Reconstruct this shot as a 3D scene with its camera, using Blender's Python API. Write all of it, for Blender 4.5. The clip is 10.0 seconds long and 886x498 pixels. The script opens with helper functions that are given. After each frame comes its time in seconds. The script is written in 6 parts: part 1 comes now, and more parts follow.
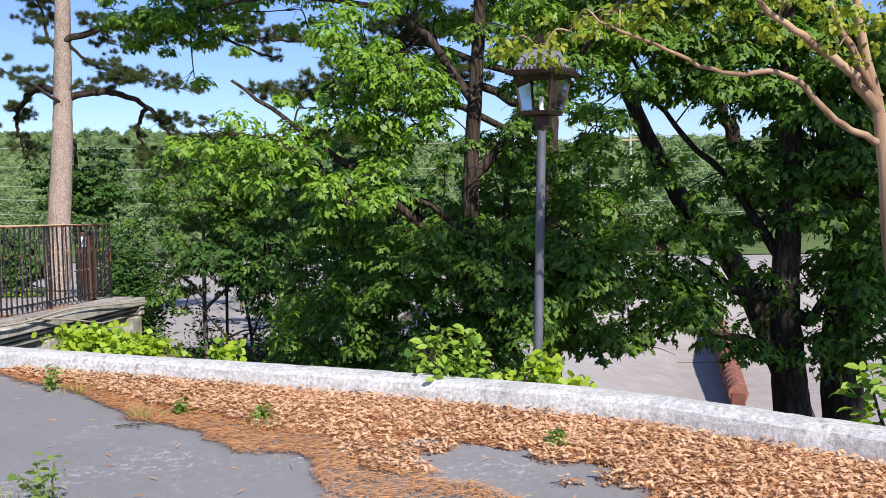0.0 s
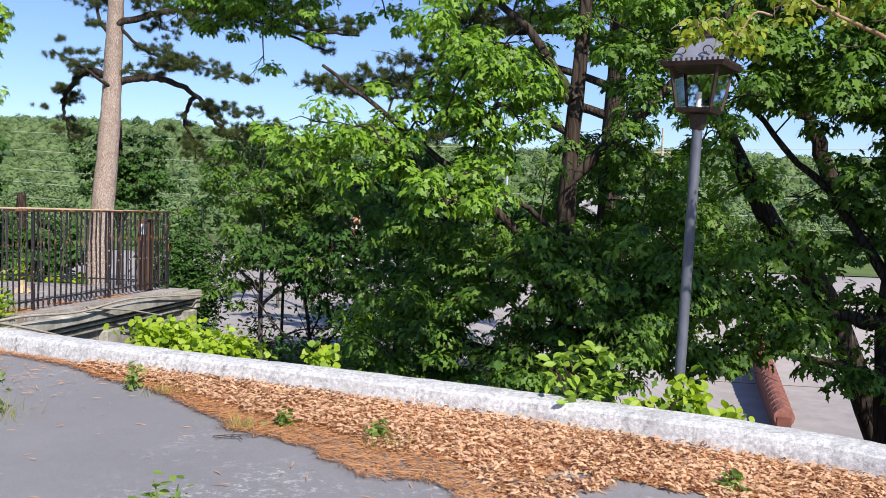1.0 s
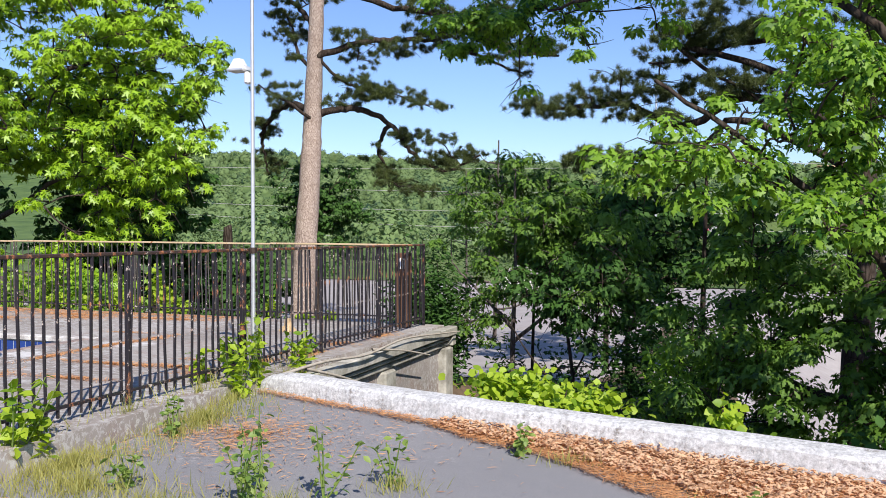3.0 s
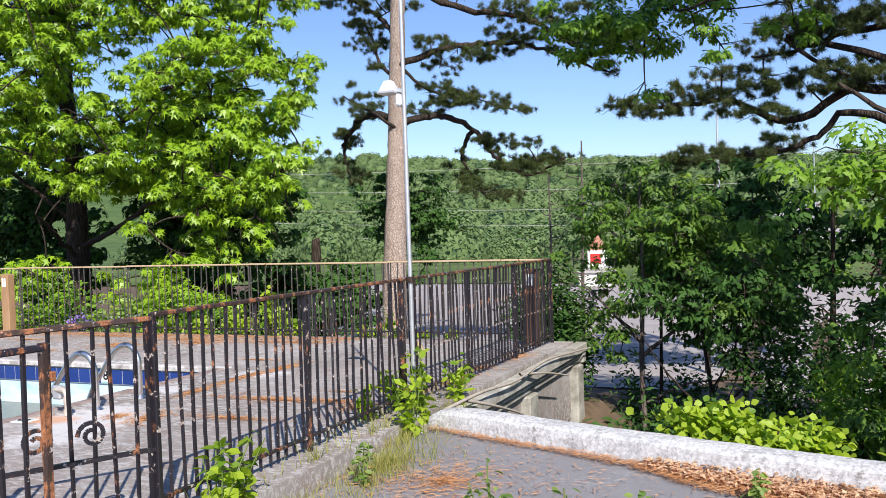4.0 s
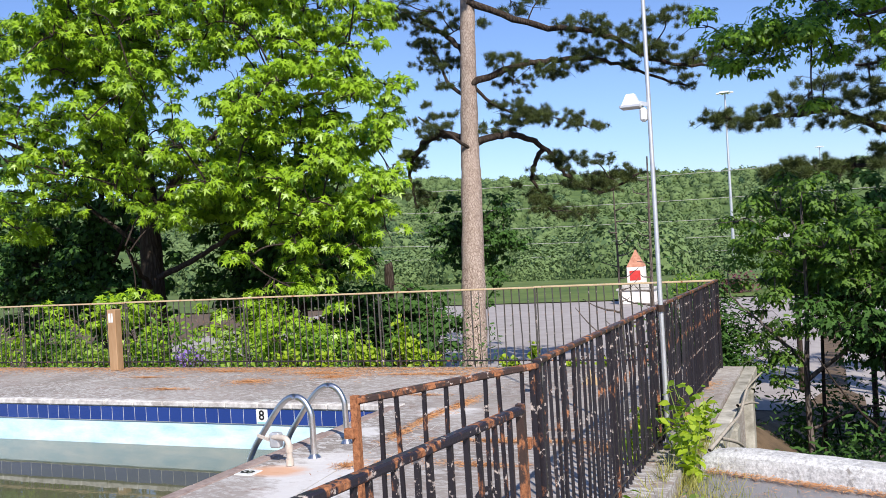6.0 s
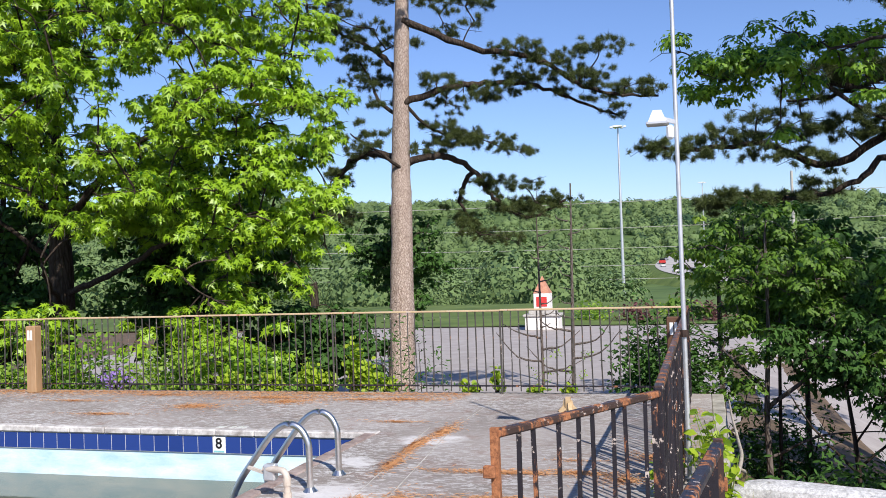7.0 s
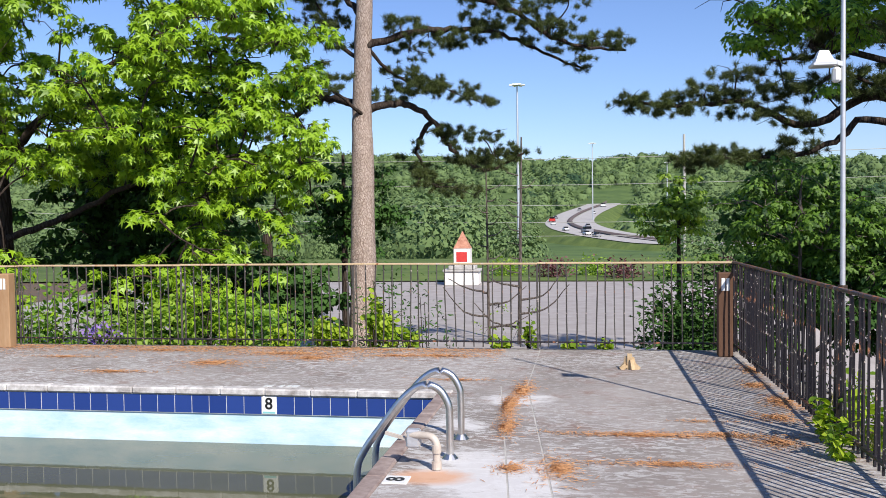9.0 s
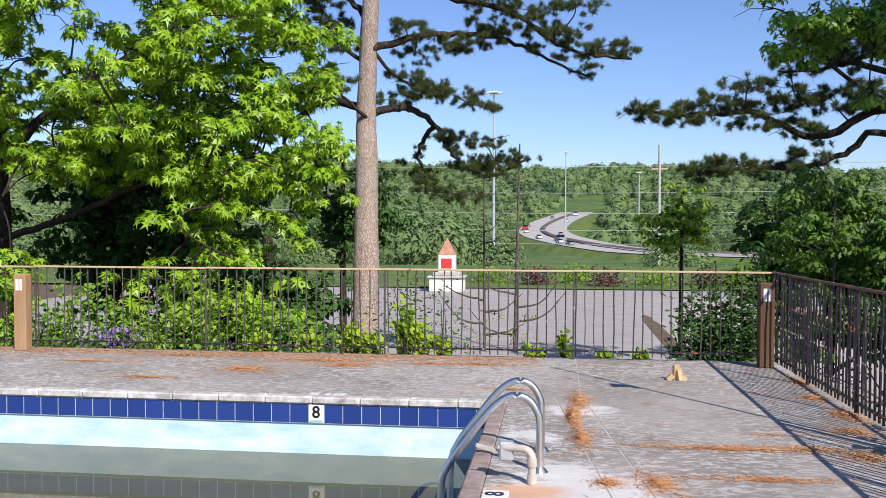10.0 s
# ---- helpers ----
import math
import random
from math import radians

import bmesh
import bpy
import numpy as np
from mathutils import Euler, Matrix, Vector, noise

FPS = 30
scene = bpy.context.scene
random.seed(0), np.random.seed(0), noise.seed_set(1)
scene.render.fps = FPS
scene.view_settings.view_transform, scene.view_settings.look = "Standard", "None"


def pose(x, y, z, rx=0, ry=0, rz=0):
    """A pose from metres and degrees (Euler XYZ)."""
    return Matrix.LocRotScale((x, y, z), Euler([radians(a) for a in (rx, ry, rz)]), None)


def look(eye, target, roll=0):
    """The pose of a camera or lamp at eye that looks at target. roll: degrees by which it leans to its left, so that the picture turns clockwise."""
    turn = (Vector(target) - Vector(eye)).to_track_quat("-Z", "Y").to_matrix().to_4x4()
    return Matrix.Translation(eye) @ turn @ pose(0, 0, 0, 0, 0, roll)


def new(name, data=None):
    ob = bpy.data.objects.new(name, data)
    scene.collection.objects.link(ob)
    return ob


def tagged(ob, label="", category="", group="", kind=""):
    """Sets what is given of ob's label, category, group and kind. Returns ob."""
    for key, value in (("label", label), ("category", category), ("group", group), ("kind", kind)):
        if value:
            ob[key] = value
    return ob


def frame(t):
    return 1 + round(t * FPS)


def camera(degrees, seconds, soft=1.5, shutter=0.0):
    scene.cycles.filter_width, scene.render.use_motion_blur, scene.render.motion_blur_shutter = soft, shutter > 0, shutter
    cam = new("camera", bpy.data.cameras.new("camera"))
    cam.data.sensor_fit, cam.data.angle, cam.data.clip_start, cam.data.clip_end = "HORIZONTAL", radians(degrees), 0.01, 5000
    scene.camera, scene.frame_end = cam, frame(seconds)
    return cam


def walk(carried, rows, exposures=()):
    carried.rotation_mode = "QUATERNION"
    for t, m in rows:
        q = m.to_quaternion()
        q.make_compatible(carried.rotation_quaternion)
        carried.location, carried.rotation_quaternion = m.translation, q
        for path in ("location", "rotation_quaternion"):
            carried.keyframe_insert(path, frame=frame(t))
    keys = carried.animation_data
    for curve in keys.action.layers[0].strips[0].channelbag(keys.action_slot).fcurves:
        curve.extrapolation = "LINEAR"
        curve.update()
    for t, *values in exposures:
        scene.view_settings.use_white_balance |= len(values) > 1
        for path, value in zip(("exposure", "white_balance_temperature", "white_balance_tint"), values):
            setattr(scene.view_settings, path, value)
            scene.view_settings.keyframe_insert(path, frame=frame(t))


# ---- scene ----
cam = camera(53.0, 10.0, soft=0.75)
PATH = [
    (0, (0.37, 0.318, 1.204), (0.054, 2.29, 1.092), -1.3),
    (0.5, (0.031, 0.586, 1.185), (-0.295, 2.558, 1.102), -0.6),
    (1, (-0.398, 0.779, 1.177), (-0.761, 2.743, 1.073), 1.4),
    (1.5, (-0.804, 0.895, 1.194), (-1.207, 2.85, 1.066), -0.1),
    (2, (-1.232, 1.064, 1.221), (-1.733, 2.998, 1.126), -0.9),
    (2.5, (-1.718, 1.118, 1.245), (-2.231, 3.05, 1.201), 0.7),
    (3, (-2.215, 1.193, 1.229), (-2.878, 3.079, 1.173), 0.1),
    (3.2, (-2.424, 1.234, 1.258), (-3.211, 3.072, 1.197), -1.0),
    (4.3, (-3.43, 1.205, 1.516), (-4.217, 3.043, 1.463), -2.4),
    (4.5, (-3.631, 1.137, 1.55), (-4.468, 2.953, 1.505), -2.7),
    (5, (-4.143, 1.204, 1.496), (-4.986, 3.018, 1.488), -3.1),
    (5.2, (-4.341, 1.188, 1.48), (-5.177, 3.005, 1.467), -3.2),
    (6.3, (-5.34, 0.982, 1.597), (-6.057, 2.849, 1.596), -3.7),
    (6.5, (-5.535, 1.007, 1.59), (-6.168, 2.905, 1.596), -3.2),
    (7, (-6.065, 1.124, 1.566), (-6.623, 3.044, 1.598), -2.0),
    (7.5, (-6.546, 1.102, 1.574), (-6.966, 3.058, 1.55), -1.9),
    (8, (-7.074, 1.245, 1.545), (-7.455, 3.208, 1.511), -1.6),
    (8.5, (-7.532, 1.279, 1.517), (-7.886, 3.247, 1.476), -0.5),
    (9, (-7.928, 1.34, 1.539), (-8.245, 3.313, 1.464), -0.8),
    (9.5, (-8.327, 1.451, 1.551), (-8.609, 3.43, 1.488), -0.7),
    (10, (-8.705, 1.422, 1.531), (-8.958, 3.405, 1.47), 0.1),
]
walk(cam, [(t, look(eye, target, roll)) for t, eye, target, roll in PATH], ((0.0, 0.44), (5.0, 0.43), (7.0, 0.35), (10.0, 0.32)))

# ---- world, sun ----
TO_SUN = Vector((0.68, -0.95, 1.0)).normalized()
world = bpy.data.worlds.new("sky")
scene.world = world
world.use_nodes = True
wn = world.node_tree.nodes
sky = wn.new("ShaderNodeTexSky")
sky.sky_type, sky.sun_disc = "NISHITA", False
sky.sun_elevation = math.asin(TO_SUN.z)
sky.sun_rotation = math.atan2(TO_SUN.x, TO_SUN.y)
sky.air_density, sky.dust_density, sky.ozone_density = 1.0, 0.3, 2.5
wn["Background"].inputs["Strength"].default_value = 0.096
tint = wn.new("ShaderNodeMix")
tint.data_type, tint.blend_type = "RGBA", "MULTIPLY"
tint.inputs[0].default_value = 1.0
tint.inputs[7].default_value = (0.88, 0.97, 1.28, 1)
world.node_tree.links.new(sky.outputs["Color"], tint.inputs[6])
world.node_tree.links.new(tint.outputs[2], wn["Background"].inputs["Color"])
sun = new("sun", bpy.data.lights.new("sun", "SUN"))
sun.data.energy, sun.data.angle, sun.data.color = 5.0, radians(0.53), (1.0, 0.935, 0.865)
sun.matrix_world = look(TO_SUN * 60, (0, 0, 0))

# ---- materials ----


class Mat:
    """A node material with a Principled shader and short ways to wire it."""

    def __init__(self, name, rough=0.8, metal=0.0, spec=0.3):
        self.m = bpy.data.materials.new(name)
        self.m.use_nodes = True
        self.t = self.m.node_tree
        self.b = self.t.nodes["Principled BSDF"]
        self.out = self.t.nodes["Material Output"]
        self.b.inputs["Roughness"].default_value = rough
        self.b.inputs["Metallic"].default_value = metal
        self.b.inputs["Specular IOR Level"].default_value = spec

    def node(self, kind, **inputs):
        n = self.t.nodes.new(kind)
        for k, v in inputs.items():
            self.put(v, n.inputs[k.replace("_", " ")])
        return n

    def put(self, v, socket):
        if isinstance(v, bpy.types.NodeSocket):
            self.t.links.new(v, socket)
        else:
            socket.default_value = v

    def coords(self, scale=(1, 1, 1), space="Object"):
        c = self.t.nodes.new("ShaderNodeTexCoord")
        mp = self.node("ShaderNodeMapping", Vector=c.outputs[space])
        mp.inputs["Scale"].default_value = scale
        return mp.outputs["Vector"]

    def noise(self, scale, detail=4, rough=0.6, vec=None, distort=0.0):
        n = self.node("ShaderNodeTexNoise", Vector=vec if vec is not None else self.coords())
        n.inputs["Scale"].default_value, n.inputs["Detail"].default_value = scale, detail
        n.inputs["Roughness"].default_value, n.inputs["Distortion"].default_value = rough, distort
        return n.outputs["Fac"]

    def ramp(self, fac, *stops):
        r = self.node("ShaderNodeValToRGB", Fac=fac)
        e = r.color_ramp.elements
        while len(e) < len(stops):
            e.new(0.5)
        for el, (p, c) in zip(e, stops):
            el.position = p
            el.color = (c, c, c, 1) if isinstance(c, (int, float)) else (*c, 1)
        return r.outputs["Color"]

    def mix(self, fac, a, b, how="MIX"):
        n = self.t.nodes.new("ShaderNodeMix")
        n.data_type, n.blend_type = "RGBA", how
        self.put(fac, n.inputs[0])
        self.put(a if not isinstance(a, tuple) else (*a[:3], 1), n.inputs[6])
        self.put(b if not isinstance(b, tuple) else (*b[:3], 1), n.inputs[7])
        return n.outputs[2]

    def colour(self, c):
        self.put(c if not isinstance(c, tuple) else (*c[:3], 1), self.b.inputs["Base Color"])
        return self

    def bump(self, height, strength=0.3, dist=0.02):
        n = self.node("ShaderNodeBump", Height=height)
        n.inputs["Strength"].default_value, n.inputs["Distance"].default_value = strength, dist
        self.t.links.new(n.outputs["Normal"], self.b.inputs["Normal"])
        return self


def leaf_material(name, dark, light, trans, amount=0.45, rough=0.5, patch=0.35, single=1.0, bough=1.0):
    """A thin leaf: it reflects and lets light through, each leaf and each bough a little different."""
    m = Mat(name, rough, spec=0.35)
    rnd = m.t.nodes.new("ShaderNodeNewGeometry").outputs["Random Per Island"]
    big = m.noise(patch, 2)
    f = m.t.nodes.new("ShaderNodeMath")
    f.operation = "MULTIPLY_ADD"
    m.put(rnd, f.inputs[0])
    f.inputs[1].default_value = single
    g = m.t.nodes.new("ShaderNodeMath")
    g.operation = "MULTIPLY_ADD"
    m.put(big, g.inputs[0])
    g.inputs[1].default_value = bough
    g.inputs[2].default_value = 0.5 - 0.5 * bough + 0.5 - 0.5 * single
    m.put(g.outputs[0], f.inputs[2])
    base = m.ramp(f.outputs[0], (0.45, dark), (1.25 / 1.5, light))
    m.colour(base)
    tr = m.node("ShaderNodeBsdfTranslucent")
    tcol = m.mix(1.0, base, trans, "MULTIPLY")
    m.put(tcol, tr.inputs["Color"])
    mx = m.node("ShaderNodeMixShader")
    mx.inputs[0].default_value = amount
    m.t.links.new(m.b.outputs[0], mx.inputs[1])
    m.t.links.new(tr.outputs[0], mx.inputs[2])
    m.t.links.new(mx.outputs[0], m.out.inputs["Surface"])
    return m.m


def bark_material(name, a, b, c, scale=17.0, stretch=0.36, strength=0.8):
    m = Mat(name, 0.92, spec=0.15)
    v = m.coords((1, 1, stretch))
    w = m.node("ShaderNodeTexVoronoi", Vector=v)
    w.feature = "DISTANCE_TO_EDGE"
    w.inputs["Scale"].default_value = scale
    crack = m.ramp(w.outputs["Distance"], (0.0, 0.0), (0.2, 1.0))
    n = m.noise(22, 6, 0.7, v)
    big = m.noise(1.6, 3)
    col = m.mix(m.ramp(n, (0.3, 0), (0.75, 1)), a, b)
    col = m.mix(m.ramp(big, (0.4, 0.0), (0.7, 0.6)), col, c)
    col = m.mix(crack, m.mix(1.0, col, (0.55, 0.5, 0.47), "MULTIPLY"), col)
    m.colour(col)
    h = m.mix(0.4, crack, n)
    return m.bump(h, strength, 0.03).m


GUM_LEAF = leaf_material("sweetgum leaf", (0.017, 0.072, 0.006), (0.25, 0.4, 0.018), (1.35, 1.6, 0.4), 0.22, 0.4, 0.5)
OAK_LEAF = leaf_material("oak leaf", (0.024, 0.085, 0.011), (0.18, 0.315, 0.028), (1.4, 1.6, 0.5), 0.33)
# Dark leaf colour, lowered further to carry the shade under the canopy.
DARK_SHADED_LEAF = leaf_material("dark broad leaf with shade put in", (0.006, 0.026, 0.005), (0.048, 0.12, 0.017), (1.2, 1.5, 0.5), 0.2, 0.75)
# Tone between the oak and dark leaves, standing for half shade.
MID_LEAF = leaf_material("leaf toned for half shade", (0.012, 0.047, 0.007), (0.108, 0.205, 0.022), (1.3, 1.6, 0.5), 0.28, 0.6)
VINE_LEAF = leaf_material("vine leaf", (0.1, 0.21, 0.016), (0.34, 0.45, 0.035), (1.4, 1.5, 0.4), 0.4)
SHRUB_LEAF = leaf_material("shrub leaf", (0.05, 0.13, 0.016), (0.25, 0.37, 0.045), (1.4, 1.6, 0.5), 0.36)
PINE_LEAF = leaf_material("pine needle", (0.018, 0.036, 0.012), (0.075, 0.1, 0.024), (1.2, 1.3, 0.6), 0.15, patch=0.9)
MYRTLE_LEAF = leaf_material("small olive leaf", (0.07, 0.12, 0.014), (0.28, 0.33, 0.03), (1.3, 1.4, 0.5), 0.35)
GRASS = leaf_material("grass blade", (0.14, 0.19, 0.03), (0.4, 0.38, 0.12), (1.3, 1.3, 0.6), 0.4)
WEED_LEAF = leaf_material("weed leaf", (0.1, 0.19, 0.04), (0.24, 0.32, 0.08), (1.3, 1.5, 0.6), 0.4)
LITTER = leaf_material("dead leaf", (0.27, 0.14, 0.068), (0.7, 0.47, 0.29), (1.3, 1.0, 0.7), 0.25, 0.7, 1.5)
STRAW = leaf_material("pine straw", (0.34, 0.15, 0.06), (0.62, 0.33, 0.15), (1.2, 1.0, 0.7), 0.15, 0.7, 2.0)
PURPLE = leaf_material("violet petal", (0.16, 0.08, 0.3), (0.3, 0.2, 0.5), (1.2, 1.0, 1.2), 0.3)
PINE_BARK = bark_material("pine bark", (0.32, 0.245, 0.2), (0.6, 0.5, 0.43), (0.5, 0.41, 0.35), 34.0, 0.3, 0.7)
# Bark colour is lowered to near black for trunks standing in shade.
OAK_BARK = bark_material("grey-brown bark darkened for shade", (0.03, 0.023, 0.018), (0.1, 0.078, 0.062), (0.06, 0.046, 0.036), 14, 0.2)
MYRTLE_BARK = bark_material("smooth tan bark", (0.36, 0.22, 0.13), (0.5, 0.37, 0.27), (0.42, 0.3, 0.2), 5, 0.15, 0.25)
DEAD_BARK = bark_material("dead grey twig", (0.1, 0.08, 0.07), (0.22, 0.19, 0.17), (0.15, 0.13, 0.11), 20, 0.2)


def make_asphalt():
    m = Mat("worn asphalt", 0.9, spec=0.2)
    fine = m.noise(260, 3, 0.7)
    mid = m.noise(9, 6, 0.7)
    big = m.noise(0.55, 5, 0.6)
    col = m.ramp(fine, (0.3, (0.15, 0.148, 0.155)), (0.72, (0.32, 0.315, 0.325)))
    col = m.mix(m.ramp(mid, (0.45, 0), (0.8, 0.55)), col, (0.27, 0.26, 0.26))
    col = m.mix(m.ramp(big, (0.42, 0), (0.68, 0.5)), col, (0.18, 0.178, 0.188))
    scuff = m.mix(1.0, m.ramp(m.noise(22, 8, 0.75), (0.54, 0), (0.6, 1)), m.ramp(m.noise(0.8, 3), (0.5, 0), (0.66, 0.8)), "MULTIPLY")
    col = m.mix(scuff, col, (0.5, 0.49, 0.48))
    col = m.mix(m.ramp(m.noise(95, 3, 0.6), (0.68, 0), (0.72, 0.6)), col, (0.5, 0.46, 0.4))
    return m.colour(col).bump(fine, 0.35, 0.006).m


def make_deck():
    m = Mat("flaking painted concrete deck", 0.85, spec=0.25)
    v = m.coords((0.6, 1.25, 1.0))
    flake = m.noise(19, 9, 0.74, v, 0.6)
    big = m.noise(0.7, 5, 0.65)
    grain = m.noise(120, 4, 0.7)
    base = m.ramp(big, (0.32, (0.2, 0.172, 0.152)), (0.7, (0.37, 0.335, 0.31)))
    base = m.mix(m.ramp(m.noise(3.1, 6, 0.7), (0.52, 0), (0.7, 0.7)), base, (0.23, 0.14, 0.11))
    mask = m.ramp(flake, (0.505, 0), (0.55, 1))
    bare = m.ramp(grain, (0.3, (0.44, 0.43, 0.415)), (0.7, (0.66, 0.65, 0.635)))
    near_pool = m.ramp(m.noise(0.45, 3), (0.38, 0.25), (0.6, 1.0))
    mk = m.mix(1.0, mask, near_pool, "MULTIPLY")
    worn = None
    for spot, r in (((-8.62, 6.85, 0), 0.5), ((-8.35, 6.1, 0), 0.6), ((-8.5, 8.9, 0), 0.45), ((-8.9, 7.9, 0), 0.35)):
        dn = m.t.nodes.new("ShaderNodeVectorMath")
        dn.operation = "DISTANCE"
        m.put(m.coords(), dn.inputs[0])
        dn.inputs[1].default_value = spot
        w = m.ramp(dn.outputs["Value"], (r * 0.3, 1.0), (min(0.99, r * 1.5), 0.0))
        worn = w if worn is None else m.mix(1.0, worn, w, "ADD")
    chalk = m.ramp(m.mix(1.0, m.mix(1.0, m.noise(5, 7, 0.72, m.coords((0.7, 1.2, 1))), worn, "MULTIPLY"), (1.45, 1.45, 1.45), "MULTIPLY"), (0.46, 0), (0.66, 0.75))
    col = m.mix(m.mix(1.0, mk, (0.88, 0.88, 0.88), "MULTIPLY"), base, bare)
    col = m.mix(chalk, col, (0.66, 0.65, 0.64))
    dn = m.t.nodes.new("ShaderNodeVectorMath")
    dn.operation = "DISTANCE"
    m.put(m.mix(1.0, m.coords((1.0, 1.5, 0.0)), m.mix(0.16, (0, 0, 0), m.noise(11, 5, 0.7)), "ADD"), dn.inputs[0])
    dn.inputs[1].default_value = (-8.78, 9.83, 0.08)
    col = m.mix(m.ramp(dn.outputs["Value"], (0.14, 0.85), (0.3, 0.0)), col, (0.6, 0.33, 0.19))
    return m.colour(col).bump(m.mix(0.5, flake, grain), 0.4, 0.01).m


def make_whitewash():
    m = Mat("peeling white-painted rendered concrete", 0.85, spec=0.2)
    rough = m.noise(38, 6, 0.75)
    stain = m.noise(2.2, 6, 0.75)
    col = m.ramp(rough, (0.3, (0.26, 0.257, 0.255)), (0.62, (0.7, 0.697, 0.692)))
    streak = m.noise(5.5, 5, 0.7, m.coords((1, 1, 0.12)))
    col = m.mix(m.ramp(streak, (0.47, 0), (0.72, 0.6)), col, (0.34, 0.335, 0.33))
    col = m.mix(m.ramp(m.noise(150, 3, 0.6), (0.6, 0), (0.66, 0.7)), col, (0.3, 0.3, 0.3))
    peel = m.ramp(m.noise(11, 7, 0.75), (0.56, 0), (0.62, 1))
    col = m.mix(m.mix(1.0, peel, m.ramp(stain, (0.45, 0), (0.6, 1)), "MULTIPLY"), col, (0.27, 0.25, 0.23))
    return m.colour(col).bump(m.mix(0.4, rough, peel), 0.5, 0.012).m


def make_rusty(name, paint, amount):
    m = Mat(name, 0.6, spec=0.4)
    n = m.noise(11, 7, 0.75, m.coords((1, 1, 0.45)))
    f = m.noise(60, 4, 0.7)
    rust = m.ramp(f, (0.3, (0.12, 0.04, 0.018)), (0.72, (0.48, 0.2, 0.085)))
    pale = m.ramp(m.noise(19, 5, 0.7), (0.6, 0), (0.64, 1))
    p = m.mix(pale, m.mix(f, paint, tuple(c * 1.8 for c in paint)), (0.5, 0.42, 0.37))
    mask = m.ramp(n, (amount, 0), (amount + 0.06, 1))
    m.colour(m.mix(mask, p, rust))
    m.put(m.ramp(mask, (0, 0.42), (1, 0.9)), m.b.inputs["Roughness"])
    return m.bump(m.mix(0.5, n, f), 0.5, 0.006).m


def simple(name, a, b, scale=6.0, rough=0.7, metal=0.0, strength=0.15, stretch=(1, 1, 1), spec=0.3):
    m = Mat(name, rough, metal, spec)
    n = m.noise(scale, 6, 0.7, m.coords(stretch))
    m.colour(m.ramp(n, (0.3, a), (0.7, b)))
    return m.bump(n, strength, 0.01).m


ASPHALT = make_asphalt()
DECK = make_deck()
WHITEWASH = make_whitewash()
IRON = make_rusty("black iron with rust", (0.013, 0.011, 0.014), 0.565)
# Far fence bars: lighter paint than IRON.
LIGHT_IRON = make_rusty("lighter grey iron with rust", (0.05, 0.045, 0.04), 0.585)
RAIL_RUST = make_rusty("rusted top rail", (0.035, 0.022, 0.018), 0.5)
RAIL_DARK = make_rusty("black rail with rust bloom", (0.016, 0.014, 0.02), 0.515)
RUST_POST = make_rusty("heavily rusted post", (0.06, 0.03, 0.02), 0.3)
TAN_RAIL = make_rusty("tan-painted top rail with rust", (0.36, 0.27, 0.16), 0.57)
CONCRETE = simple("weathered concrete", (0.3, 0.28, 0.25), (0.55, 0.53, 0.49), 5, 0.9)
PALE_LOT = simple("sun-bleached parking asphalt", (0.28, 0.252, 0.235), (0.385, 0.352, 0.33), 1.2, 0.95)
EARTH = simple("bank soil with dead leaves", (0.06, 0.045, 0.03), (0.19, 0.13, 0.08), 3.0, 0.95, strength=0.5)
MEADOW = simple("rough grass", (0.05, 0.088, 0.018), (0.14, 0.19, 0.042), 0.2, 0.95)
# Greyed, bluish green puts some distance haze into the leaf colour.
FOREST = leaf_material("hazed distant woods", (0.028, 0.07, 0.033), (0.142, 0.21, 0.076), (1.0, 1.1, 0.6), 0.15, 0.9, 0.02, 0.6, 2.6)
VALLEY = simple("wooded valley floor", (0.04, 0.08, 0.02), (0.12, 0.18, 0.045), 0.08, 0.95)
STEEL = simple("polished stainless tube", (0.68, 0.66, 0.63), (0.82, 0.8, 0.77), 30, 0.3, 1.0, 0.02)
GALV = simple("galvanised steel", (0.5, 0.51, 0.52), (0.68, 0.69, 0.7), 8, 0.45, 0.6, 0.05)
LAMP_METAL = simple("brown-black lamp metal", (0.02, 0.015, 0.013), (0.085, 0.055, 0.042), 14, 0.55, 0.3)
# Grey-blue set darker to stand for dappled shade on the lamp post.
SHADED_POST_PAINT = simple("grey-blue painted post", (0.06, 0.068, 0.088), (0.16, 0.17, 0.2), 10, 0.5, 0.2, 0.2, (1, 1, 0.3))
WHITE_METAL = simple("white enamel", (0.62, 0.62, 0.6), (0.8, 0.8, 0.78), 9, 0.4)
TILE_BLUE = Mat("blue glazed tile", 0.15, spec=0.5)
TILE_BLUE.colour(TILE_BLUE.mix(TILE_BLUE.t.nodes.new("ShaderNodeObjectInfo").outputs["Random"], (0.017, 0.043, 0.195), (0.024, 0.056, 0.235)))
TILE_BLUE = TILE_BLUE.m
TILE_WHITE = simple("white glazed tile", (0.7, 0.7, 0.68), (0.8, 0.8, 0.78), 20, 0.2)
BLACK = simple("black glaze", (0.01, 0.01, 0.01), (0.02, 0.02, 0.02), 20, 0.4)
GROUT = simple("pale grout", (0.34, 0.35, 0.37), (0.55, 0.56, 0.57), 30, 0.9)
PLASTER = simple("pale blue pool plaster", (0.36, 0.58, 0.7), (0.74, 0.82, 0.84), 3.2, 0.75, 0, 0.5, (0.6, 0.6, 1.8))
COPING = simple("stained coping", (0.2, 0.17, 0.15), (0.72, 0.7, 0.67), 7, 0.85, 0, 0.8)
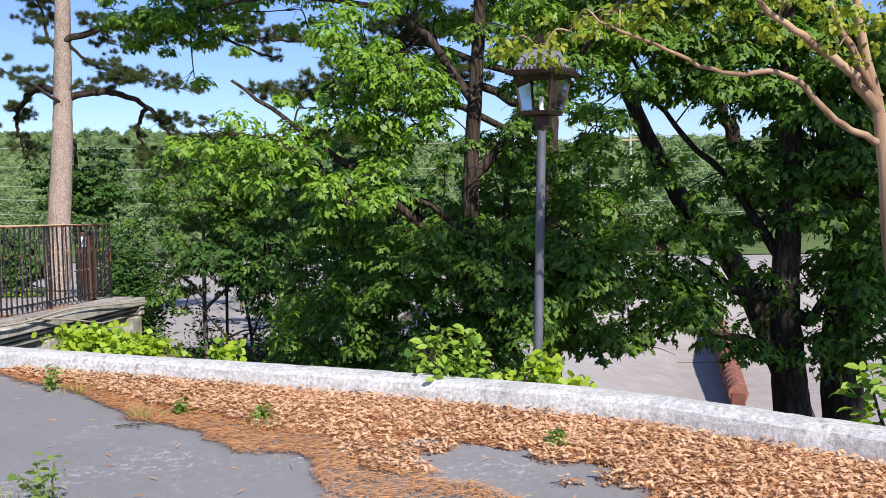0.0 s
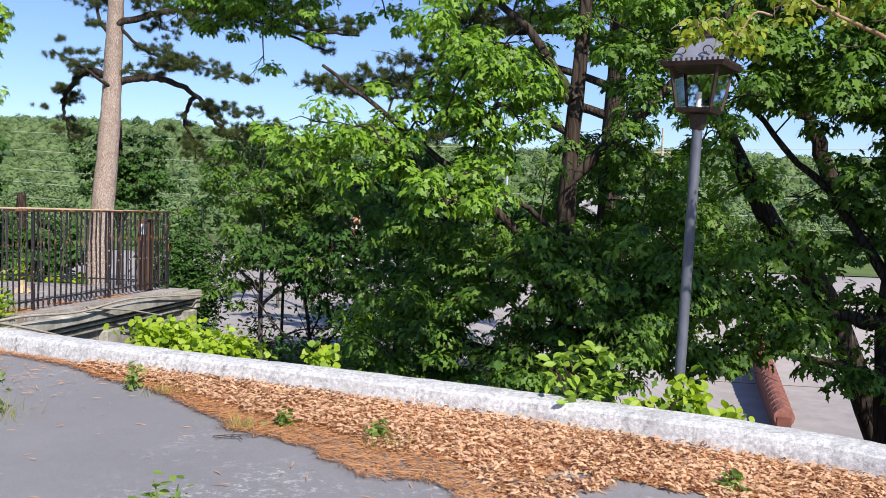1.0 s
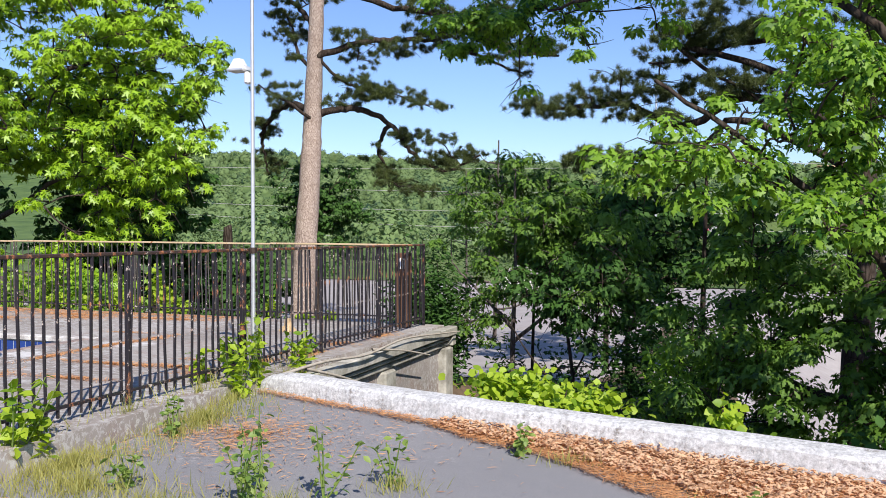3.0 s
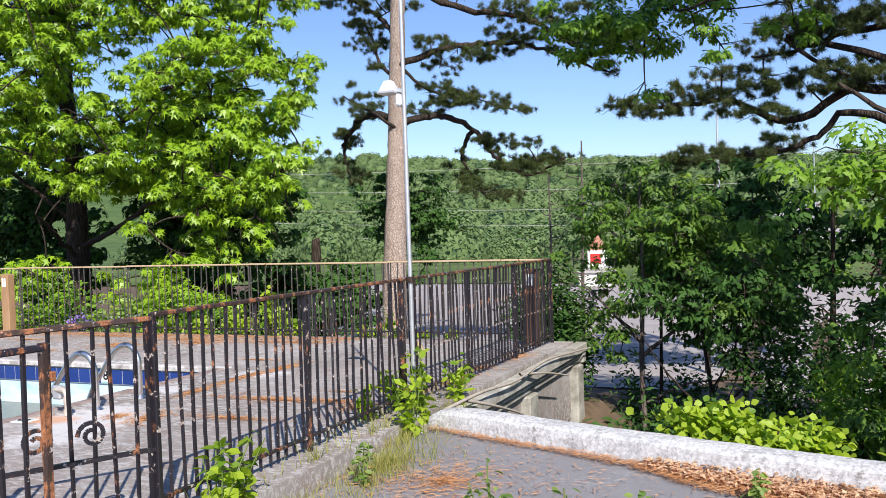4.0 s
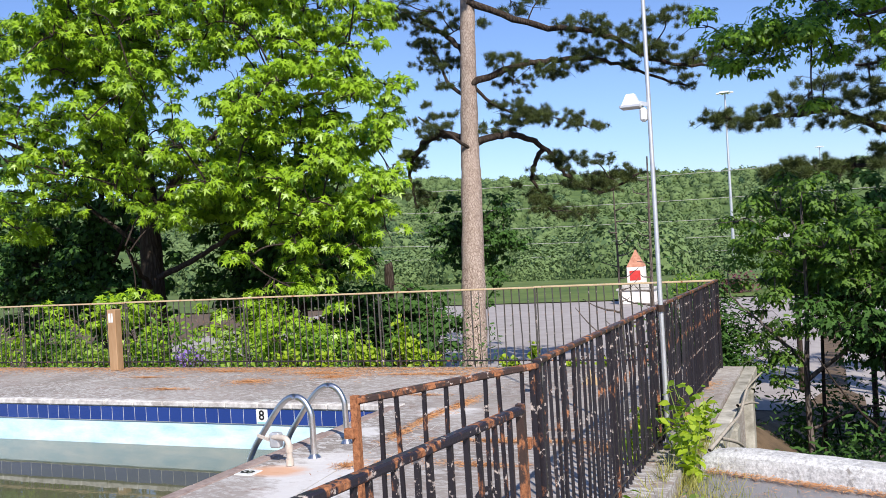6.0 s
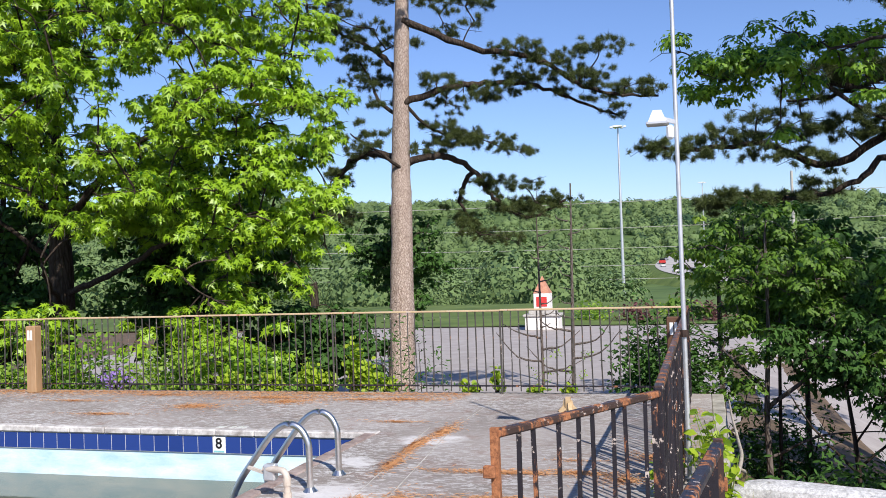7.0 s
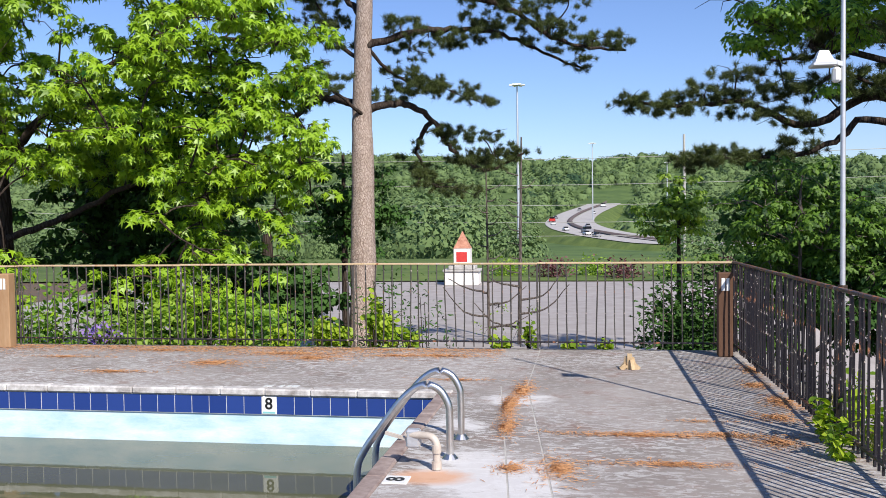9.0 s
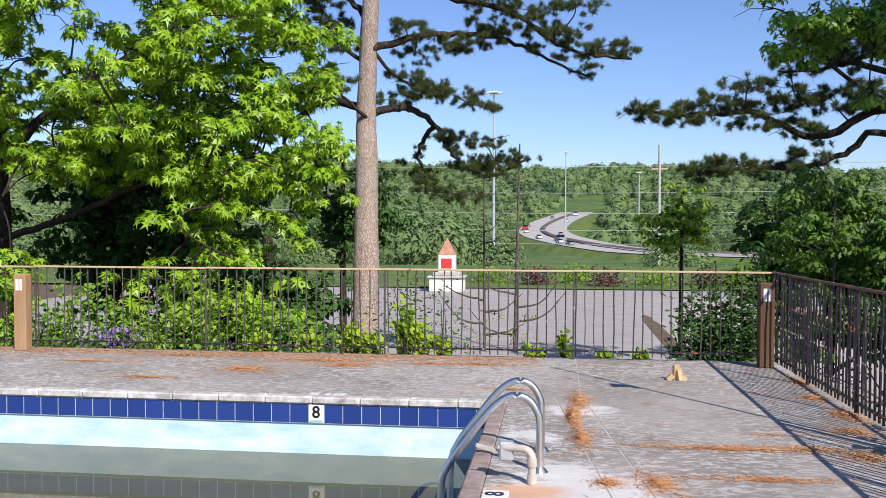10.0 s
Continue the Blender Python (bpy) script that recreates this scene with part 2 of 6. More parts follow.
PVC = simple("weathered plastic pipe", (0.42, 0.36, 0.3), (0.6, 0.54, 0.47), 12, 0.5)
BOLLARD = simple("brown painted timber", (0.3, 0.17, 0.08), (0.42, 0.27, 0.15), 10, 0.7, 0, 0.2, (1, 1, 0.2))
# Darker copy of the bollard paint for the one standing in shade.
BOLLARD_SHADED = simple("brown painted timber darkened for shade", (0.085, 0.042, 0.024), (0.13, 0.068, 0.04), 10, 0.7, 0, 0.2, (1, 1, 0.2))
TERRACOTTA = simple("terracotta roof tile", (0.34, 0.14, 0.085), (0.56, 0.29, 0.19), 5, 0.8)
OLD_TILE = simple("dull red-brown ridge tile", (0.16, 0.06, 0.045), (0.34, 0.15, 0.11), 4, 0.9)
RED_PAINT = simple("red paint", (0.5, 0.03, 0.03), (0.62, 0.06, 0.05), 8, 0.6)
CREAM = simple("cream render", (0.68, 0.64, 0.58), (0.8, 0.77, 0.72), 6, 0.85)
WOOD = simple("pale raw timber", (0.4, 0.28, 0.15), (0.58, 0.44, 0.27), 14, 0.8)
ROAD = simple("pale concrete highway", (0.34, 0.32, 0.3), (0.45, 0.43, 0.4), 0.3, 0.9)
CAR_PAINT = simple("car paint", (0.25, 0.25, 0.27), (0.3, 0.3, 0.32), 1, 0.3, 0.2)
CAR_WHITE = simple("white car paint", (0.7, 0.7, 0.7), (0.8, 0.8, 0.8), 1, 0.3)
CAR_RED = simple("red car paint", (0.4, 0.03, 0.03), (0.5, 0.05, 0.04), 1, 0.3)
DARK_GLASS = simple("dark car glass", (0.01, 0.012, 0.014), (0.02, 0.022, 0.025), 1, 0.1)


def make_glass():
    m = Mat("grimy clear glass", 0.08, spec=0.5)
    m.b.inputs["Transmission Weight"].default_value = 1.0
    m.b.inputs["IOR"].default_value = 1.1
    m.colour(m.ramp(m.noise(20, 5), (0.35, (0.75, 0.78, 0.75)), (0.7, (0.93, 0.95, 0.94))))
    return m.m


def make_water():
    m = Mat("murky pool water", 0.03, spec=0.5)
    m.b.inputs["IOR"].default_value = 1.33
    m.colour(m.ramp(m.noise(0.6, 4), (0.3, (0.095, 0.1, 0.055)), (0.7, (0.13, 0.132, 0.078))))
    return m.bump(m.noise(2.2, 3), 0.04, 0.02).m


GLASS = make_glass()
WATER = make_water()

# ---- mesh helpers ----


def mesh_from(name, verts, faces, mat, smooth=False):
    """A mesh of faces that all have the same number of corners (arrays), or of any faces (list)."""
    me = bpy.data.meshes.new(name)
    if isinstance(faces, np.ndarray):
        verts = np.asarray(verts, dtype=np.float32)
        n, k = faces.shape
        me.vertices.add(len(verts))
        me.vertices.foreach_set("co", verts.ravel())
        me.loops.add(n * k)
        me.loops.foreach_set("vertex_index", faces.astype(np.int32).ravel())
        me.polygons.add(n)
        me.polygons.foreach_set("loop_start", np.arange(0, n * k, k, dtype=np.int32))
        if smooth:
            me.polygons.foreach_set("use_smooth", np.ones(n, dtype=bool))
        me.update(calc_edges=True)
    else:
        me.from_pydata([tuple(v) for v in verts], [], faces)
        if smooth:
            for p in me.polygons:
                p.use_smooth = True
    me.materials.append(mat)
    return me


def part(name, bm, material, parent=None, label="", smooth=False):
    """Links a bmesh as one mesh object under a thing or a part."""
    me = bpy.data.meshes.new(name)
    bm.to_mesh(me)
    bm.free()
    me.materials.append(material)
    if smooth:
        for p in me.polygons:
            p.use_smooth = True
    return hang(name, me, parent, label)


def hang(name, me, parent=None, label=""):
    ob = new(name, me)
    if parent is not None:
        ob.parent = parent
    return tagged(ob, label)


def thing(name, at, label, category, group="", kind=""):
    ob = new(name)
    ob.location = at
    return tagged(ob, label, category, group, kind)


def box(bm, lo, hi, bevel=0.0, m=None):
    """A box between two corners, its edges bevelled."""
    c = [(a + b) / 2 for a, b in zip(lo, hi)]
    s = [abs(b - a) for a, b in zip(lo, hi)]
    r = bmesh.ops.create_cube(bm, size=1.0, matrix=(m or Matrix()) @ Matrix.Translation(c) @ Matrix.Diagonal((*s, 1)))
    if bevel:
        es = list({e for v in r["verts"] for e in v.link_edges})
        bmesh.ops.bevel(bm, geom=es, offset=bevel, segments=1, affect="EDGES")
    return bm


def beam(bm, a, b, w, h=None, sides=4, up=(0, 0, 1)):
    """A bar from a to b, w across and h high (or round, with sides)."""
    a, b = Vector(a), Vector(b)
    d = b - a
    h = h or w
    z = d.normalized()
    x = Vector(up).cross(z)
    if x.length < 0.05:
        x = Vector((1, 0, 0)).cross(z)
    x.normalize()
    y = z.cross(x)
    m = Matrix((x, y, z)).transposed().to_4x4()
    m.translation = (a + b) / 2
    if sides == 4:
        bmesh.ops.create_cube(bm, size=1, matrix=m @ Matrix.Diagonal((w, h, d.length, 1)))
    else:
        bmesh.ops.create_cone(bm, cap_ends=True, segments=sides, radius1=w / 2, radius2=w / 2, depth=d.length, matrix=m)
    return bm


def smooth_path(pts, steps=6):
    """A Catmull-Rom line through points."""
    p = np.array(pts, dtype=float)
    p = np.vstack([2 * p[0] - p[1], p, 2 * p[-1] - p[-2]])
    out = []
    for i in range(1, len(p) - 2):
        for s in range(steps):
            u = s / steps
            out.append(0.5 * (2 * p[i] + (p[i + 1] - p[i - 1]) * u + (2 * p[i - 1] - 5 * p[i] + 4 * p[i + 1] - p[i + 2]) * u * u
                              + (3 * p[i] - p[i - 1] - 3 * p[i + 1] + p[i + 2]) * u ** 3))
    out.append(p[-2])
    return np.array(out)


def tube(pts, r0, r1, sides=8, wob=0.0, rng=None, power=1.0):
    """Vertices and quads of a tapered round limb along points."""
    p = np.asarray(pts, dtype=float)
    n = len(p)
    t = np.gradient(p, axis=0)
    t /= np.linalg.norm(t, axis=1)[:, None] + 1e-9
    ref = np.array((0.0, 0.0, 1.0)) if abs(t[0, 2]) < 0.8 else np.array((1.0, 0.0, 0.0))
    x = np.cross(t, ref)
    x /= np.linalg.norm(x, axis=1)[:, None] + 1e-9
    y = np.cross(t, x)
    u = np.linspace(0, 1, n)[:, None] ** power
    r = r0 + (r1 - r0) * u
    if wob and rng is not None:
        r = r * (1 + wob * rng.normal(size=(n, sides)))
    a = np.linspace(0, 2 * math.pi, sides, endpoint=False)
    v = p[:, None] + r[..., None] * (np.cos(a)[None, :, None] * x[:, None] + np.sin(a)[None, :, None] * y[:, None])
    v = v.reshape(-1, 3)
    i = np.arange(n - 1)[:, None] * sides + np.arange(sides)[None]
    j = np.arange(n - 1)[:, None] * sides + (np.arange(sides)[None] + 1) % sides
    f = np.stack([i, j, j + sides, i + sides], -1).reshape(-1, 4)
    return v, f


def join(parts):
    """One list of vertices and faces from several."""
    vs, fs, k = [], [], 0
    for v, f in parts:
        vs.append(v)
        fs.append(np.asarray(f) + k)
        k += len(v)
    return np.vstack(vs), np.vstack(fs)


def scatter(template, faces, places, size, rng, flat=0.6, heading=None, sunward=0.0, lean=None):
    """Copies of a small leaf at places. flat: 1 lies level, 0 any way up."""
    n = len(places)
    yaw = rng.uniform(0, 2 * math.pi, n) if heading is None else heading
    tilt = rng.normal(0, 1, (n, 2)) * (1 - flat) * 1.4 + np.array((TO_SUN.x, TO_SUN.y)) * sunward
    if lean is not None:
        tilt = lean + np.array((TO_SUN.x, TO_SUN.y)) * sunward
    cy, sy = np.cos(yaw), np.sin(yaw)
    fx = np.stack([cy, sy, np.zeros(n)], 1)
    up = np.stack([tilt[:, 0], tilt[:, 1], np.ones(n)], 1)
    up /= np.linalg.norm(up, axis=1)[:, None]
    fx -= up * (fx * up).sum(1)[:, None]
    fx /= np.linalg.norm(fx, axis=1)[:, None]
    fy = np.cross(up, fx)
    s = (size * rng.uniform(0.65, 1.25, n))[:, None, None] if np.isscalar(size) else size[:, None, None]
    t = np.asarray(template)[None] * s
    v = places[:, None] + t[..., 0:1] * fx[:, None] + t[..., 1:2] * fy[:, None] + t[..., 2:3] * up[:, None]
    k = len(template)
    f = (np.asarray(faces)[None] + (np.arange(n) * k)[:, None, None]).reshape(-1, np.asarray(faces).shape[1])
    return v.reshape(-1, 3), f


def star_leaf():
    v = [(0, 0, 0)]
    for a, r in ((-120, 0.55), (-92, 0.22), (-62, 0.85), (-34, 0.3), (0, 1.0), (34, 0.3), (62, 0.85), (92, 0.22), (120, 0.55)):
        v.append((0.15 + r * 0.85 * math.cos(radians(a)), r * 0.85 * math.sin(radians(a)), -0.18 * r * r))
    return np.array(v), np.array([(0, i, i + 1) for i in range(1, 9)])


def oak_leaf():
    v = [(0, 0, 0), (0.3, 0.16, 0.02), (0.45, 0.1, 0.02), (0.62, 0.3, -0.02), (0.75, 0.12, 0), (1.05, 0.02, -0.12),
         (0.75, -0.12, 0), (0.62, -0.3, -0.02), (0.45, -0.1, 0.02), (0.3, -0.16, 0.02)]
    return np.array(v), np.array([(0, 9, 1), (1, 9, 2), (2, 9, 8), (2, 8, 3), (3, 8, 4), (4, 8, 6), (8, 7, 6), (4, 6, 5)])


def oval_leaf(w=0.3):
    v = [(0, 0, 0), (0.35, w, 0.05), (0.7, w * 0.8, 0.02), (1, 0, -0.12), (0.7, -w * 0.8, 0.02), (0.35, -w, 0.05), (0.5, 0, -0.03)]
    return np.array(v), np.array([(6, 0, 5), (6, 5, 4), (6, 4, 3), (6, 3, 2), (6, 2, 1), (6, 1, 0)])


def leaf_spray(n=5, droop=0.35, w=0.11):
    """A twig end with narrow drooping leaves fanned round it."""
    v, f = [(0, 0, 0)], []
    for i in range(n):
        a = radians(-80 + 160 * i / (n - 1) + (12 if i % 2 else -8))
        L = 0.7 + 0.3 * math.cos(a) - (0.25 if i % 2 else 0)
        c, s, k = math.cos(a), math.sin(a), len(v)
        z = -droop * L * (0.6 + 0.5 * (i % 3))
        v += [(L * 0.5 * c - w * s, L * 0.5 * s + w * c, z * 0.25), (L * 0.5 * c + w * s, L * 0.5 * s - w * c, z * 0.25), (L * c, L * s, z)]
        f += [(0, k + 1, k), (k, k + 1, k + 2)]
    return np.array(v), np.array(f)


SPRAY = leaf_spray()
STAR, OAK, OVAL, NARROW, ROUND = star_leaf(), oak_leaf(), oval_leaf(0.3), oval_leaf(0.15), oval_leaf(0.48)


def pad_points(pads, per_m2, rng, layers=3):
    """Places of leaves on layered sprays: pads are (x, y, z, radius, height)."""
    out = []
    for x, y, z, r, h in pads:
        n = max(8, int(per_m2 * r * r * 3.1))
        k = max(4, int(n / 3))
        c = rng.normal(size=(k, 3))
        c /= np.linalg.norm(c, axis=1)[:, None]
        c *= rng.uniform(0.25, 1.0, (k, 1)) ** 0.5
        c *= (r, r, h * 0.7)
        pick = rng.integers(0, k, n)
        spread = rng.normal(0, 1, (n, 3)) * (0.06, 0.06, 0.03)
        out.append(c[pick] + spread + (x, y, z))
    return np.vstack(out)


def leaf_clusters(pads, per_m2, rng, r=0.2):
    """Leaves in small domed rosettes spread through the pads: their places, headings and tilts."""
    places, heads, tilts = [], [], []
    for x, y, z, pr, ph in pads:
        n = max(10, int(per_m2 * pr * pr * 3.1))
        k = max(2, round((pr / r) ** 2 * 0.75))
        c = rng.normal(size=(k, 3))
        c /= np.linalg.norm(c, axis=1)[:, None]
        c *= rng.uniform(0.15, 1.0, (k, 1)) ** 0.5 * np.array((pr, pr, max(ph, pr * 0.55)))
        size = r * rng.uniform(0.6, 1.25, k)
        pick = rng.integers(0, k, n)
        yaw = rng.uniform(0, 2 * math.pi, n)
        fall = np.arccos(1 - 1.15 * rng.random(n))
        d = np.stack([np.sin(fall) * np.cos(yaw), np.sin(fall) * np.sin(yaw), 0.75 * np.cos(fall)], 1)
        places.append(np.array((x, y, z)) + c[pick] + d * (size[pick] * rng.uniform(0.55, 1.0, n))[:, None])
        heads.append(yaw + rng.normal(0, 0.5, n))
        tilts.append(np.stack([np.cos(yaw), np.sin(yaw)], 1) * np.tan(np.minimum(fall, 1.25))[:, None] * 0.75 + rng.normal(0, 0.35, (n, 2)))
    return np.vstack(places), np.concatenate(heads), np.vstack(tilts)


def needle_tufts(places, length, count, rng, width=0.006):
    """Bottle-brush tufts: each place is a puff of thin needles."""
    n = len(places)
    d = rng.normal(size=(n, count, 3))
    d[..., 2] += 0.35
    d /= np.linalg.norm(d, axis=2)[..., None]
    L = length * rng.uniform(0.6, 1.1, (n, count, 1))
    o = rng.normal(0, 0.25, (n, count, 3)) * length * 0.5
    side = np.cross(d, rng.normal(size=(n, count, 3)))
    side /= np.linalg.norm(side, axis=2)[..., None] + 1e-9
    base = places[:, None] + o
    v = np.stack([base - side * width, base + side * width, base + d * L], 2).reshape(-1, 3)
    return v, np.arange(len(v)).reshape(-1, 3)


def twigs(lines, pads, rng, r=0.02, droop=0.15):
    """Bent twigs that branch from limb to pad and on from pad to pad, each with a few side shoots."""
    out = []
    known = np.vstack(lines)
    ends = np.array([p[:3] for p in pads])
    far = [((known - p) ** 2).sum(1).min() for p in ends]
    for k in np.argsort(far):
        p, pr, ph = ends[k], pads[k][3], pads[k][4]
        a = known[np.argmin(((known - p) ** 2).sum(1))]
        mid = (a + p) / 2 + rng.normal(0, 0.08, 3) * np.linalg.norm(p - a) + (0, 0, droop * 0.5)
        ln = smooth_path([a, mid, p], 4)
        known = np.vstack([known, ln[2:]])
        out.append(tube(ln, r, r * 0.6, 5))
        for _ in range(3):
            q = p + rng.normal(0, 0.55, 3) * (pr, pr, ph)
            out.append(tube(np.array([mid * 0.4 + p * 0.6, (p + q) / 2 + (0, 0, 0.04), q]), r * 0.5, r * 0.2, 4))
    return out


def tree(name, base, label, trunk, r, limbs, pads, leaf, size, per_m2, mat, bark, seed, flat=0.55, twig=0.018, group="", sides=12, tip=0.35, limb_bark=None, clump=1.5):
    """A tree: a tapered trunk, limbs of (points, radius), and a crown of leaves on twigs."""
    rng = np.random.default_rng(seed)
    t = thing(name, base, label, "tree", group)
    b = np.array(base)
    line = smooth_path(np.array(trunk) - b, 7)
    v, f = tube(line, r, r * tip, sides, 0.035, rng)
    hang("trunk", mesh_from("trunk", v, f, bark, True), t)
    lines = [line]
    for pts, lr in limbs:
        ln = smooth_path(np.array(pts) - b, 6)
        ln[1:-1] += rng.normal(0, lr * 0.25, (len(ln) - 2, 3))
        lines.append(ln)
        v, f = tube(ln, lr, lr * 0.3, 8, 0.05, rng)
        hang("limb", mesh_from("limb", v, f, limb_bark or bark, True), t)
    if pads:
        pl = [(x - b[0], y - b[1], z - b[2], pr, ph) for x, y, z, pr, ph in pads]
        v, f = join(twigs(lines, pl, rng, twig))
        tagged(hang("twig_spray", mesh_from("twig_spray", v, f, limb_bark or bark, True), t), kind="stuff")
        if leaf == "needle":
            for ln in lines[1:]:
                step = np.linalg.norm(np.diff(ln, axis=0), axis=1).sum() / len(ln)
                for i in range(int(len(ln) * 0.5), len(ln)):
                    for _ in range(max(1, round(step / 0.55))):
                        q = ln[i] + rng.normal(0, 0.2, 3) * (1, 1, 0.6) + (0, 0, 0.1)
                        pl.append((q[0], q[1], q[2], rng.uniform(0.14, 0.26), 0.09))
        if leaf == "needle":
            v, f = needle_tufts(pad_points(pl, per_m2, rng), size, 64, rng, 0.0048)
        else:
            pts, heads, tilts = leaf_clusters(pl, per_m2, rng, size * clump)
            v, f = scatter(*leaf, pts, size, rng, flat, heads, 0.25, tilts)
        c = hang("crown", mesh_from("crown", v, f, mat), t)
        tagged(c, kind="stuff")
    return t


def cloud(centre, radii, n, seed, r=(0.5, 0.9), h=0.25, shell=0.55):
    """Pads spread through an egg-shaped crown, most of them near its skin."""
    rng = random.Random(seed)
    out = []
    while len(out) < n:
        d = Vector((rng.gauss(0, 1), rng.gauss(0, 1), rng.gauss(0, 1))).normalized() * (shell + (1 - shell) * rng.random())
        out.append((centre[0] + d.x * radii[0], centre[1] + d.y * radii[1], centre[2] + d.z * radii[2], rng.uniform(*r), h * rng.uniform(0.7, 1.3)))
    return out

# ---- the ground and the built structure ----
FX, FY = -6.25, 11.92            # the lines of the deck's fence, east and north
POOL_X, POOL_Y = -9.22, 9.17     # the pool's inner corner
WATER_Z, LOT = -0.565, -2.4


def clamp01(v):
    return max(0.0, min(1.0, v))


def ease(v):
    v = clamp01(v)
    return v * v * (3 - 2 * v)


def deck_z(x, y):
    """The deck's even fall towards the far fence, set to fit the camera's view."""
    return -0.0115 * (y - 5.0)


WALL_FOOT = [(-5.94, 7.36), (-5.0, 7.06), (-3.93, 6.74), (-2.66, 6.42), (-1.52, 6.12), (-0.55, 5.84), (0.56, 5.43), (1.02, 5.17), (1.4, 4.92), (1.78, 4.66), (3.2, 3.4), (5.0, 1.6)]
WALL_LINE = smooth_path([(x, y, 0) for x, y in WALL_FOOT], 6)


def wall_y(x):
    return float(np.interp(x, WALL_LINE[:, 0], WALL_LINE[:, 1]))


def bank_z(x, y):
    """The slope below the terrace, the car park under it and the valley beyond."""
    edge = wall_y(x) + 0.25 if x > FX + 0.3 else 12.1
    d = y - edge
    east = ease((x + 5.0) / 9.0) * (1 - ease((y - 36.0) / 14.0))
    lot = LOT - 3.3 * east
    if x > FX + 0.3:
        z = -0.35 + (lot + 0.35) * ease(d / 14.0) - 0.9 * ease(d / 3.0) * (1 - ease(d / 14.0))
    else:
        z = -1.0 + (lot + 1.0) * ease(d / 9.0)
    if y > 78:
        z += (-9.0 - z) * ease((y - 78.0) / 70.0)
    if y > 230:
        r = math.hypot(x * 0.6, y)
        crest = float(np.interp(x, [-1500, -700, -500, -300, -100, 100, 300, 1500], [86, 84, 80, 66, 58, 55, 51, 48])) + 2 * math.sin(x * 0.021)
        z += (crest + 9) * ease((r - 240.0) / 820.0) ** 1.4
    return z


def grid_mesh(name, xs, ys, height, mat, keep=lambda x, y: True):
    verts, faces, w = [], [], len(xs)
    for y in ys:
        for x in xs:
            verts.append((x, y, height(x, y)))
    for j in range(len(ys) - 1):
        for i in range(w - 1):
            if keep((xs[i] + xs[i + 1]) / 2, (ys[j] + ys[j + 1]) / 2):
                a = j * w + i
                faces.append((a, a + 1, a + w + 1, a + w))
    return mesh_from(name, verts, faces, mat, True)


# one sheet from the terrace's edge to the hills
xs = [-1500, -1000, -700, -480, -330, -230, -160, -110, -75, -52, -38] + list(np.arange(-30, 16.1, 1.0)) + [20, 26, 36, 52, 75, 110, 160, 230, 330, 480, 700, 1000, 1500]
ys = list(np.arange(4.0, 20, 0.5)) + list(np.arange(20, 60, 2.0)) + [66, 74, 84, 96, 110, 130, 160, 200, 240, 290, 350, 420, 500, 590, 690, 800, 920, 1060, 1200, 1500, 2200]


def ground_height(x, y):
    if -22.4 < x < FX + 0.4 and y < 12.0:
        return -3.0
    if y < wall_y(x) + 0.05:
        return -0.5
    n = noise.noise(Vector((x * 0.5, y * 0.5, 0))) * 0.12 if y < 24 else 0
    return bank_z(x, y) + n


ground = hang("ground", grid_mesh("ground", xs, ys, ground_height, EARTH))
tagged(ground, "brown leafy bank falling away to the valley", "ground", kind="structure")

lot_xs = list(np.arange(-34, 22.1, 2.0))
lot_ys = list(np.arange(21, 53.1, 2.0))
lot = hang("car_park", grid_mesh("car_park", lot_xs, lot_ys, lambda x, y: bank_z(x, y) + 0.04, PALE_LOT))
tagged(lot, "empty sun-bleached grey asphalt car park below the terrace", "car park", kind="structure")
meadow = hang("verge", grid_mesh("verge", [-90, -60, -40, -25, -10, 5, 20, 40, 70], [52.9, 60, 70, 80, 90, 105, 130, 160], lambda x, y: bank_z(x, y) + 0.1, MEADOW))
tagged(meadow, "mown green grass verge beyond the car park", "grass", kind="structure")
valley = hang("valley", grid_mesh("valley", xs, ys[-17:], lambda x, y: bank_z(x, y) + 0.5, VALLEY))
tagged(valley, "wooded green valley side rising to a ridge", "hillside", kind="structure")

# the terrace of asphalt on which the camera starts
TERRACE_Z = -0.16


def terrace_z(x, y):
    """The forecourt, which rises a little towards the parapet."""
    return TERRACE_Z + 0.06 * clamp01((y - wall_y(x) + 1.1) / 1.1)


tx = list(np.arange(-6.0, 6.1, 0.25))
tv, tf = [], []
rows_y = 1 - np.linspace(1, 0, 14) ** 2
for x in tx:
    for u in rows_y:
        y0, y1 = -7.0, wall_y(x) + 0.1
        y = y0 + (y1 - y0) * u
        tv.append((x, y, terrace_z(x, y) + 0.004 * noise.noise(Vector((x * 0.8, y * 0.8, 3)))))
for i in range(len(tx) - 1):
    for j in range(13):
        a = i * 14 + j
        tf.append((a, a + 14, a + 15, a + 1))
terrace = hang("terrace", mesh_from("terrace", tv, tf, ASPHALT, True))
tagged(terrace, "worn dark grey asphalt forecourt with pale scuffs", "asphalt", kind="structure")


def slab(name, outline, z0, z1, mat, label, category, parent=None):
    bm = bmesh.new()
    lo = [bm.verts.new((x, y, z0)) for x, y in outline]
    hi = [bm.verts.new((x, y, z1 + (deck_z(x, y) if z1 > -0.2 else 0))) for x, y in outline]
    bm.faces.new(hi)
    bm.faces.new(lo[::-1])
    n = len(outline)
    for i in range(n):
        bm.faces.new((lo[i], lo[(i + 1) % n], hi[(i + 1) % n], hi[i]))
    bmesh.ops.recalc_face_normals(bm, faces=bm.faces)
    ob = part(name, bm, mat, parent)
    return tagged(ob, label, category, kind="structure") if parent is None else ob


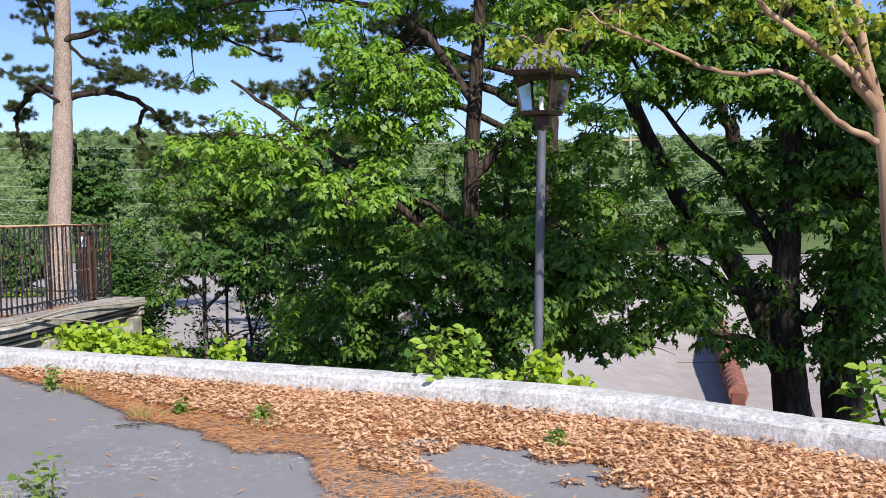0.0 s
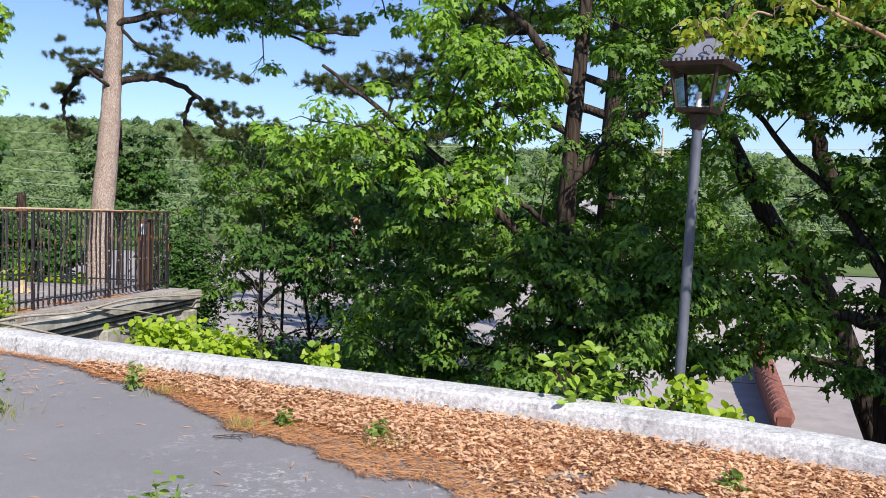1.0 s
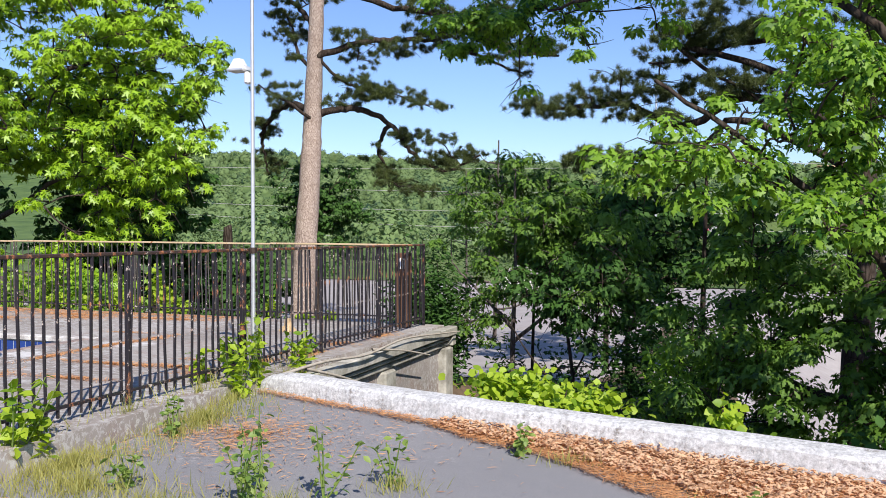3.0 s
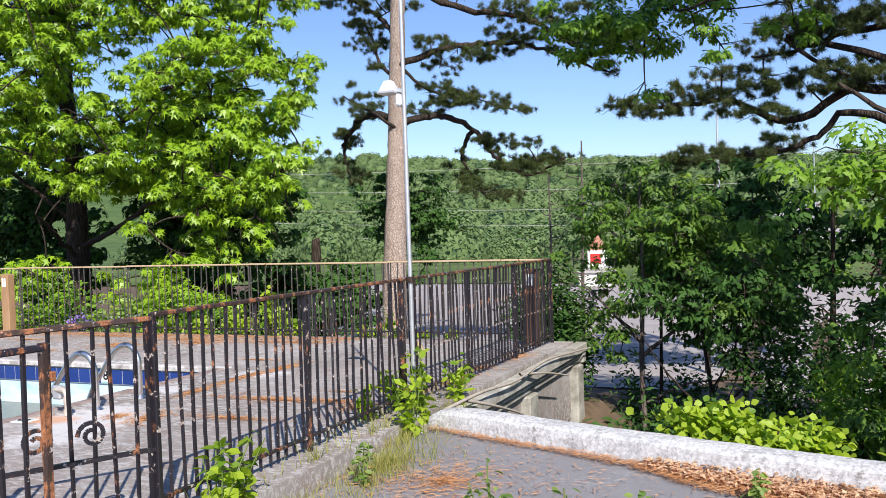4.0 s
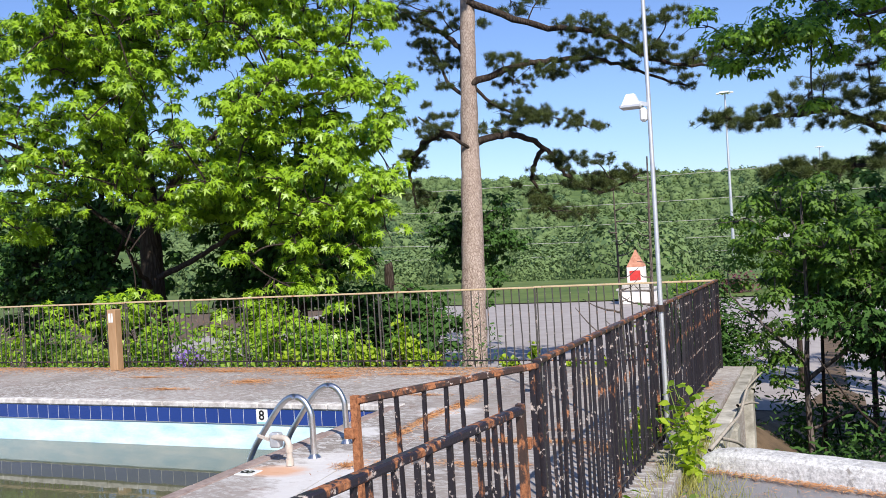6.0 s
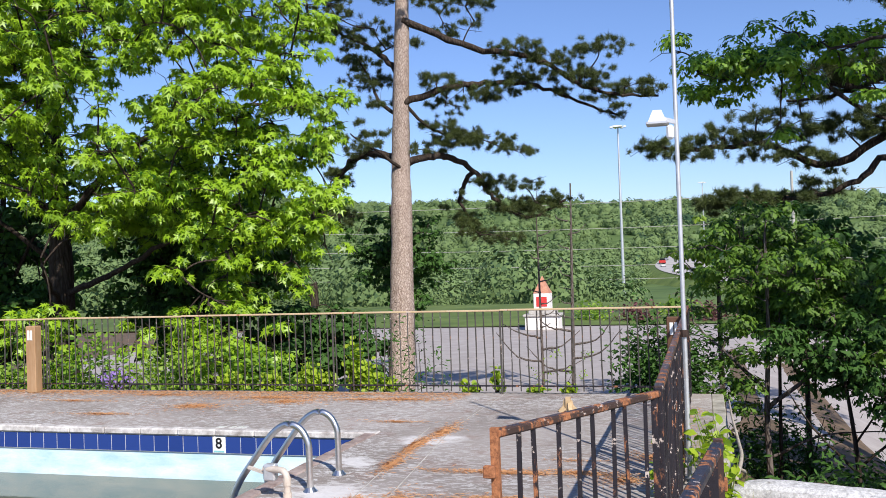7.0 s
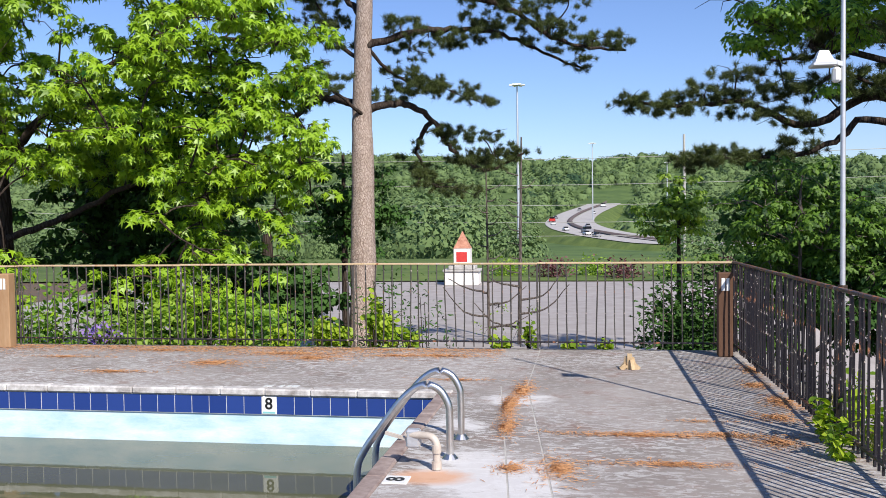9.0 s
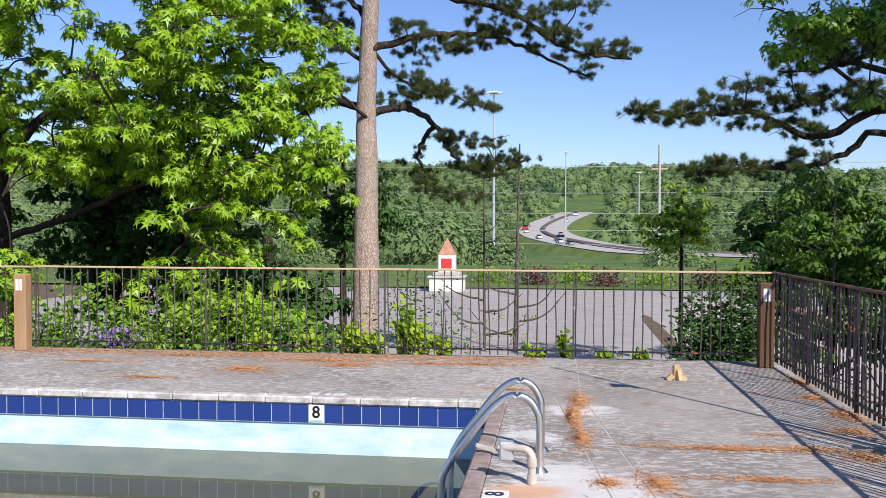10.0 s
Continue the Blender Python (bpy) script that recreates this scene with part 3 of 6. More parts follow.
# the deck: panels of concrete round the pool, cast with joints between
deck = thing("deck", (0, 0, 0), "flaking brown-grey painted concrete pool deck", "pool deck", kind="structure")
WEST, SOUTH, PX0, PY0 = -22.0, -6.0, -17.6, 2.9


def joint(y, shift=0.0):
    """The skewed joint beside the pool: its x at y, or that of a line beside it."""
    return -8.7 + (9.39 - y) * 0.106 + shift


END, GAP, STRIP = 9.56, 0.006, 0.245
slab("panel", [(POOL_X + 0.1, SOUTH), (joint(SOUTH, -GAP), SOUTH), (joint(POOL_Y + 0.1, -GAP), POOL_Y + 0.1), (POOL_X + 0.1, POOL_Y + 0.1)], -1.0, 0.0, DECK, "", "", deck)
slab("panel", [(joint(SOUTH, GAP), SOUTH), (joint(SOUTH, STRIP - GAP), SOUTH), (joint(END, STRIP - GAP), END - 0.005), (joint(END, GAP), END - 0.005)], -1.0, 0.0, DECK, "", "", deck)
slab("panel", [(joint(SOUTH, STRIP + GAP), SOUTH), (-6.02, SOUTH), (-6.02, 9.0), (joint(9.0, STRIP + GAP), 9.0)], -1.0, 0.0, DECK, "", "", deck)
slab("panel", [(joint(9.005, STRIP + GAP), 9.005), (-6.02, 9.005), (-6.02, 12.06), (joint(END, STRIP + GAP), 12.06), (joint(END, STRIP + GAP), END)], -1.0, 0.0, DECK, "", "", deck)
slab("panel", [(WEST, POOL_Y + 0.1), (joint(POOL_Y + 0.1, -GAP), POOL_Y + 0.1), (joint(END, -GAP), END), (joint(END, STRIP - GAP), END), (joint(END, STRIP - GAP), 12.06), (-10.4, 12.06), (WEST, 12.06)], -1.0, 0.0, DECK, "", "", deck)
slab("panel", [(WEST, SOUTH), (PX0 - 0.3, SOUTH), (PX0 - 0.3, POOL_Y + 0.1), (WEST, POOL_Y + 0.1)], -1.0, 0.0, DECK, "", "", deck)
slab("panel", [(PX0 - 0.3, SOUTH), (POOL_X + 0.09, SOUTH), (POOL_X + 0.09, PY0 - 0.3), (PX0 - 0.3, PY0 - 0.3)], -1.0, 0.0, DECK, "", "", deck)

slab("bedding", [(POOL_X + 0.11, SOUTH), (-6.03, SOUTH), (-6.03, 12.05), (POOL_X + 0.11, 12.05)], -0.9, -0.0025, CONCRETE, "", "", deck)

# the pool's shell and its water
pool = thing("pool", (0, 0, 0), "half-empty pool with pale blue plaster and a blue tile band", "swimming pool", kind="structure")
for lo, hi in (((PX0 - 0.29, POOL_Y + 0.012, -2.2), (POOL_X + 0.09, POOL_Y + 0.098, -0.11)), ((POOL_X + 0.012, PY0, -2.2), (POOL_X + 0.098, POOL_Y + 0.011, -0.11)),
               ((PX0 - 0.3, PY0, -2.2), (PX0 - 0.012, POOL_Y + 0.011, -0.11)), ((PX0 - 0.29, PY0 - 0.3, -2.2), (POOL_X + 0.29, PY0 - 0.012, -0.062))):
    part("pool_wall", box(bmesh.new(), lo, hi), PLASTER, pool)
part("pool_floor", box(bmesh.new(), (PX0, PY0, -2.3), (POOL_X, POOL_Y, -2.2)), PLASTER, pool)
wv = mesh_from("water", [(PX0, PY0, WATER_Z), (POOL_X + 0.01, PY0, WATER_Z), (POOL_X + 0.01, POOL_Y + 0.01, WATER_Z), (PX0, POOL_Y + 0.01, WATER_Z)], [(0, 1, 2, 3)], WATER)
tagged(hang("water", wv), "still murky olive-green pool water", "water", kind="structure")


def coping_run(a, b, n, across, mat=COPING):
    """A run of coping stones along the pool's edge, each a little uneven."""
    rng = random.Random(5)
    a, b = Vector(a), Vector(b)
    for i in range(n):
        p, q = a.lerp(b, i / n), a.lerp(b, (i + 1) / n)
        d = (q - p).normalized() * 0.0015
        p, q = p + d, q - d
        fall = deck_z(0, (p.y + q.y) / 2)
        lo = [min(p.x, q.x, (p + across).x, (q + across).x), min(p.y, q.y, (p + across).y, (q + across).y), fall - 0.06]
        hi = [max(p.x, q.x, (p + across).x, (q + across).x), max(p.y, q.y, (p + across).y, (q + across).y), fall + 0.004 + rng.uniform(0, 0.006)]
        part("coping_stone", box(bmesh.new(), lo, hi, 0.012), mat, pool)


coping_run((PX0 - 0.3, POOL_Y - 0.03, 0), (POOL_X + 0.1, POOL_Y - 0.03, 0), 20, Vector((0, 0.125, 0)))
coping_run((POOL_X - 0.03, PY0, 0), (POOL_X - 0.03, POOL_Y - 0.034, 0), 14, Vector((0.125, 0, 0)), simple('brown-stained coping', (0.15, 0.1, 0.085), (0.4, 0.33, 0.3), 5, 0.85))

# a parapet kerb of rendered concrete along the terrace's edge
v, f = [], []
prof = [(0.0, -0.4), (0.0, -0.1), (0.008, -0.02), (0.016, 0.016), (0.04, 0.038), (0.085, 0.046), (0.16, 0.048), (0.2, 0.044), (0.225, 0.03), (0.24, -0.02), (0.26, -0.6)]
line = smooth_path([(x, y, 0) for x, y in WALL_FOOT], 14)
t = np.gradient(line, axis=0)
t /= np.linalg.norm(t, axis=1)[:, None]
nrm = np.stack([-t[:, 1], t[:, 0], np.zeros(len(t))], 1)
for i, p in enumerate(line):
    s = 1.0
    if i < 5:
        s = (0.55, 0.8, 0.9, 0.96, 0.99)[i]
    for j, (o, z) in enumerate(prof):
        w = 0.007 * noise.noise(Vector((p[0] * 3.1, p[1] * 3.1, j * 0.7))) + 0.004 * noise.noise(Vector((p[0] * 13, p[1] * 13, j * 1.7)))
        q = p + nrm[i] * (0.13 + (o - 0.13) * (0.7 + 0.3 * s) + w)
        v.append((q[0], q[1], (z if z < -0.09 else -0.09 + (z + 0.09) * s) + w))
k = len(prof)
for i in range(len(line) - 1):
    for j in range(k - 1):
        a = i * k + j
        f.append((a, a + k, a + k + 1, a + 1))
f.append(tuple(range(k)))
f.append(tuple(range(len(v) - k, len(v)))[::-1])
parapet = hang("parapet", mesh_from("parapet", v, f, WHITEWASH, False))
tagged(parapet, "low parapet of peeling white-painted rough concrete", "low wall", kind="structure")

MOSSY = simple("mossy stained concrete", (0.16, 0.15, 0.12), (0.54, 0.52, 0.46), 4, 0.92, 0, 0.5)
# the moulded edge and the piers that carry the deck beside the parapet
ledge = thing("deck_edge", (0, 0, -0.05), "weathered grey concrete deck edge on stubby piers", "ledge", kind="structure")
bm = bmesh.new()
for (x0, x1, z0, z1) in ((-6.02, -5.88, -0.16, -0.03), (-6.02, -5.92, -0.22, -0.165), (-6.02, -5.96, -0.3, -0.225)):
    box(bm, (x0, 7.2, z0), (x1, 12.2, z1 - 0.02), 0.012)
part("moulding", bm, MOSSY, ledge)
part("moulding", box(bmesh.new(), (-8.5, 12.065, -0.3), (-5.9, 12.2, -0.1), 0.012), MOSSY, ledge)
for y in (8.1, 9.9, 11.85):
    part("pier", box(bmesh.new(), (-6.2, y, -3.0), (-5.92, y + 0.3, -0.31), 0.02), MOSSY, ledge)
part("back_wall", box(bmesh.new(), (-6.5, 7.2, -3.0), (-6.25, 12.0, -0.31)), MOSSY, ledge)
part("retaining_wall", box(bmesh.new(), (-22.0, 11.8, -3.0), (-6.5, 12.05, -1.0)), MOSSY, ledge)

# ---- fences ----


def fence_run(name, a, b, label, rail, spacing, post_every, seed, top=1.04, bar=0.0155, post=0.016, paint=None):
    """An iron fence from a to b: posts, a top and a bottom rail and each bar."""
    rng = random.Random(seed)
    a, b = Vector((*a, 0)), Vector((*b, 0))
    d = b - a
    L = d.length
    u = d.normalized()
    side = Vector((-u.y, u.x, 0))
    f = thing(name, a, label, "fence")
    gz = lambda s: deck_z(*(a + u * s).xy)
    rel = lambda s, z, o=0.0: u * s + side * o + Vector((0, 0, z + gz(s)))
    n = max(1, round(L / 2.4))
    for i in range(n):
        s0, s1 = L * i / n, L * (i + 1) / n
        bm = bmesh.new()
        beam(bm, rel(s0, top + rng.uniform(-0.008, 0.008)), rel(s1, top), 0.038, 0.024)
        bmesh.ops.bevel(bm, geom=bm.edges[:], offset=0.005, segments=1, affect="EDGES")
        part("top_rail", bm, rail, f, "rusted flat top rail")
        part("bottom_rail", beam(bmesh.new(), rel(s0, 0.1), rel(s1, 0.1), 0.03, 0.018), IRON, f)
    k = max(1, round(L / post_every))
    for i in range(k + 1):
        s = L * i / k
        part("post", box(bmesh.new(), (-post, -post, 0), (post, post, top), 0.004, Matrix.Translation(rel(s, 0))), paint or IRON, f)
    base = []
    for v in range(4):
        bm = bmesh.new()
        z0 = 0.035
        pts = [Vector((rng.uniform(-1, 1) * 0.006, rng.uniform(-1, 1) * 0.006, z0 + (top - z0 - 0.015) * i / 3)) for i in range(4)]
        for p, q in zip(pts, pts[1:]):
            beam(bm, p, q, bar)
        me = bpy.data.meshes.new("bar")
        bm.to_mesh(me)
        bm.free()
        me.materials.append(paint or IRON)
        base.append(me)
    s = spacing
    while s < L - 0.03:
        ob = hang("bar", base[rng.randrange(4)], f)
        ob.matrix_basis = Matrix.Translation(rel(s, 0, rng.uniform(-0.004, 0.004))) @ Matrix.Rotation(rng.uniform(0, 6), 4, "Z") @ Matrix.Rotation(rng.gauss(0, 0.012), 4, "X")
        s += spacing * rng.uniform(0.94, 1.06)
    return f


GATE_N, GATE_S = (FX, 4.75), (-6.2, 2.5)
fence_run("iron_fence", GATE_N, (FX, FY), "black iron bar fence with flaking paint and a rusted top rail", RAIL_RUST, 0.098, 1.45, 3)
fence_run("iron_fence", (FX, FY), (-22.0, FY), "weathered iron bar fence with a tan rusted top rail", TAN_RAIL, 0.112, 2.3, 4, bar=0.012, post=0.011, paint=LIGHT_IRON)


def scroll(bm, c, u, r, turns=1.4, flip=1):
    """A flat iron spiral in the plane of u and the vertical."""
    last = None
    for i in range(19):
        a = i / 18 * turns * 2 * math.pi
        q = Vector(c) + (u * (math.cos(a) * flip) + Vector((0, 0, math.sin(a)))) * r * (1 - 0.72 * i / 18)
        if last is not None:
            beam(bm, last, q, 0.012, 0.02)
        last = q


def gate_leaf(hinge, end, label, seed, rail=None, edge=None):
    rng = random.Random(seed)
    a, b = Vector((*hinge, 0)), Vector((*end, 0))
    u = (b - a).normalized()
    L = (b - a).length
    g = thing("gate_leaf", a, label, "gate", "gate leaves")
    top = 1.02
    bm = beam(bmesh.new(), Vector((0, 0, top)), u * L + Vector((0, 0, top - 0.02)), 0.036, 0.028)
    bmesh.ops.bevel(bm, geom=bm.edges[:], offset=0.006, segments=1, affect="EDGES")
    part("top_rail", bm, rail or RAIL_RUST, g, "rusted flat top rail")
    part("bottom_rail", beam(bmesh.new(), Vector((0, 0, 0.1)), u * L + Vector((0, 0, 0.09)), 0.035, 0.03), IRON, g)
    part("middle_rail", beam(bmesh.new(), Vector((0, 0, 0.36)), u * L + Vector((0, 0, 0.35)), 0.03, 0.02), IRON, g)
    stile = part("end_stile", beam(bmesh.new(), u * L + Vector((0, 0, 0.04)), u * L + Vector((0, 0, top)), 0.028), edge or RUST_POST, g, "rusted end stile")
    part("hinge_stile", beam(bmesh.new(), u * 0.03 + Vector((0, 0, 0.04)), u * 0.03 + Vector((0, 0, top)), 0.026), IRON, g)
    n = round(L / 0.1)
    for i in range(1, n):
        s = L * i / n
        part("bar", beam(bmesh.new(), u * s + Vector((0, 0, 0.1)), u * (s + rng.uniform(-0.02, 0.02)) + Vector((0, 0, top - 0.02)), 0.015), IRON, g)
    for c, fl in ((0.34, 1), (0.62, -1)):
        bm = bmesh.new()
        scroll(bm, u * (L * c) + Vector((0, 0, 0.48)), u, 0.07, 1.4, fl)
        part("scroll", bm, IRON, g)
    part("latch", box(bmesh.new(), (-0.02, -0.012, 0.86), (0.02, 0.012, 0.9), 0.003, Matrix.Translation(u * (L + 0.03))), RUST_POST, stile)
    return g


gate_leaf(GATE_N, (-6.74, 3.98), "open black iron gate leaf with a rusted rail and scrolls", 8)
gate_leaf(GATE_S, (-6.04, 3.87), "half-open black iron gate leaf with scrollwork and rust", 9, RAIL_DARK, RAIL_RUST)
gp = thing("gate_post", (*GATE_S, 0), "black iron gate post with rust", "post")
part("shaft", box(bmesh.new(), (-0.03, -0.03, -0.17), (0.03, 0.03, 1.06), 0.005), IRON, gp)

# ---- trees ----
pine_limbs = [
    ([(-13.07, 22.00, 4.07), (-12.48, 22.60, 4.28), (-12.12, 23.40, 4.24), (-11.79, 24.00, 4.01), (-11.48, 24.40, 3.46), (-11.09, 24.80, 2.92), (-10.36, 25.00, 2.77), (-9.54, 25.20, 3.18)], 0.1),
    ([(-11.79, 24.00, 4.01), (-12.17, 24.20, 3.58), (-12.28, 24.40, 3.19), (-12.14, 24.60, 2.75), (-12.15, 24.80, 2.28)], 0.07),
    ([(-13.02, 22.00, 5.57), (-11.88, 22.40, 5.95), (-11.11, 22.80, 6.03), (-10.05, 23.20, 5.99), (-9.11, 23.60, 5.63), (-7.97, 24.00, 5.17)], 0.09),
    ([(-12.99, 22.00, 7.64), (-11.32, 22.40, 6.88), (-9.75, 22.80, 6.51), (-8.96, 23.00, 5.96), (-8.15, 23.20, 5.62), (-6.93, 23.40, 5.47)], 0.09),
    ([(-13.07, 22.00, 4.07), (-14.01, 22.60, 4.46), (-14.88, 23.20, 4.36), (-15.51, 23.60, 3.92), (-15.72, 23.80, 3.48), (-15.60, 24.00, 2.64)], 0.11),
    ([(-13.08, 21.90, 3.92), (-13.59, 21.20, 4.39), (-13.90, 20.60, 4.69)], 0.05),
    ([(-13.00, 22.00, 6.07), (-13.64, 22.50, 6.85), (-14.49, 23.00, 7.45), (-15.68, 23.60, 8.10)], 0.09),
    ([(-13.04, 22.00, 5.15), (-13.85, 22.60, 5.75), (-14.34, 23.20, 6.52), (-14.95, 23.60, 7.35)], 0.06),
    ([(-13.02, 22.00, 5.57), (-12.57, 22.40, 5.07), (-12.23, 22.80, 4.85), (-11.73, 23.20, 4.89)], 0.05),
]
pine_pads = [(*(-12.61, 22.60, 4.49), 0.70, 0.26), (*(-11.92, 23.00, 4.70), 0.84, 0.26), (*(-11.20, 23.40, 4.63), 0.84, 0.26), (*(-10.54, 23.80, 4.41), 0.63, 0.22),
    (*(-11.82, 24.60, 2.30), 0.70, 0.26), (*(-11.07, 24.60, 2.17), 0.63, 0.22), (*(-12.16, 24.40, 2.60), 0.49, 0.22), (*(-10.88, 25.00, 2.97), 0.70, 0.32), (*(-10.35, 25.00, 3.15), 0.70, 0.32), (*(-9.84, 25.20, 3.26), 0.49, 0.22),
    (*(-11.33, 24.40, 3.68), 0.70, 0.32), (*(-10.61, 24.60, 3.57), 0.63, 0.26), (*(-12.28, 22.40, 6.10), 0.70, 0.26), (*(-11.63, 22.60, 5.81), 0.84, 0.32), (*(-10.86, 23.00, 5.82), 0.84, 0.32), (*(-12.10, 22.50, 5.47), 0.56, 0.32),
    (*(-10.17, 23.00, 6.24), 0.84, 0.29), (*(-7.74, 23.30, 5.75), 0.70, 0.26), (*(-7.23, 23.40, 5.66), 0.49, 0.26), (*(-8.62, 23.00, 6.08), 0.84, 0.26), (*(-9.35, 22.80, 6.60), 0.98, 0.29), (*(-10.27, 22.60, 6.78), 0.84, 0.29),
    (*(-8.28, 23.00, 6.74), 0.84, 0.26), (*(-14.34, 22.80, 4.67), 0.56, 0.26), (*(-14.81, 23.20, 4.57), 0.56, 0.22), (*(-15.60, 23.60, 4.14), 0.42, 0.19), (*(-15.44, 24.00, 2.93), 0.56, 0.26), (*(-13.85, 22.60, 5.69), 0.56, 0.26),
    (*(-14.41, 23.20, 6.45), 0.70, 0.32), (*(-14.90, 23.40, 7.01), 0.70, 0.32), (*(-15.53, 23.60, 7.80), 0.84, 0.32), (*(-12.23, 22.80, 4.92), 0.49, 0.32), (*(-11.73, 23.20, 4.82), 0.49, 0.22)]
pine_pads += cloud((-12.6, 22.5, 9.6), (3.6, 2.8, 2.4), 46, 5, (0.4, 0.75), 0.18)
tree("pine_tree", (-12.98, 20.9, -2.4), "tall pine with scaly pinkish-grey bark and twisted boughs", [(-12.98, 20.9, -2.6), (-13.0, 21.2, -0.56), (-13.11, 21.85, 2.90), (-13.16, 22.05, 4.16), (-13.06, 22.10, 6.86), (-13.0, 22.2, 9.2), (-12.95, 22.3, 11.8)],
     0.34, pine_limbs, pine_pads, "needle", 0.135, 38, PINE_LEAF, PINE_BARK, 11, twig=0.02, limb_bark=OAK_BARK)

# a second pine whose boughs reach out over the slope
rp_limbs = [
    ([(-0.5, 19, 3.0), (-2.35, 19.60, 3.71), (-3.63, 19.80, 3.22), (-4.77, 20.00, 3.73), (-5.95, 20.20, 3.73), (-7.08, 20.30, 3.89)], 0.1),
    ([(-0.5, 19, 4.6), (-2.35, 19.60, 4.80), (-3.52, 19.80, 4.55), (-4.33, 20.00, 4.56)], 0.08),
    ([(-0.5, 19, 2.2), (-2.42, 19.40, 3.26), (-3.16, 19.60, 2.86), (-3.74, 19.80, 2.67), (-4.77, 20.00, 2.60), (-6.07, 20.20, 2.58)], 0.08),
    ([(-0.5, 19, 3.6), (-3.66, 19.40, 4.75), (-2.17, 19.20, 3.58)], 0.08),
    ([(-0.5, 19, 5), (1.5, 18.4, 5.4), (3.5, 18, 5.6)], 0.09),
]
rp_pads = [(*(-6.96, 20.30, 3.89), 0.49, 0.19), (*(-6.58, 20.20, 3.75), 0.56, 0.26), (*(-6.08, 20.10, 3.66), 0.70, 0.26), (*(-5.54, 20.00, 3.92), 0.70, 0.26), (*(-4.87, 20.00, 4.29), 0.70, 0.26), (*(-4.77, 20.00, 3.56), 0.70, 0.26),
    (*(-4.05, 19.80, 4.01), 0.84, 0.32), (*(-4.06, 19.80, 3.40), 0.70, 0.26), (*(-3.34, 19.70, 3.87), 0.98, 0.40), (*(-2.64, 19.60, 4.05), 0.98, 0.40), (*(-3.52, 19.80, 4.99), 0.84, 0.32), (*(-2.64, 19.60, 5.03), 0.98, 0.40),
    (*(-5.75, 20.10, 2.62), 0.63, 0.22), (*(-5.10, 20.00, 2.60), 0.70, 0.22), (*(-4.47, 19.90, 2.56), 0.70, 0.22), (*(-3.85, 19.80, 2.67), 0.56, 0.22), (*(-6.02, 20.20, 2.61), 0.42, 0.19),
    (*(-3.40, 19.40, 4.98), 0.98, 0.32), (*(-2.41, 19.20, 3.83), 0.84, 0.32), (*(-1.67, 19.20, 4.97), 0.98, 0.32)]
rp_pads += cloud((-0.3, 19, 6.5), (3.6, 2.6, 2.6), 40, 6, (0.4, 0.8), 0.2)
tree("pine_tree", (-0.6, 19.0, -4.4), "dark-trunked pine with long boughs over the slope", [(-0.5, 19, -4.6), (-0.42, 19, -1.1), (-0.36, 19, 2.4), (-0.32, 19, 4.6), (-0.3, 19, 9.5)],
     0.33, rp_limbs, rp_pads, "needle", 0.135, 38, PINE_LEAF, OAK_BARK, 12, twig=0.02, limb_bark=OAK_BARK)

# the big sweetgum behind the far fence
gum_limbs = [([(-19.2, 17.2, 1.2), (-17.5, 16.6, 1.6), (-15.6, 15.8, 2.2), (-13.6, 15.4, 2.6)], 0.075), ([(-19.3, 17.2, 2.6), (-17.6, 17, 4.0), (-15.8, 16.6, 4.6), (-13.6, 16.6, 4.8)], 0.09),
    ([(-19.4, 17.2, 1.8), (-21, 16.6, 3.2), (-23, 16, 4.2)], 0.06), ([(-19.4, 17.3, 3.6), (-18.6, 16.2, 5.4), (-17.6, 15, 6.8)], 0.08), ([(-19.2, 17, 1.0), (-18.2, 15.4, 1.6), (-17, 13.9, 1.9)], 0.06),
    ([(-19.4, 17.2, 3.0), (-20.4, 15.4, 4.0), (-21, 14, 4.4)], 0.08)]
gum_pads = cloud((-17.2, 16.2, 5.6), (4.9, 3.6, 4.0), 290, 21, (0.35, 0.65), 0.3, 0.45)
gum_pads += cloud((-15.4, 14.2, 2.2), (2.8, 1.4, 1.3), 9, 22, (0.35, 0.6), 0.16)
gum_pads += cloud((-20.8, 15.2, 4.4), (2.8, 2.0, 2.9), 64, 24, (0.4, 0.7), 0.2)
gum_pads += cloud((-16.4, 15.4, 5.2), (4.0, 2.4, 3.0), 90, 26, (0.35, 0.6), 0.28, 0.4)
gum_pads += cloud((-13.31, 16.00, 4.23), (1.2, 1.2, 1.6), 30, 18, (0.35, 0.55), 0.26, 0.3) + cloud((-14.00, 15.40, 2.50), (1.4, 1.0, 0.8), 18, 19, (0.3, 0.5), 0.24, 0.3)
gum_pads += cloud((-13.04, 15.60, 2.33), (1.3, 0.9, 1.3), 26, 20, (0.35, 0.55), 0.25, 0.3)
gum_pads += [(*(-12.76, 17.00, 3.18), .25, .1), (*(-12.92, 17.00, 3.08), .3, .1), (*(-12.51, 16.70, 4.62), .4, .16), (*(-12.72, 16.70, 4.13), .35, .14)]
gum_pads += cloud((-14.6, 15.8, 1.9), (1.9, 1.2, 1.3), 48, 15, (0.35, 0.55), 0.25, 0.2) + cloud((-19.0, 15.4, 6.4), (3.0, 2.0, 2.6), 60, 16, (0.4, 0.6), 0.25, 0.3)
gum_pads += cloud((-13.6, 13.9, 0.35), (1.9, 0.6, 0.75), 26, 17, (0.25, 0.4), 0.2, 0.2) + cloud((-17.4, 14.0, 0.6), (1.8, 0.7, 0.8), 24, 14, (0.25, 0.4), 0.2, 0.2)
gum_pads = [p for p in gum_pads if not (0.9 < p[2] < 2.3 and p[0] < -14.9)]
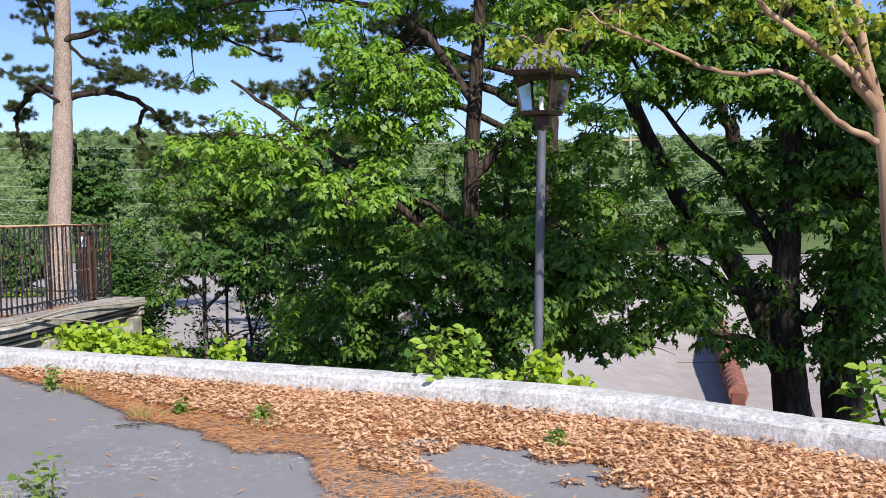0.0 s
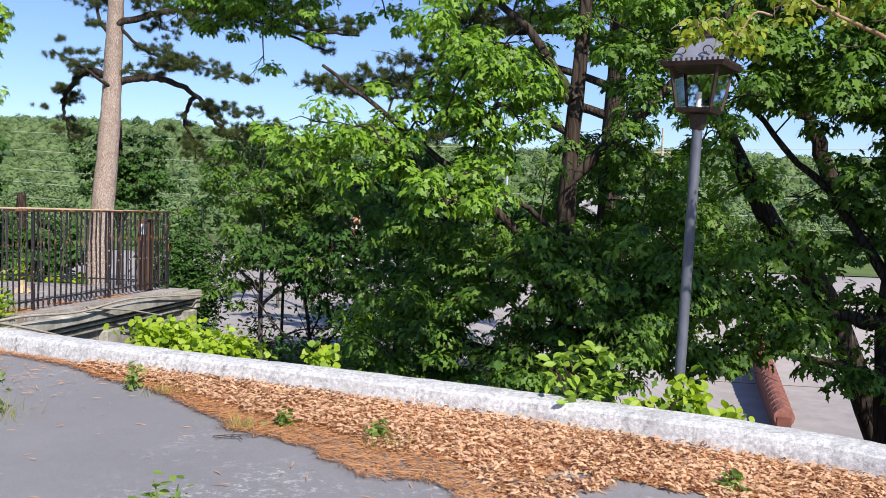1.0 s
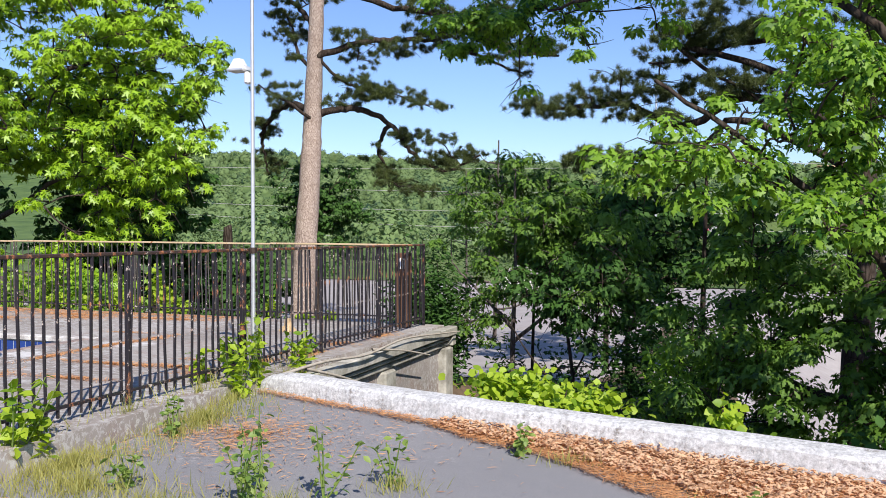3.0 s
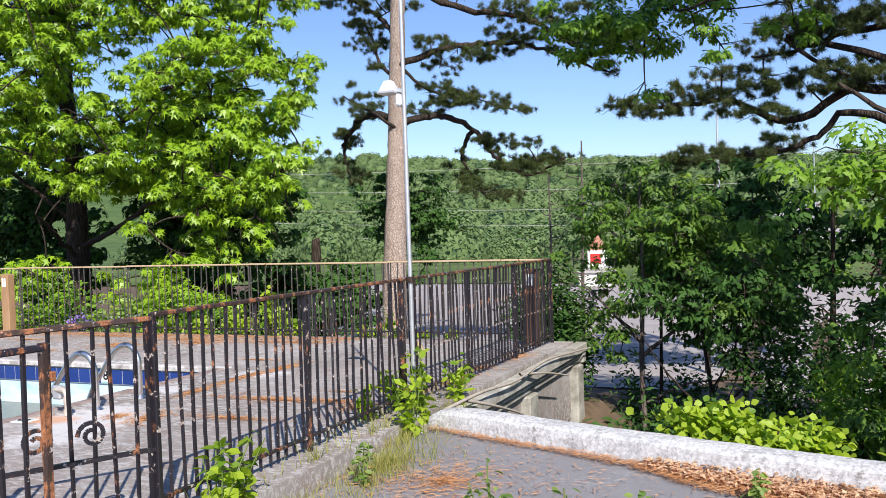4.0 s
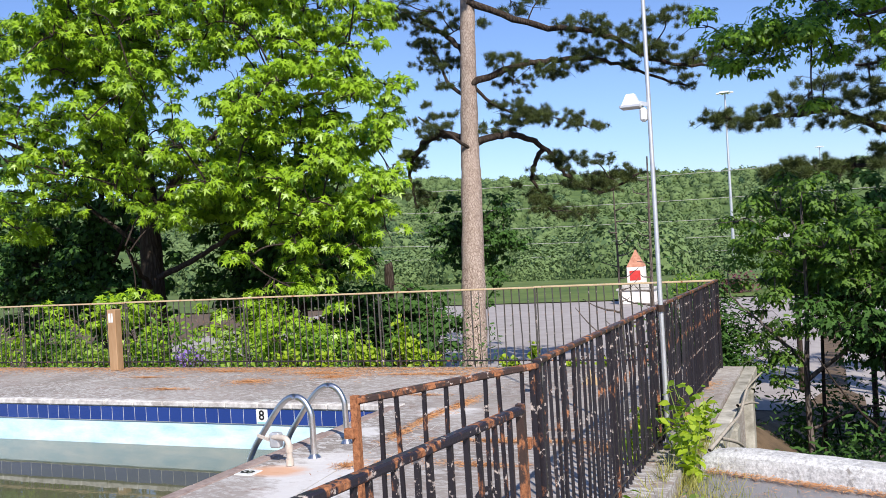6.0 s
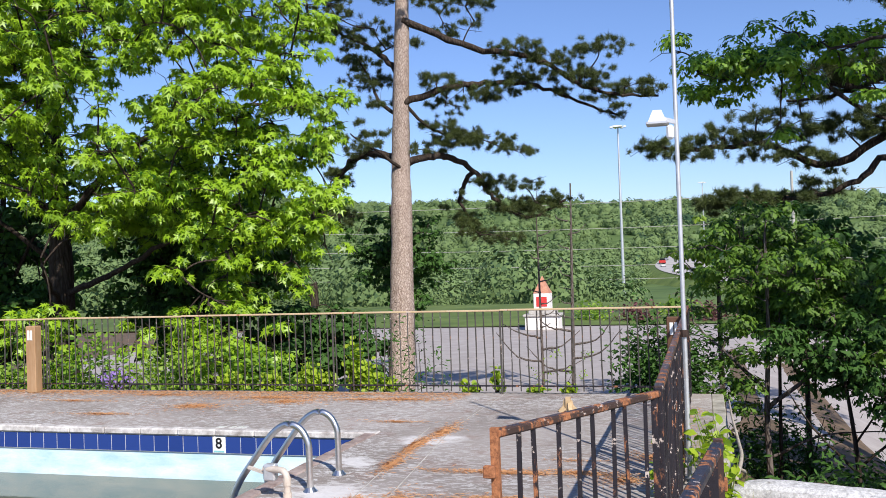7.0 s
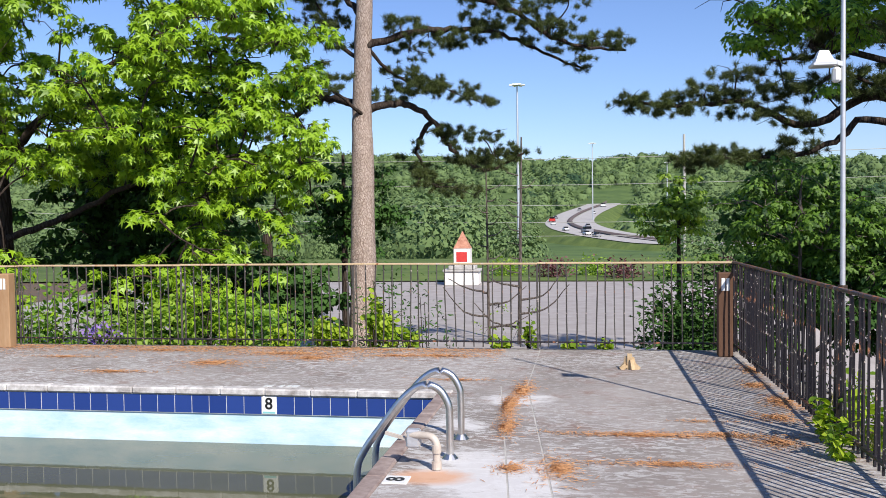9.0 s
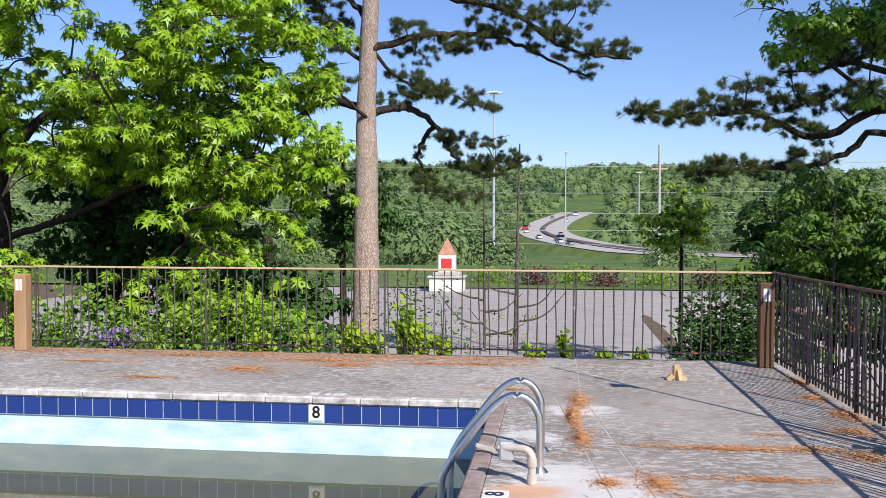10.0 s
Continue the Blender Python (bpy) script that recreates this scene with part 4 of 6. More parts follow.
tree("sweetgum_tree", (-19.2, 17.2, -1.6), "broad sweetgum with bright star-shaped leaves in layered sprays", [(-19.2, 17.2, -1.8), (-19.3, 17.2, 0.8), (-19.4, 17.3, 3.0), (-19.5, 17.2, 5.6), (-19.3, 17, 8.0)],
     0.32, gum_limbs, gum_pads, STAR, 0.14, 145, GUM_LEAF, OAK_BARK, 23, 0.5, 0.02)

# backing trees, added so the gaps in the sweetgum's crown go dark
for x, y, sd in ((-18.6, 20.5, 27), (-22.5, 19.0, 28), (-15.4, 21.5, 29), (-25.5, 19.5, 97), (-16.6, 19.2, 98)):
    tree("broadleaf_tree", (x, y, -2.2), "dense tree added behind the sweetgum, leaves darkened for shade", [(x, y, -2.4), (x, y, 1.0), (x + 0.1, y, 4.2 if sd != 29 else 0.6)], 0.16, [([(x, y, 1), (x + 0.9, y - 0.2, 2.2), (x + 1.6, y - 0.4, 3)], 0.06)] if sd != 29 else [],
         cloud((x, y, 1.7 if sd != 29 else -0.5), (2.2, 1.2, 3.2 if sd != 29 else 1.1), 90, sd, (0.45, 0.7), 0.25, 0.2), OVAL, 0.16, 130, DARK_SHADED_LEAF, OAK_BARK, sd + 400, 0.4, 0.014)

# oaks and dark broadleaf trees on the slope
oak_limbs = [([(-0.8, 9.4, 0.2), (-1.4, 9.0, 1.1), (-2.2, 8.6, 1.8), (-3.0, 8.6, 2.4)], 0.05), ([(-0.8, 9.4, 0.8), (-1.2, 8.7, 1.2), (-2.0, 8.3, 1.4)], 0.035), ([(-0.8, 9.4, -0.4), (-1.8, 9.6, -0.2), (-2.8, 10, 0.1)], 0.05),
    ([(-0.8, 9.5, 1.4), (0.2, 9.4, 2.4), (0.8, 9.2, 3.2)], 0.06), ([(-0.75, 9.5, 2.2), (-1.6, 9.8, 3.2), (-3.4, 10.8, 3.7), (-4.6, 11.8, 3.8)], 0.05)]
oak_pads = cloud((-1.7, 8.6, 2.15), (0.72, 0.5, 0.6), 28, 31, (0.2, 0.32), 0.11, 0.4) + cloud((-2.55, 8.35, 1.6), (0.75, 0.4, 0.35), 18, 32, (0.18, 0.3), 0.1, 0.4) + cloud((-1.6, 8.2, 1.25), (0.45, 0.4, 0.2), 9, 30, (0.18, 0.26), 0.1, 0.3) + cloud((-0.7, 9.6, 2.9), (1.6, 1.0, 0.9), 22, 33, (0.25, 0.4), 0.14)
# the oak's shaded lower body, split off to take a darker leaf tone
under_pads = cloud((-1.7, 9.9, -0.35), (1.3, 0.8, 0.75), 34, 32, (0.22, 0.36), 0.13) + cloud((-0.6, 9.2, -0.3), (1.2, 0.5, 0.9), 22, 38, (0.2, 0.34), 0.13, 0.2)
under_pads += cloud((-0.2, 10.2, 0.8), (1.3, 0.8, 1.5), 50, 36, (0.25, 0.4), 0.16, 0.3)
under_pads += cloud((-1.92, 9.80, 0.49), (1.1, 0.7, 1.2), 40, 29, (0.22, 0.36), 0.14, 0.2)
under_pads += cloud((-0.75, 8.9, 0.35), (0.95, 0.45, 1.5), 38, 26, (0.2, 0.34), 0.2, 0.1) + cloud((0.4, 9.4, 0.35), (0.45, 0.45, 1.1), 22, 27, (0.2, 0.32), 0.18, 0.1)
under_pads += cloud((-0.3, 9.3, 2.2), (1.3, 0.6, 0.9), 20, 28, (0.22, 0.36), 0.18, 0.2)
tree("broadleaf_tree", (-0.5, 10.0, -1.95), "shaded lower body of the young oak, leaves toned darker for shade", [(-0.5, 10, -2.1), (-0.55, 10, -0.6), (-0.5, 10.05, 0.8), (-0.4, 10.1, 1.9)], 0.07,
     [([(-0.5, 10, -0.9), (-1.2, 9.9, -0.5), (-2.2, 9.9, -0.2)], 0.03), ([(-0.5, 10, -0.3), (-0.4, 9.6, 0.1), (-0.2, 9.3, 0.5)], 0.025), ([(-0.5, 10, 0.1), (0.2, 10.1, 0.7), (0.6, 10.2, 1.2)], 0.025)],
     under_pads, OAK, 0.085, 700, MID_LEAF, OAK_BARK, 30, 0.4, 0.009, clump=2.3)
# upper crown out of view, added to shade the boughs and trees below
oak_pads += cloud((-0.3, 9.2, 5.3), (2.4, 1.7, 1.0), 50, 37, (0.35, 0.55), 0.2, 0.2)
oak_pads += cloud((-3.2, 10.3, 6.2), (2.1, 1.5, 0.5), 92, 39, (0.4, 0.6), 0.2, 0.2)
oak_pads += cloud((-5.0, 12.4, 3.75), (1.9, 0.8, 0.5), 30, 34, (0.22, 0.38), 0.16, 0.3) + [(*(-5.10, 12.40, 3.01), .25, .25), (*(-6.09, 12.50, 3.48), .3, .2), (*(-4.10, 12.00, 3.31), .3, .16)]
tree("oak_tree", (-0.8, 9.5, -1.9), "young oak with lobed green leaves, dark within", [(-0.85, 9.5, -2.1), (-0.8, 9.5, -0.4), (-0.8, 9.5, 1.2), (-0.7, 9.6, 2.8), (-0.6, 9.6, 4.2)],
     0.13, oak_limbs, oak_pads, OAK, 0.088, 620, OAK_LEAF, OAK_BARK, 35, 0.42, 0.012, clump=2.2)

dark_pads = cloud((-5.25, 12.95, 1.15), (1.0, 0.8, 0.95), 54, 41, (0.25, 0.4), 0.16, 0.3) + cloud((-5.7, 12.95, 0.1), (0.4, 0.6, 0.5), 10, 42, (0.2, 0.32), 0.14) + cloud((-4.0, 12.6, 0.75), (0.8, 0.8, 0.7), 16, 46, (0.2, 0.35), 0.14)
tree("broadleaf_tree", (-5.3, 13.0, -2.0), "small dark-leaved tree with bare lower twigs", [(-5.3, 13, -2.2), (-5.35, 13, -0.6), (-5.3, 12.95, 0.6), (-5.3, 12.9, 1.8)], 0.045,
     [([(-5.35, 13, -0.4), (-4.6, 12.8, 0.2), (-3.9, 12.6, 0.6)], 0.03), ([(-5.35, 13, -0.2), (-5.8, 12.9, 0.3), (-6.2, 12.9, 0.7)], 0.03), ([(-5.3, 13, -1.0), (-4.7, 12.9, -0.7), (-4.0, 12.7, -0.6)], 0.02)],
     dark_pads, OAK, 0.082, 600, MID_LEAF, DEAD_BARK, 43, 0.35, 0.01, clump=2.3)

big_limbs = [([(2.56, 10.80, 0.02), (2.19, 11.00, 0.03), (1.64, 11.40, 0.43)], 0.1), ([(2.47, 10.80, -0.54), (1.98, 10.80, -0.44), (1.41, 10.80, -0.29), (1.04, 11.00, 0.17)], 0.06),
    ([(2.59, 10.80, -0.21), (2.94, 11.00, -0.23), (3.30, 11.20, 0.27)], 0.1), ([(2.62, 10.80, 0.31), (2.15, 11.50, 1.27), (1.40, 12.00, 2.23), (0.85, 12.00, 3.24)], 0.06)]
big_pads = cloud((3.2, 11.0, 1.7), (2.0, 1.2, 1.6), 90, 51, (0.3, 0.5), 0.16, 0.3) + cloud((1.8, 11.4, 3.0), (2.4, 1.2, 1.2), 70, 52, (0.3, 0.5), 0.16, 0.3) + cloud((0.6, 10.6, 0.2), (1.0, 0.8, 1.0), 40, 53, (0.22, 0.4), 0.14)
# unseen high crown, added so the trunks below fall into shade
big_pads += cloud((2.6, 10.6, 5.4), (2.8, 1.8, 1.1), 50, 56, (0.4, 0.6), 0.2, 0.2)
big_pads += cloud((1.56, 11.00, 0.30), (0.9, 0.6, 0.55), 18, 57, (0.22, 0.36), 0.14, 0.3) + cloud((3.31, 10.40, 0.21), (0.45, 0.6, 1.3), 30, 50, (0.22, 0.36), 0.16, 0.2)
big_pads += cloud((2.4, 10.9, -0.3), (1.3, 0.8, 0.5), 16, 54, (0.2, 0.35), 0.14)
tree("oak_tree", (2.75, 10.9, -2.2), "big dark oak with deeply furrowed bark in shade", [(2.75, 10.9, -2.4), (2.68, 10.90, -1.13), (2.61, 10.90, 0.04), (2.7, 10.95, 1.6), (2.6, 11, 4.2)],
     0.24, big_limbs, big_pads, OAK, 0.12, 330, MID_LEAF, OAK_BARK, 55, 0.45, 0.012, clump=2.3)
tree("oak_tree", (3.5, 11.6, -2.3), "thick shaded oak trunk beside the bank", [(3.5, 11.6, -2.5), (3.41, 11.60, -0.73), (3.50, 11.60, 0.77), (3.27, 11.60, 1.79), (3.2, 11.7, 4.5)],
     0.28, [([(3.47, 11.60, 0.64), (3.69, 11.50, 1.44), (4.02, 11.40, 2.08)], 0.1)], cloud((3.8, 11.6, 3.4), (2.2, 1.4, 1.4), 44, 58, (0.3, 0.5), 0.16, 0.3), OAK, 0.12, 330, MID_LEAF, OAK_BARK, 59, 0.45, 0.012, clump=2.3)
# its high western pads are unseen, added to shade trees past the deck corner
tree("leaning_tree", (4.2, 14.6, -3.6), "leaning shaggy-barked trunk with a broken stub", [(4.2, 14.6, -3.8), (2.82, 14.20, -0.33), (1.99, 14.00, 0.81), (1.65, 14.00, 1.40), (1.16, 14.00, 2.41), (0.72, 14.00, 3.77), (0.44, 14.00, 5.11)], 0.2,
     [([(1.94, 14.00, 0.75), (1.48, 14.00, 0.56), (1.07, 14.00, 0.81), (0.49, 14.00, 1.33)], 0.1), ([(2.96, 15.00, 1.55), (2.62, 15.00, 2.31), (2.19, 15.00, 2.99), (1.84, 15.00, 3.72)], 0.14)],
     cloud((1.6, 14.2, 4.2), (2.8, 1.6, 1.6), 50, 61, (0.35, 0.55), 0.18, 0.3) + cloud((-1.3, 12.8, 6.4), (2.0, 1.5, 0.5), 46, 64, (0.35, 0.55), 0.18, 0.3) + cloud((1.0, 14, 1.2), (1.2, 0.8, 0.8), 16, 62, (0.25, 0.4), 0.14), OAK, 0.14, 260, OAK_LEAF, OAK_BARK, 63, 0.45, 0.012, clump=2.3)

# an unseen tree added past the parapet's bend, so its crown shades the oaks
tree("oak_tree", (7.2, 5.4, -1.2), "unseen full-crowned oak added beside the forecourt for shade", [(7.2, 5.4, -1.4), (7.1, 5.4, 1.2), (7.0, 5.4, 3.4), (6.8, 5.4, 6.0)], 0.2,
     [([(7.1, 5.4, 2.4), (6.0, 5.6, 3.6), (5.0, 5.8, 4.4)], 0.08), ([(7.1, 5.4, 2.8), (7.8, 4.4, 4.0), (8.2, 3.6, 5.0)], 0.08), ([(7.05, 5.4, 2.9), (5.2, 5.3, 4.2), (2.6, 5.2, 4.7)], 0.08)],
     cloud((6.6, 5.4, 5.2), (2.4, 2.2, 1.9), 110, 65, (0.4, 0.6), 0.2, 0.3) + cloud((3.0, 5.0, 5.0), (1.7, 1.4, 0.9), 44, 67, (0.35, 0.5), 0.2, 0.1), SPRAY, 0.15, 90, OAK_LEAF, OAK_BARK, 66, 0.5, 0.014)

# a tan-barked shrub tree leaning over the parapet
myr = [([(1.93, 5.40, 1.62), (1.74, 5.30, 1.83), (1.49, 5.20, 2.00), (1.25, 5.10, 2.19), (1.07, 5.00, 2.35)], 0.03), ([(1.94, 5.40, 1.45), (1.68, 5.30, 1.58), (1.42, 5.20, 1.81), (1.08, 5.10, 1.82), (0.74, 5.00, 1.96), (0.46, 4.90, 2.07)], 0.02),
    ([(1.93, 5.40, 1.69), (1.74, 5.40, 2.05), (1.65, 5.40, 2.29)], 0.028)]
myr_pads = [(*(0.16, 5.10, 1.97), .2, .05), (*(-0.02, 5.10, 2.02), .16, .05), (*(0.31, 5.10, 2.07), .2, .06), (*(0.57, 5.00, 2.12), .25, .08), (*(0.99, 5.00, 2.16), .25, .08), (*(1.41, 5.10, 2.13), .3, .1), (*(1.76, 5.20, 2.01), .3, .1), (*(0.80, 5.00, 2.28), .3, .1), (*(1.18, 5.00, 2.31), .35, .1)]
tree("crape_myrtle", (2.6, 5.4, -0.6), "smooth tan-barked shrub tree with small leaves over the parapet", [(2.6, 5.4, -0.7), (2.06, 5.40, 0.54), (1.96, 5.40, 1.32), (1.92, 5.40, 1.66), (1.82, 5.40, 2.16), (1.7, 5.3, 3.4)], 0.05, myr, myr_pads, OVAL, 0.042, 900, MYRTLE_LEAF, MYRTLE_BARK, 71, 0.6, 0.006)

# saplings and small trees out in the car park's edge
sap_base = bank_z(-11, 28) + 0.03
for px0, top, r, lab, seed in ((858, (-10.87, 28.00, 2.94), 0.05, "thin dead sapling with short bare twigs", 83), (912, (-9.80, 28.00, 3.85), 0.065, "thin dark dead sapling with upswept bare twigs", 84)):
    x0 = (-10.83, 28.00, -2.18)[0] + (px0 - 858) * 0.0169
    rs = random.Random(seed)
    limbs = []
    for k in range(13):
        z = sap_base + 0.5 + k * (top[2] - sap_base - 0.8) / 13
        u = (z - sap_base) / (top[2] - sap_base)
        reach = (1.5 if u < 0.3 else 0.5) * rs.uniform(0.5, 1.1) * rs.choice((-1, 1))
        limbs.append(([(x0, 28, z), (x0 + reach * 0.55, 28 + rs.uniform(-0.3, 0.3), z + abs(reach) * 0.12), (x0 + reach, 28 + rs.uniform(-0.5, 0.5), z + abs(reach) * rs.uniform(0.3, 0.7))], 0.024 if u > 0.3 else 0.036))
    tree("sapling", (x0, 28.0, sap_base), lab, [(x0, 28, sap_base), (x0 * 0.5 + top[0] * 0.5, 28, (sap_base + top[2]) / 2), top], r, limbs, [(x0, 28, sap_base + 0.5, .5, .3), (x0 + 0.3, 28, sap_base + 1.1, .35, .25)], OVAL, 0.08, 60, SHRUB_LEAF, DEAD_BARK, seed)
# trees past the deck corner; the shade on most is in their leaf colour
tree("broadleaf_tree", (-3.0, 15.8, -3.4), "dense broadleaf tree on the slope, leaves darkened for shade", [(-3, 15.8, -3.6), (-3, 15.8, -1), (-2.95, 15.8, 2.0)], 0.07, [([(-3, 15.8, -1.2), (-3.8, 15.6, -0.4), (-4.4, 15.4, 0.2)], 0.04)],
     cloud((-2.8, 15.8, 0.8), (1.6, 1.2, 1.4), 34, 44, (0.28, 0.45), 0.16, 0.3), OVAL, 0.12, 300, DARK_SHADED_LEAF, OAK_BARK, 45, 0.4, 0.012)
tree("broadleaf_tree", (-4.4, 17.6, -3.2), "spreading green tree past the deck corner, leaves darkened for shade", [(-4.4, 17.6, -3.4), (-4.4, 17.6, -0.6), (-4.4, 17.6, 1.6)], 0.06, [([(-4.4, 17.6, -0.8), (-5.0, 17.5, 0.2), (-5.4, 17.4, 0.7)], 0.03)],
     cloud((-4.15, 17.6, 0.9), (1.45, 1.0, 1.5), 84, 47, (0.28, 0.45), 0.2, 0.2), OVAL, 0.12, 260, DARK_SHADED_LEAF, OAK_BARK, 48, 0.4, 0.012)
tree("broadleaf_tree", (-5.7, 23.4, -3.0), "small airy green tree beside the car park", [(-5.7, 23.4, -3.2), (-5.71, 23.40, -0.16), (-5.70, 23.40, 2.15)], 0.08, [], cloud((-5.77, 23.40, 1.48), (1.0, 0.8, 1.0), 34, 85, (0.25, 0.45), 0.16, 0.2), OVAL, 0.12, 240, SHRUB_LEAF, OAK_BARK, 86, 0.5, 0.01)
tree("evergreen_tree", (-14.8, 24.0, -2.4), "dark dense evergreen behind the pine", [(-14.3, 24.4, -2.6), (-14.3, 24.4, 0.4), (-14.3, 24.4, 3.2)], 0.12, [], cloud((-14.1, 24.40, 1.6), (1.35, 1.0, 1.9), 64, 87, (0.3, 0.5), 0.25, 0.2), OVAL, 0.11, 260, DARK_SHADED_LEAF, OAK_BARK, 88, 0.3, 0.012)
tree("broadleaf_tree", (-5.2, 13.4, -2.2), "leafy tree beyond the deck corner, leaves darkened for shade", [(-5.2, 13.4, -2.4), (-5.15, 13.4, 0), (-5.1, 13.4, 1.4)], 0.03, [], cloud((-4.7, 13.8, 1.0), (1.2, 0.7, 0.9), 28, 89, (0.22, 0.36), 0.14, 0.3), OVAL, 0.12, 240, DARK_SHADED_LEAF, OAK_BARK, 90, 0.4, 0.01)
tree("broadleaf_tree", (-4.35, 12.5, -2.2), "broadleaf tree close below the deck corner, leaves darkened for shade", [(-4.35, 12.5, -2.4), (-4.4, 12.5, -0.9), (-4.6, 12.4, 0.7)], 0.04, [([(-4.38, 12.5, -1.1), (-4.9, 12.3, -0.5), (-5.2, 12.2, 0.0)], 0.018), ([(-4.38, 12.5, -1.0), (-3.9, 12.4, -0.5), (-3.6, 12.3, 0.1)], 0.018), ([(-4.4, 12.5, -0.7), (-4.1, 12.3, -0.1), (-4.0, 12.2, 0.7)], 0.014)],
     cloud((-4.4, 12.5, 0.35), (1.0, 0.6, 0.95), 60, 91, (0.2, 0.34), 0.14, 0.3), OAK, 0.11, 240, DARK_SHADED_LEAF, OAK_BARK, 92, 0.4, 0.009)

# ---- far woods, road, masts ----
ROAD_LINE = smooth_path([(10.22, 640.0, 11.53), (2.01, 560.0, 6.87), (-9.87, 470.0, 2.04), (-14.63, 400.0, -1.49), (-10.99, 345.0, -3.7), (-1.83, 305.0, -5.28), (9.29, 275.0, -6.43), (21.98, 250.0, -6.91), (60.0, 232.0, -7.2)], 7)


def crown_blobs(places, sizes, rng, k, face):
    """Lumpy crowns of distant trees, each a ragged tuft of leafy faces."""
    n = len(places)
    d = rng.normal(size=(n, k, 3))
    d /= np.linalg.norm(d, axis=2)[..., None]
    d[..., 2] = np.abs(d[..., 2]) * 1.25 - 0.25
    c = places[:, None] + d * (sizes[:, None, None] * rng.uniform(0.6, 1.1, (n, k, 1)))
    a = rng.normal(size=(n, k, 3))
    a -= d * (a * d).sum(2)[..., None] * 0.7
    a /= np.linalg.norm(a, axis=2)[..., None] + 1e-9
    b = np.cross(d, a)
    s = sizes[:, None, None] * rng.uniform(face * 0.6, face, (n, k, 1))
    v = np.stack([c + a * s, c + b * s - a * s * 0.4, c - b * s - a * s * 0.4], 2).reshape(-1, 3)
    return v, np.arange(len(v)).reshape(-1, 3)


def dome_crowns(places, sizes, rng):
    """Billowing crowns of far trees, each an uneven dome."""
    bm = bmesh.new()
    bmesh.ops.create_icosphere(bm, subdivisions=1, radius=1.0)
    t = np.array([v.co[:] for v in bm.verts])
    tri = np.array([[v.index for v in f.verts] for f in bm.faces])
    bm.free()
    n, k = len(places), len(t)
    a = rng.normal(size=(n, 3, 3)) * 2.2
    ph = rng.uniform(0, 6.28, (n, 1, 3))
    lump = 1 + 0.13 * np.sin(np.einsum("kj,nij->nki", t, a) + ph).sum(2) + 0.06 * rng.normal(size=(n, k))
    v = t[None] * lump[..., None] * sizes[:, None, None] * np.array((1.0, 1.0, 1.05)) + places[:, None]
    f = (tri[None] + (np.arange(n) * k)[:, None, None]).reshape(-1, 3)
    return v.reshape(-1, 3), f


def wood_places(n, y0, y1, power, rng, grow):
    pts, siz = [], []
    while len(pts) < n:
        y = y0 + (y1 - y0) * rng.random() ** power
        x = rng.uniform(-0.9, 0.66) * y - 4
        s = rng.uniform(0.55, 1.6) * grow(y)
        near_road = np.min(np.hypot(ROAD_LINE[:, 0] - x, ROAD_LINE[:, 1] - y))
        if near_road < 13 + s * 0.7:
            continue
        ahead = (ROAD_LINE[:, 1] > y) & (ROAD_LINE[:, 1] < y + 210)
        if ahead.any() and np.min(np.abs((ROAD_LINE[ahead, 0] + 8.7) / ROAD_LINE[ahead, 1] - (x + 8.7) / y)) < 0.02 and rng.random() < 0.97:
            continue
        if y < 300 and -0.06 < (x + 8.7) / y < 0.085 and rng.random() < (0.96 if y > 120 else 0.8):
            continue
        if 300 <= y < 480 and 0.02 < (x + 8.7) / y < 0.1 and x > np.interp(y, ROAD_LINE[::-1, 1], ROAD_LINE[::-1, 0]) and y < 340:
            continue
        pts.append((x, y, bank_z(x, y) + s * rng.uniform(0.2, 0.55)))
        siz.append(s)
    return np.array(pts), np.array(siz)


rng = np.random.default_rng(91)
p, s = wood_places(4600, 330, 1100, 1.2, rng, lambda y: 3.0 + y / 380)
v, f = join([dome_crowns(p - (0, 0, 0.4), s * 0.8, rng), crown_blobs(p, s, rng, 80, 0.21)])
tagged(hang("far_woods", mesh_from("far_woods", v, f, FOREST)), "dense green woods covering the far valley side", "woods", kind="stuff")
p, s = wood_places(520, 92, 340, 1.1, rng, lambda y: 2.6 + y / 130)
v, f = crown_blobs(p, s, rng, 560, 0.09)
tagged(hang("valley_woods", mesh_from("valley_woods", v, f, FOREST)), "leafy green trees on the valley floor", "woods", kind="stuff")


def ribbon(name, line, width, mat, lift, drop=0.0):
    t = np.gradient(line, axis=0)
    side = np.stack([-t[:, 1], t[:, 0], np.zeros(len(t))], 1)
    side /= np.linalg.norm(side, axis=1)[:, None]
    up = np.array((0, 0, lift))
    cols = [line - side * width / 2 + up, line + side * width / 2 + up]
    if drop:
        cols = [cols[0] - side * drop * 1.5 - (0, 0, drop)] + cols + [cols[1] + side * drop * 1.5 - (0, 0, drop)]
    k = len(cols)
    v = np.stack(cols, 1).reshape(-1, 3)
    f = np.array([(i * k + j, i * k + j + 1, (i + 1) * k + j + 1, (i + 1) * k + j) for i in range(len(line) - 1) for j in range(k - 1)])
    return hang(name, mesh_from(name, v, f, mat, True))


tagged(ribbon("embankment", ROAD_LINE, 26, MEADOW, -0.25, 9), "grassy highway embankment", "embankment", kind="structure")
tagged(ribbon("highway", ROAD_LINE, 21, ROAD, 0.0), "pale curving highway across the valley", "road", kind="structure")
tagged(ribbon("median_barrier", ROAD_LINE, 0.7, simple("brown barrier", (0.1, 0.075, 0.065), (0.16, 0.12, 0.1), 1), 0.9, 0.5), "brown barrier between the carriageways", "barrier", kind="structure")


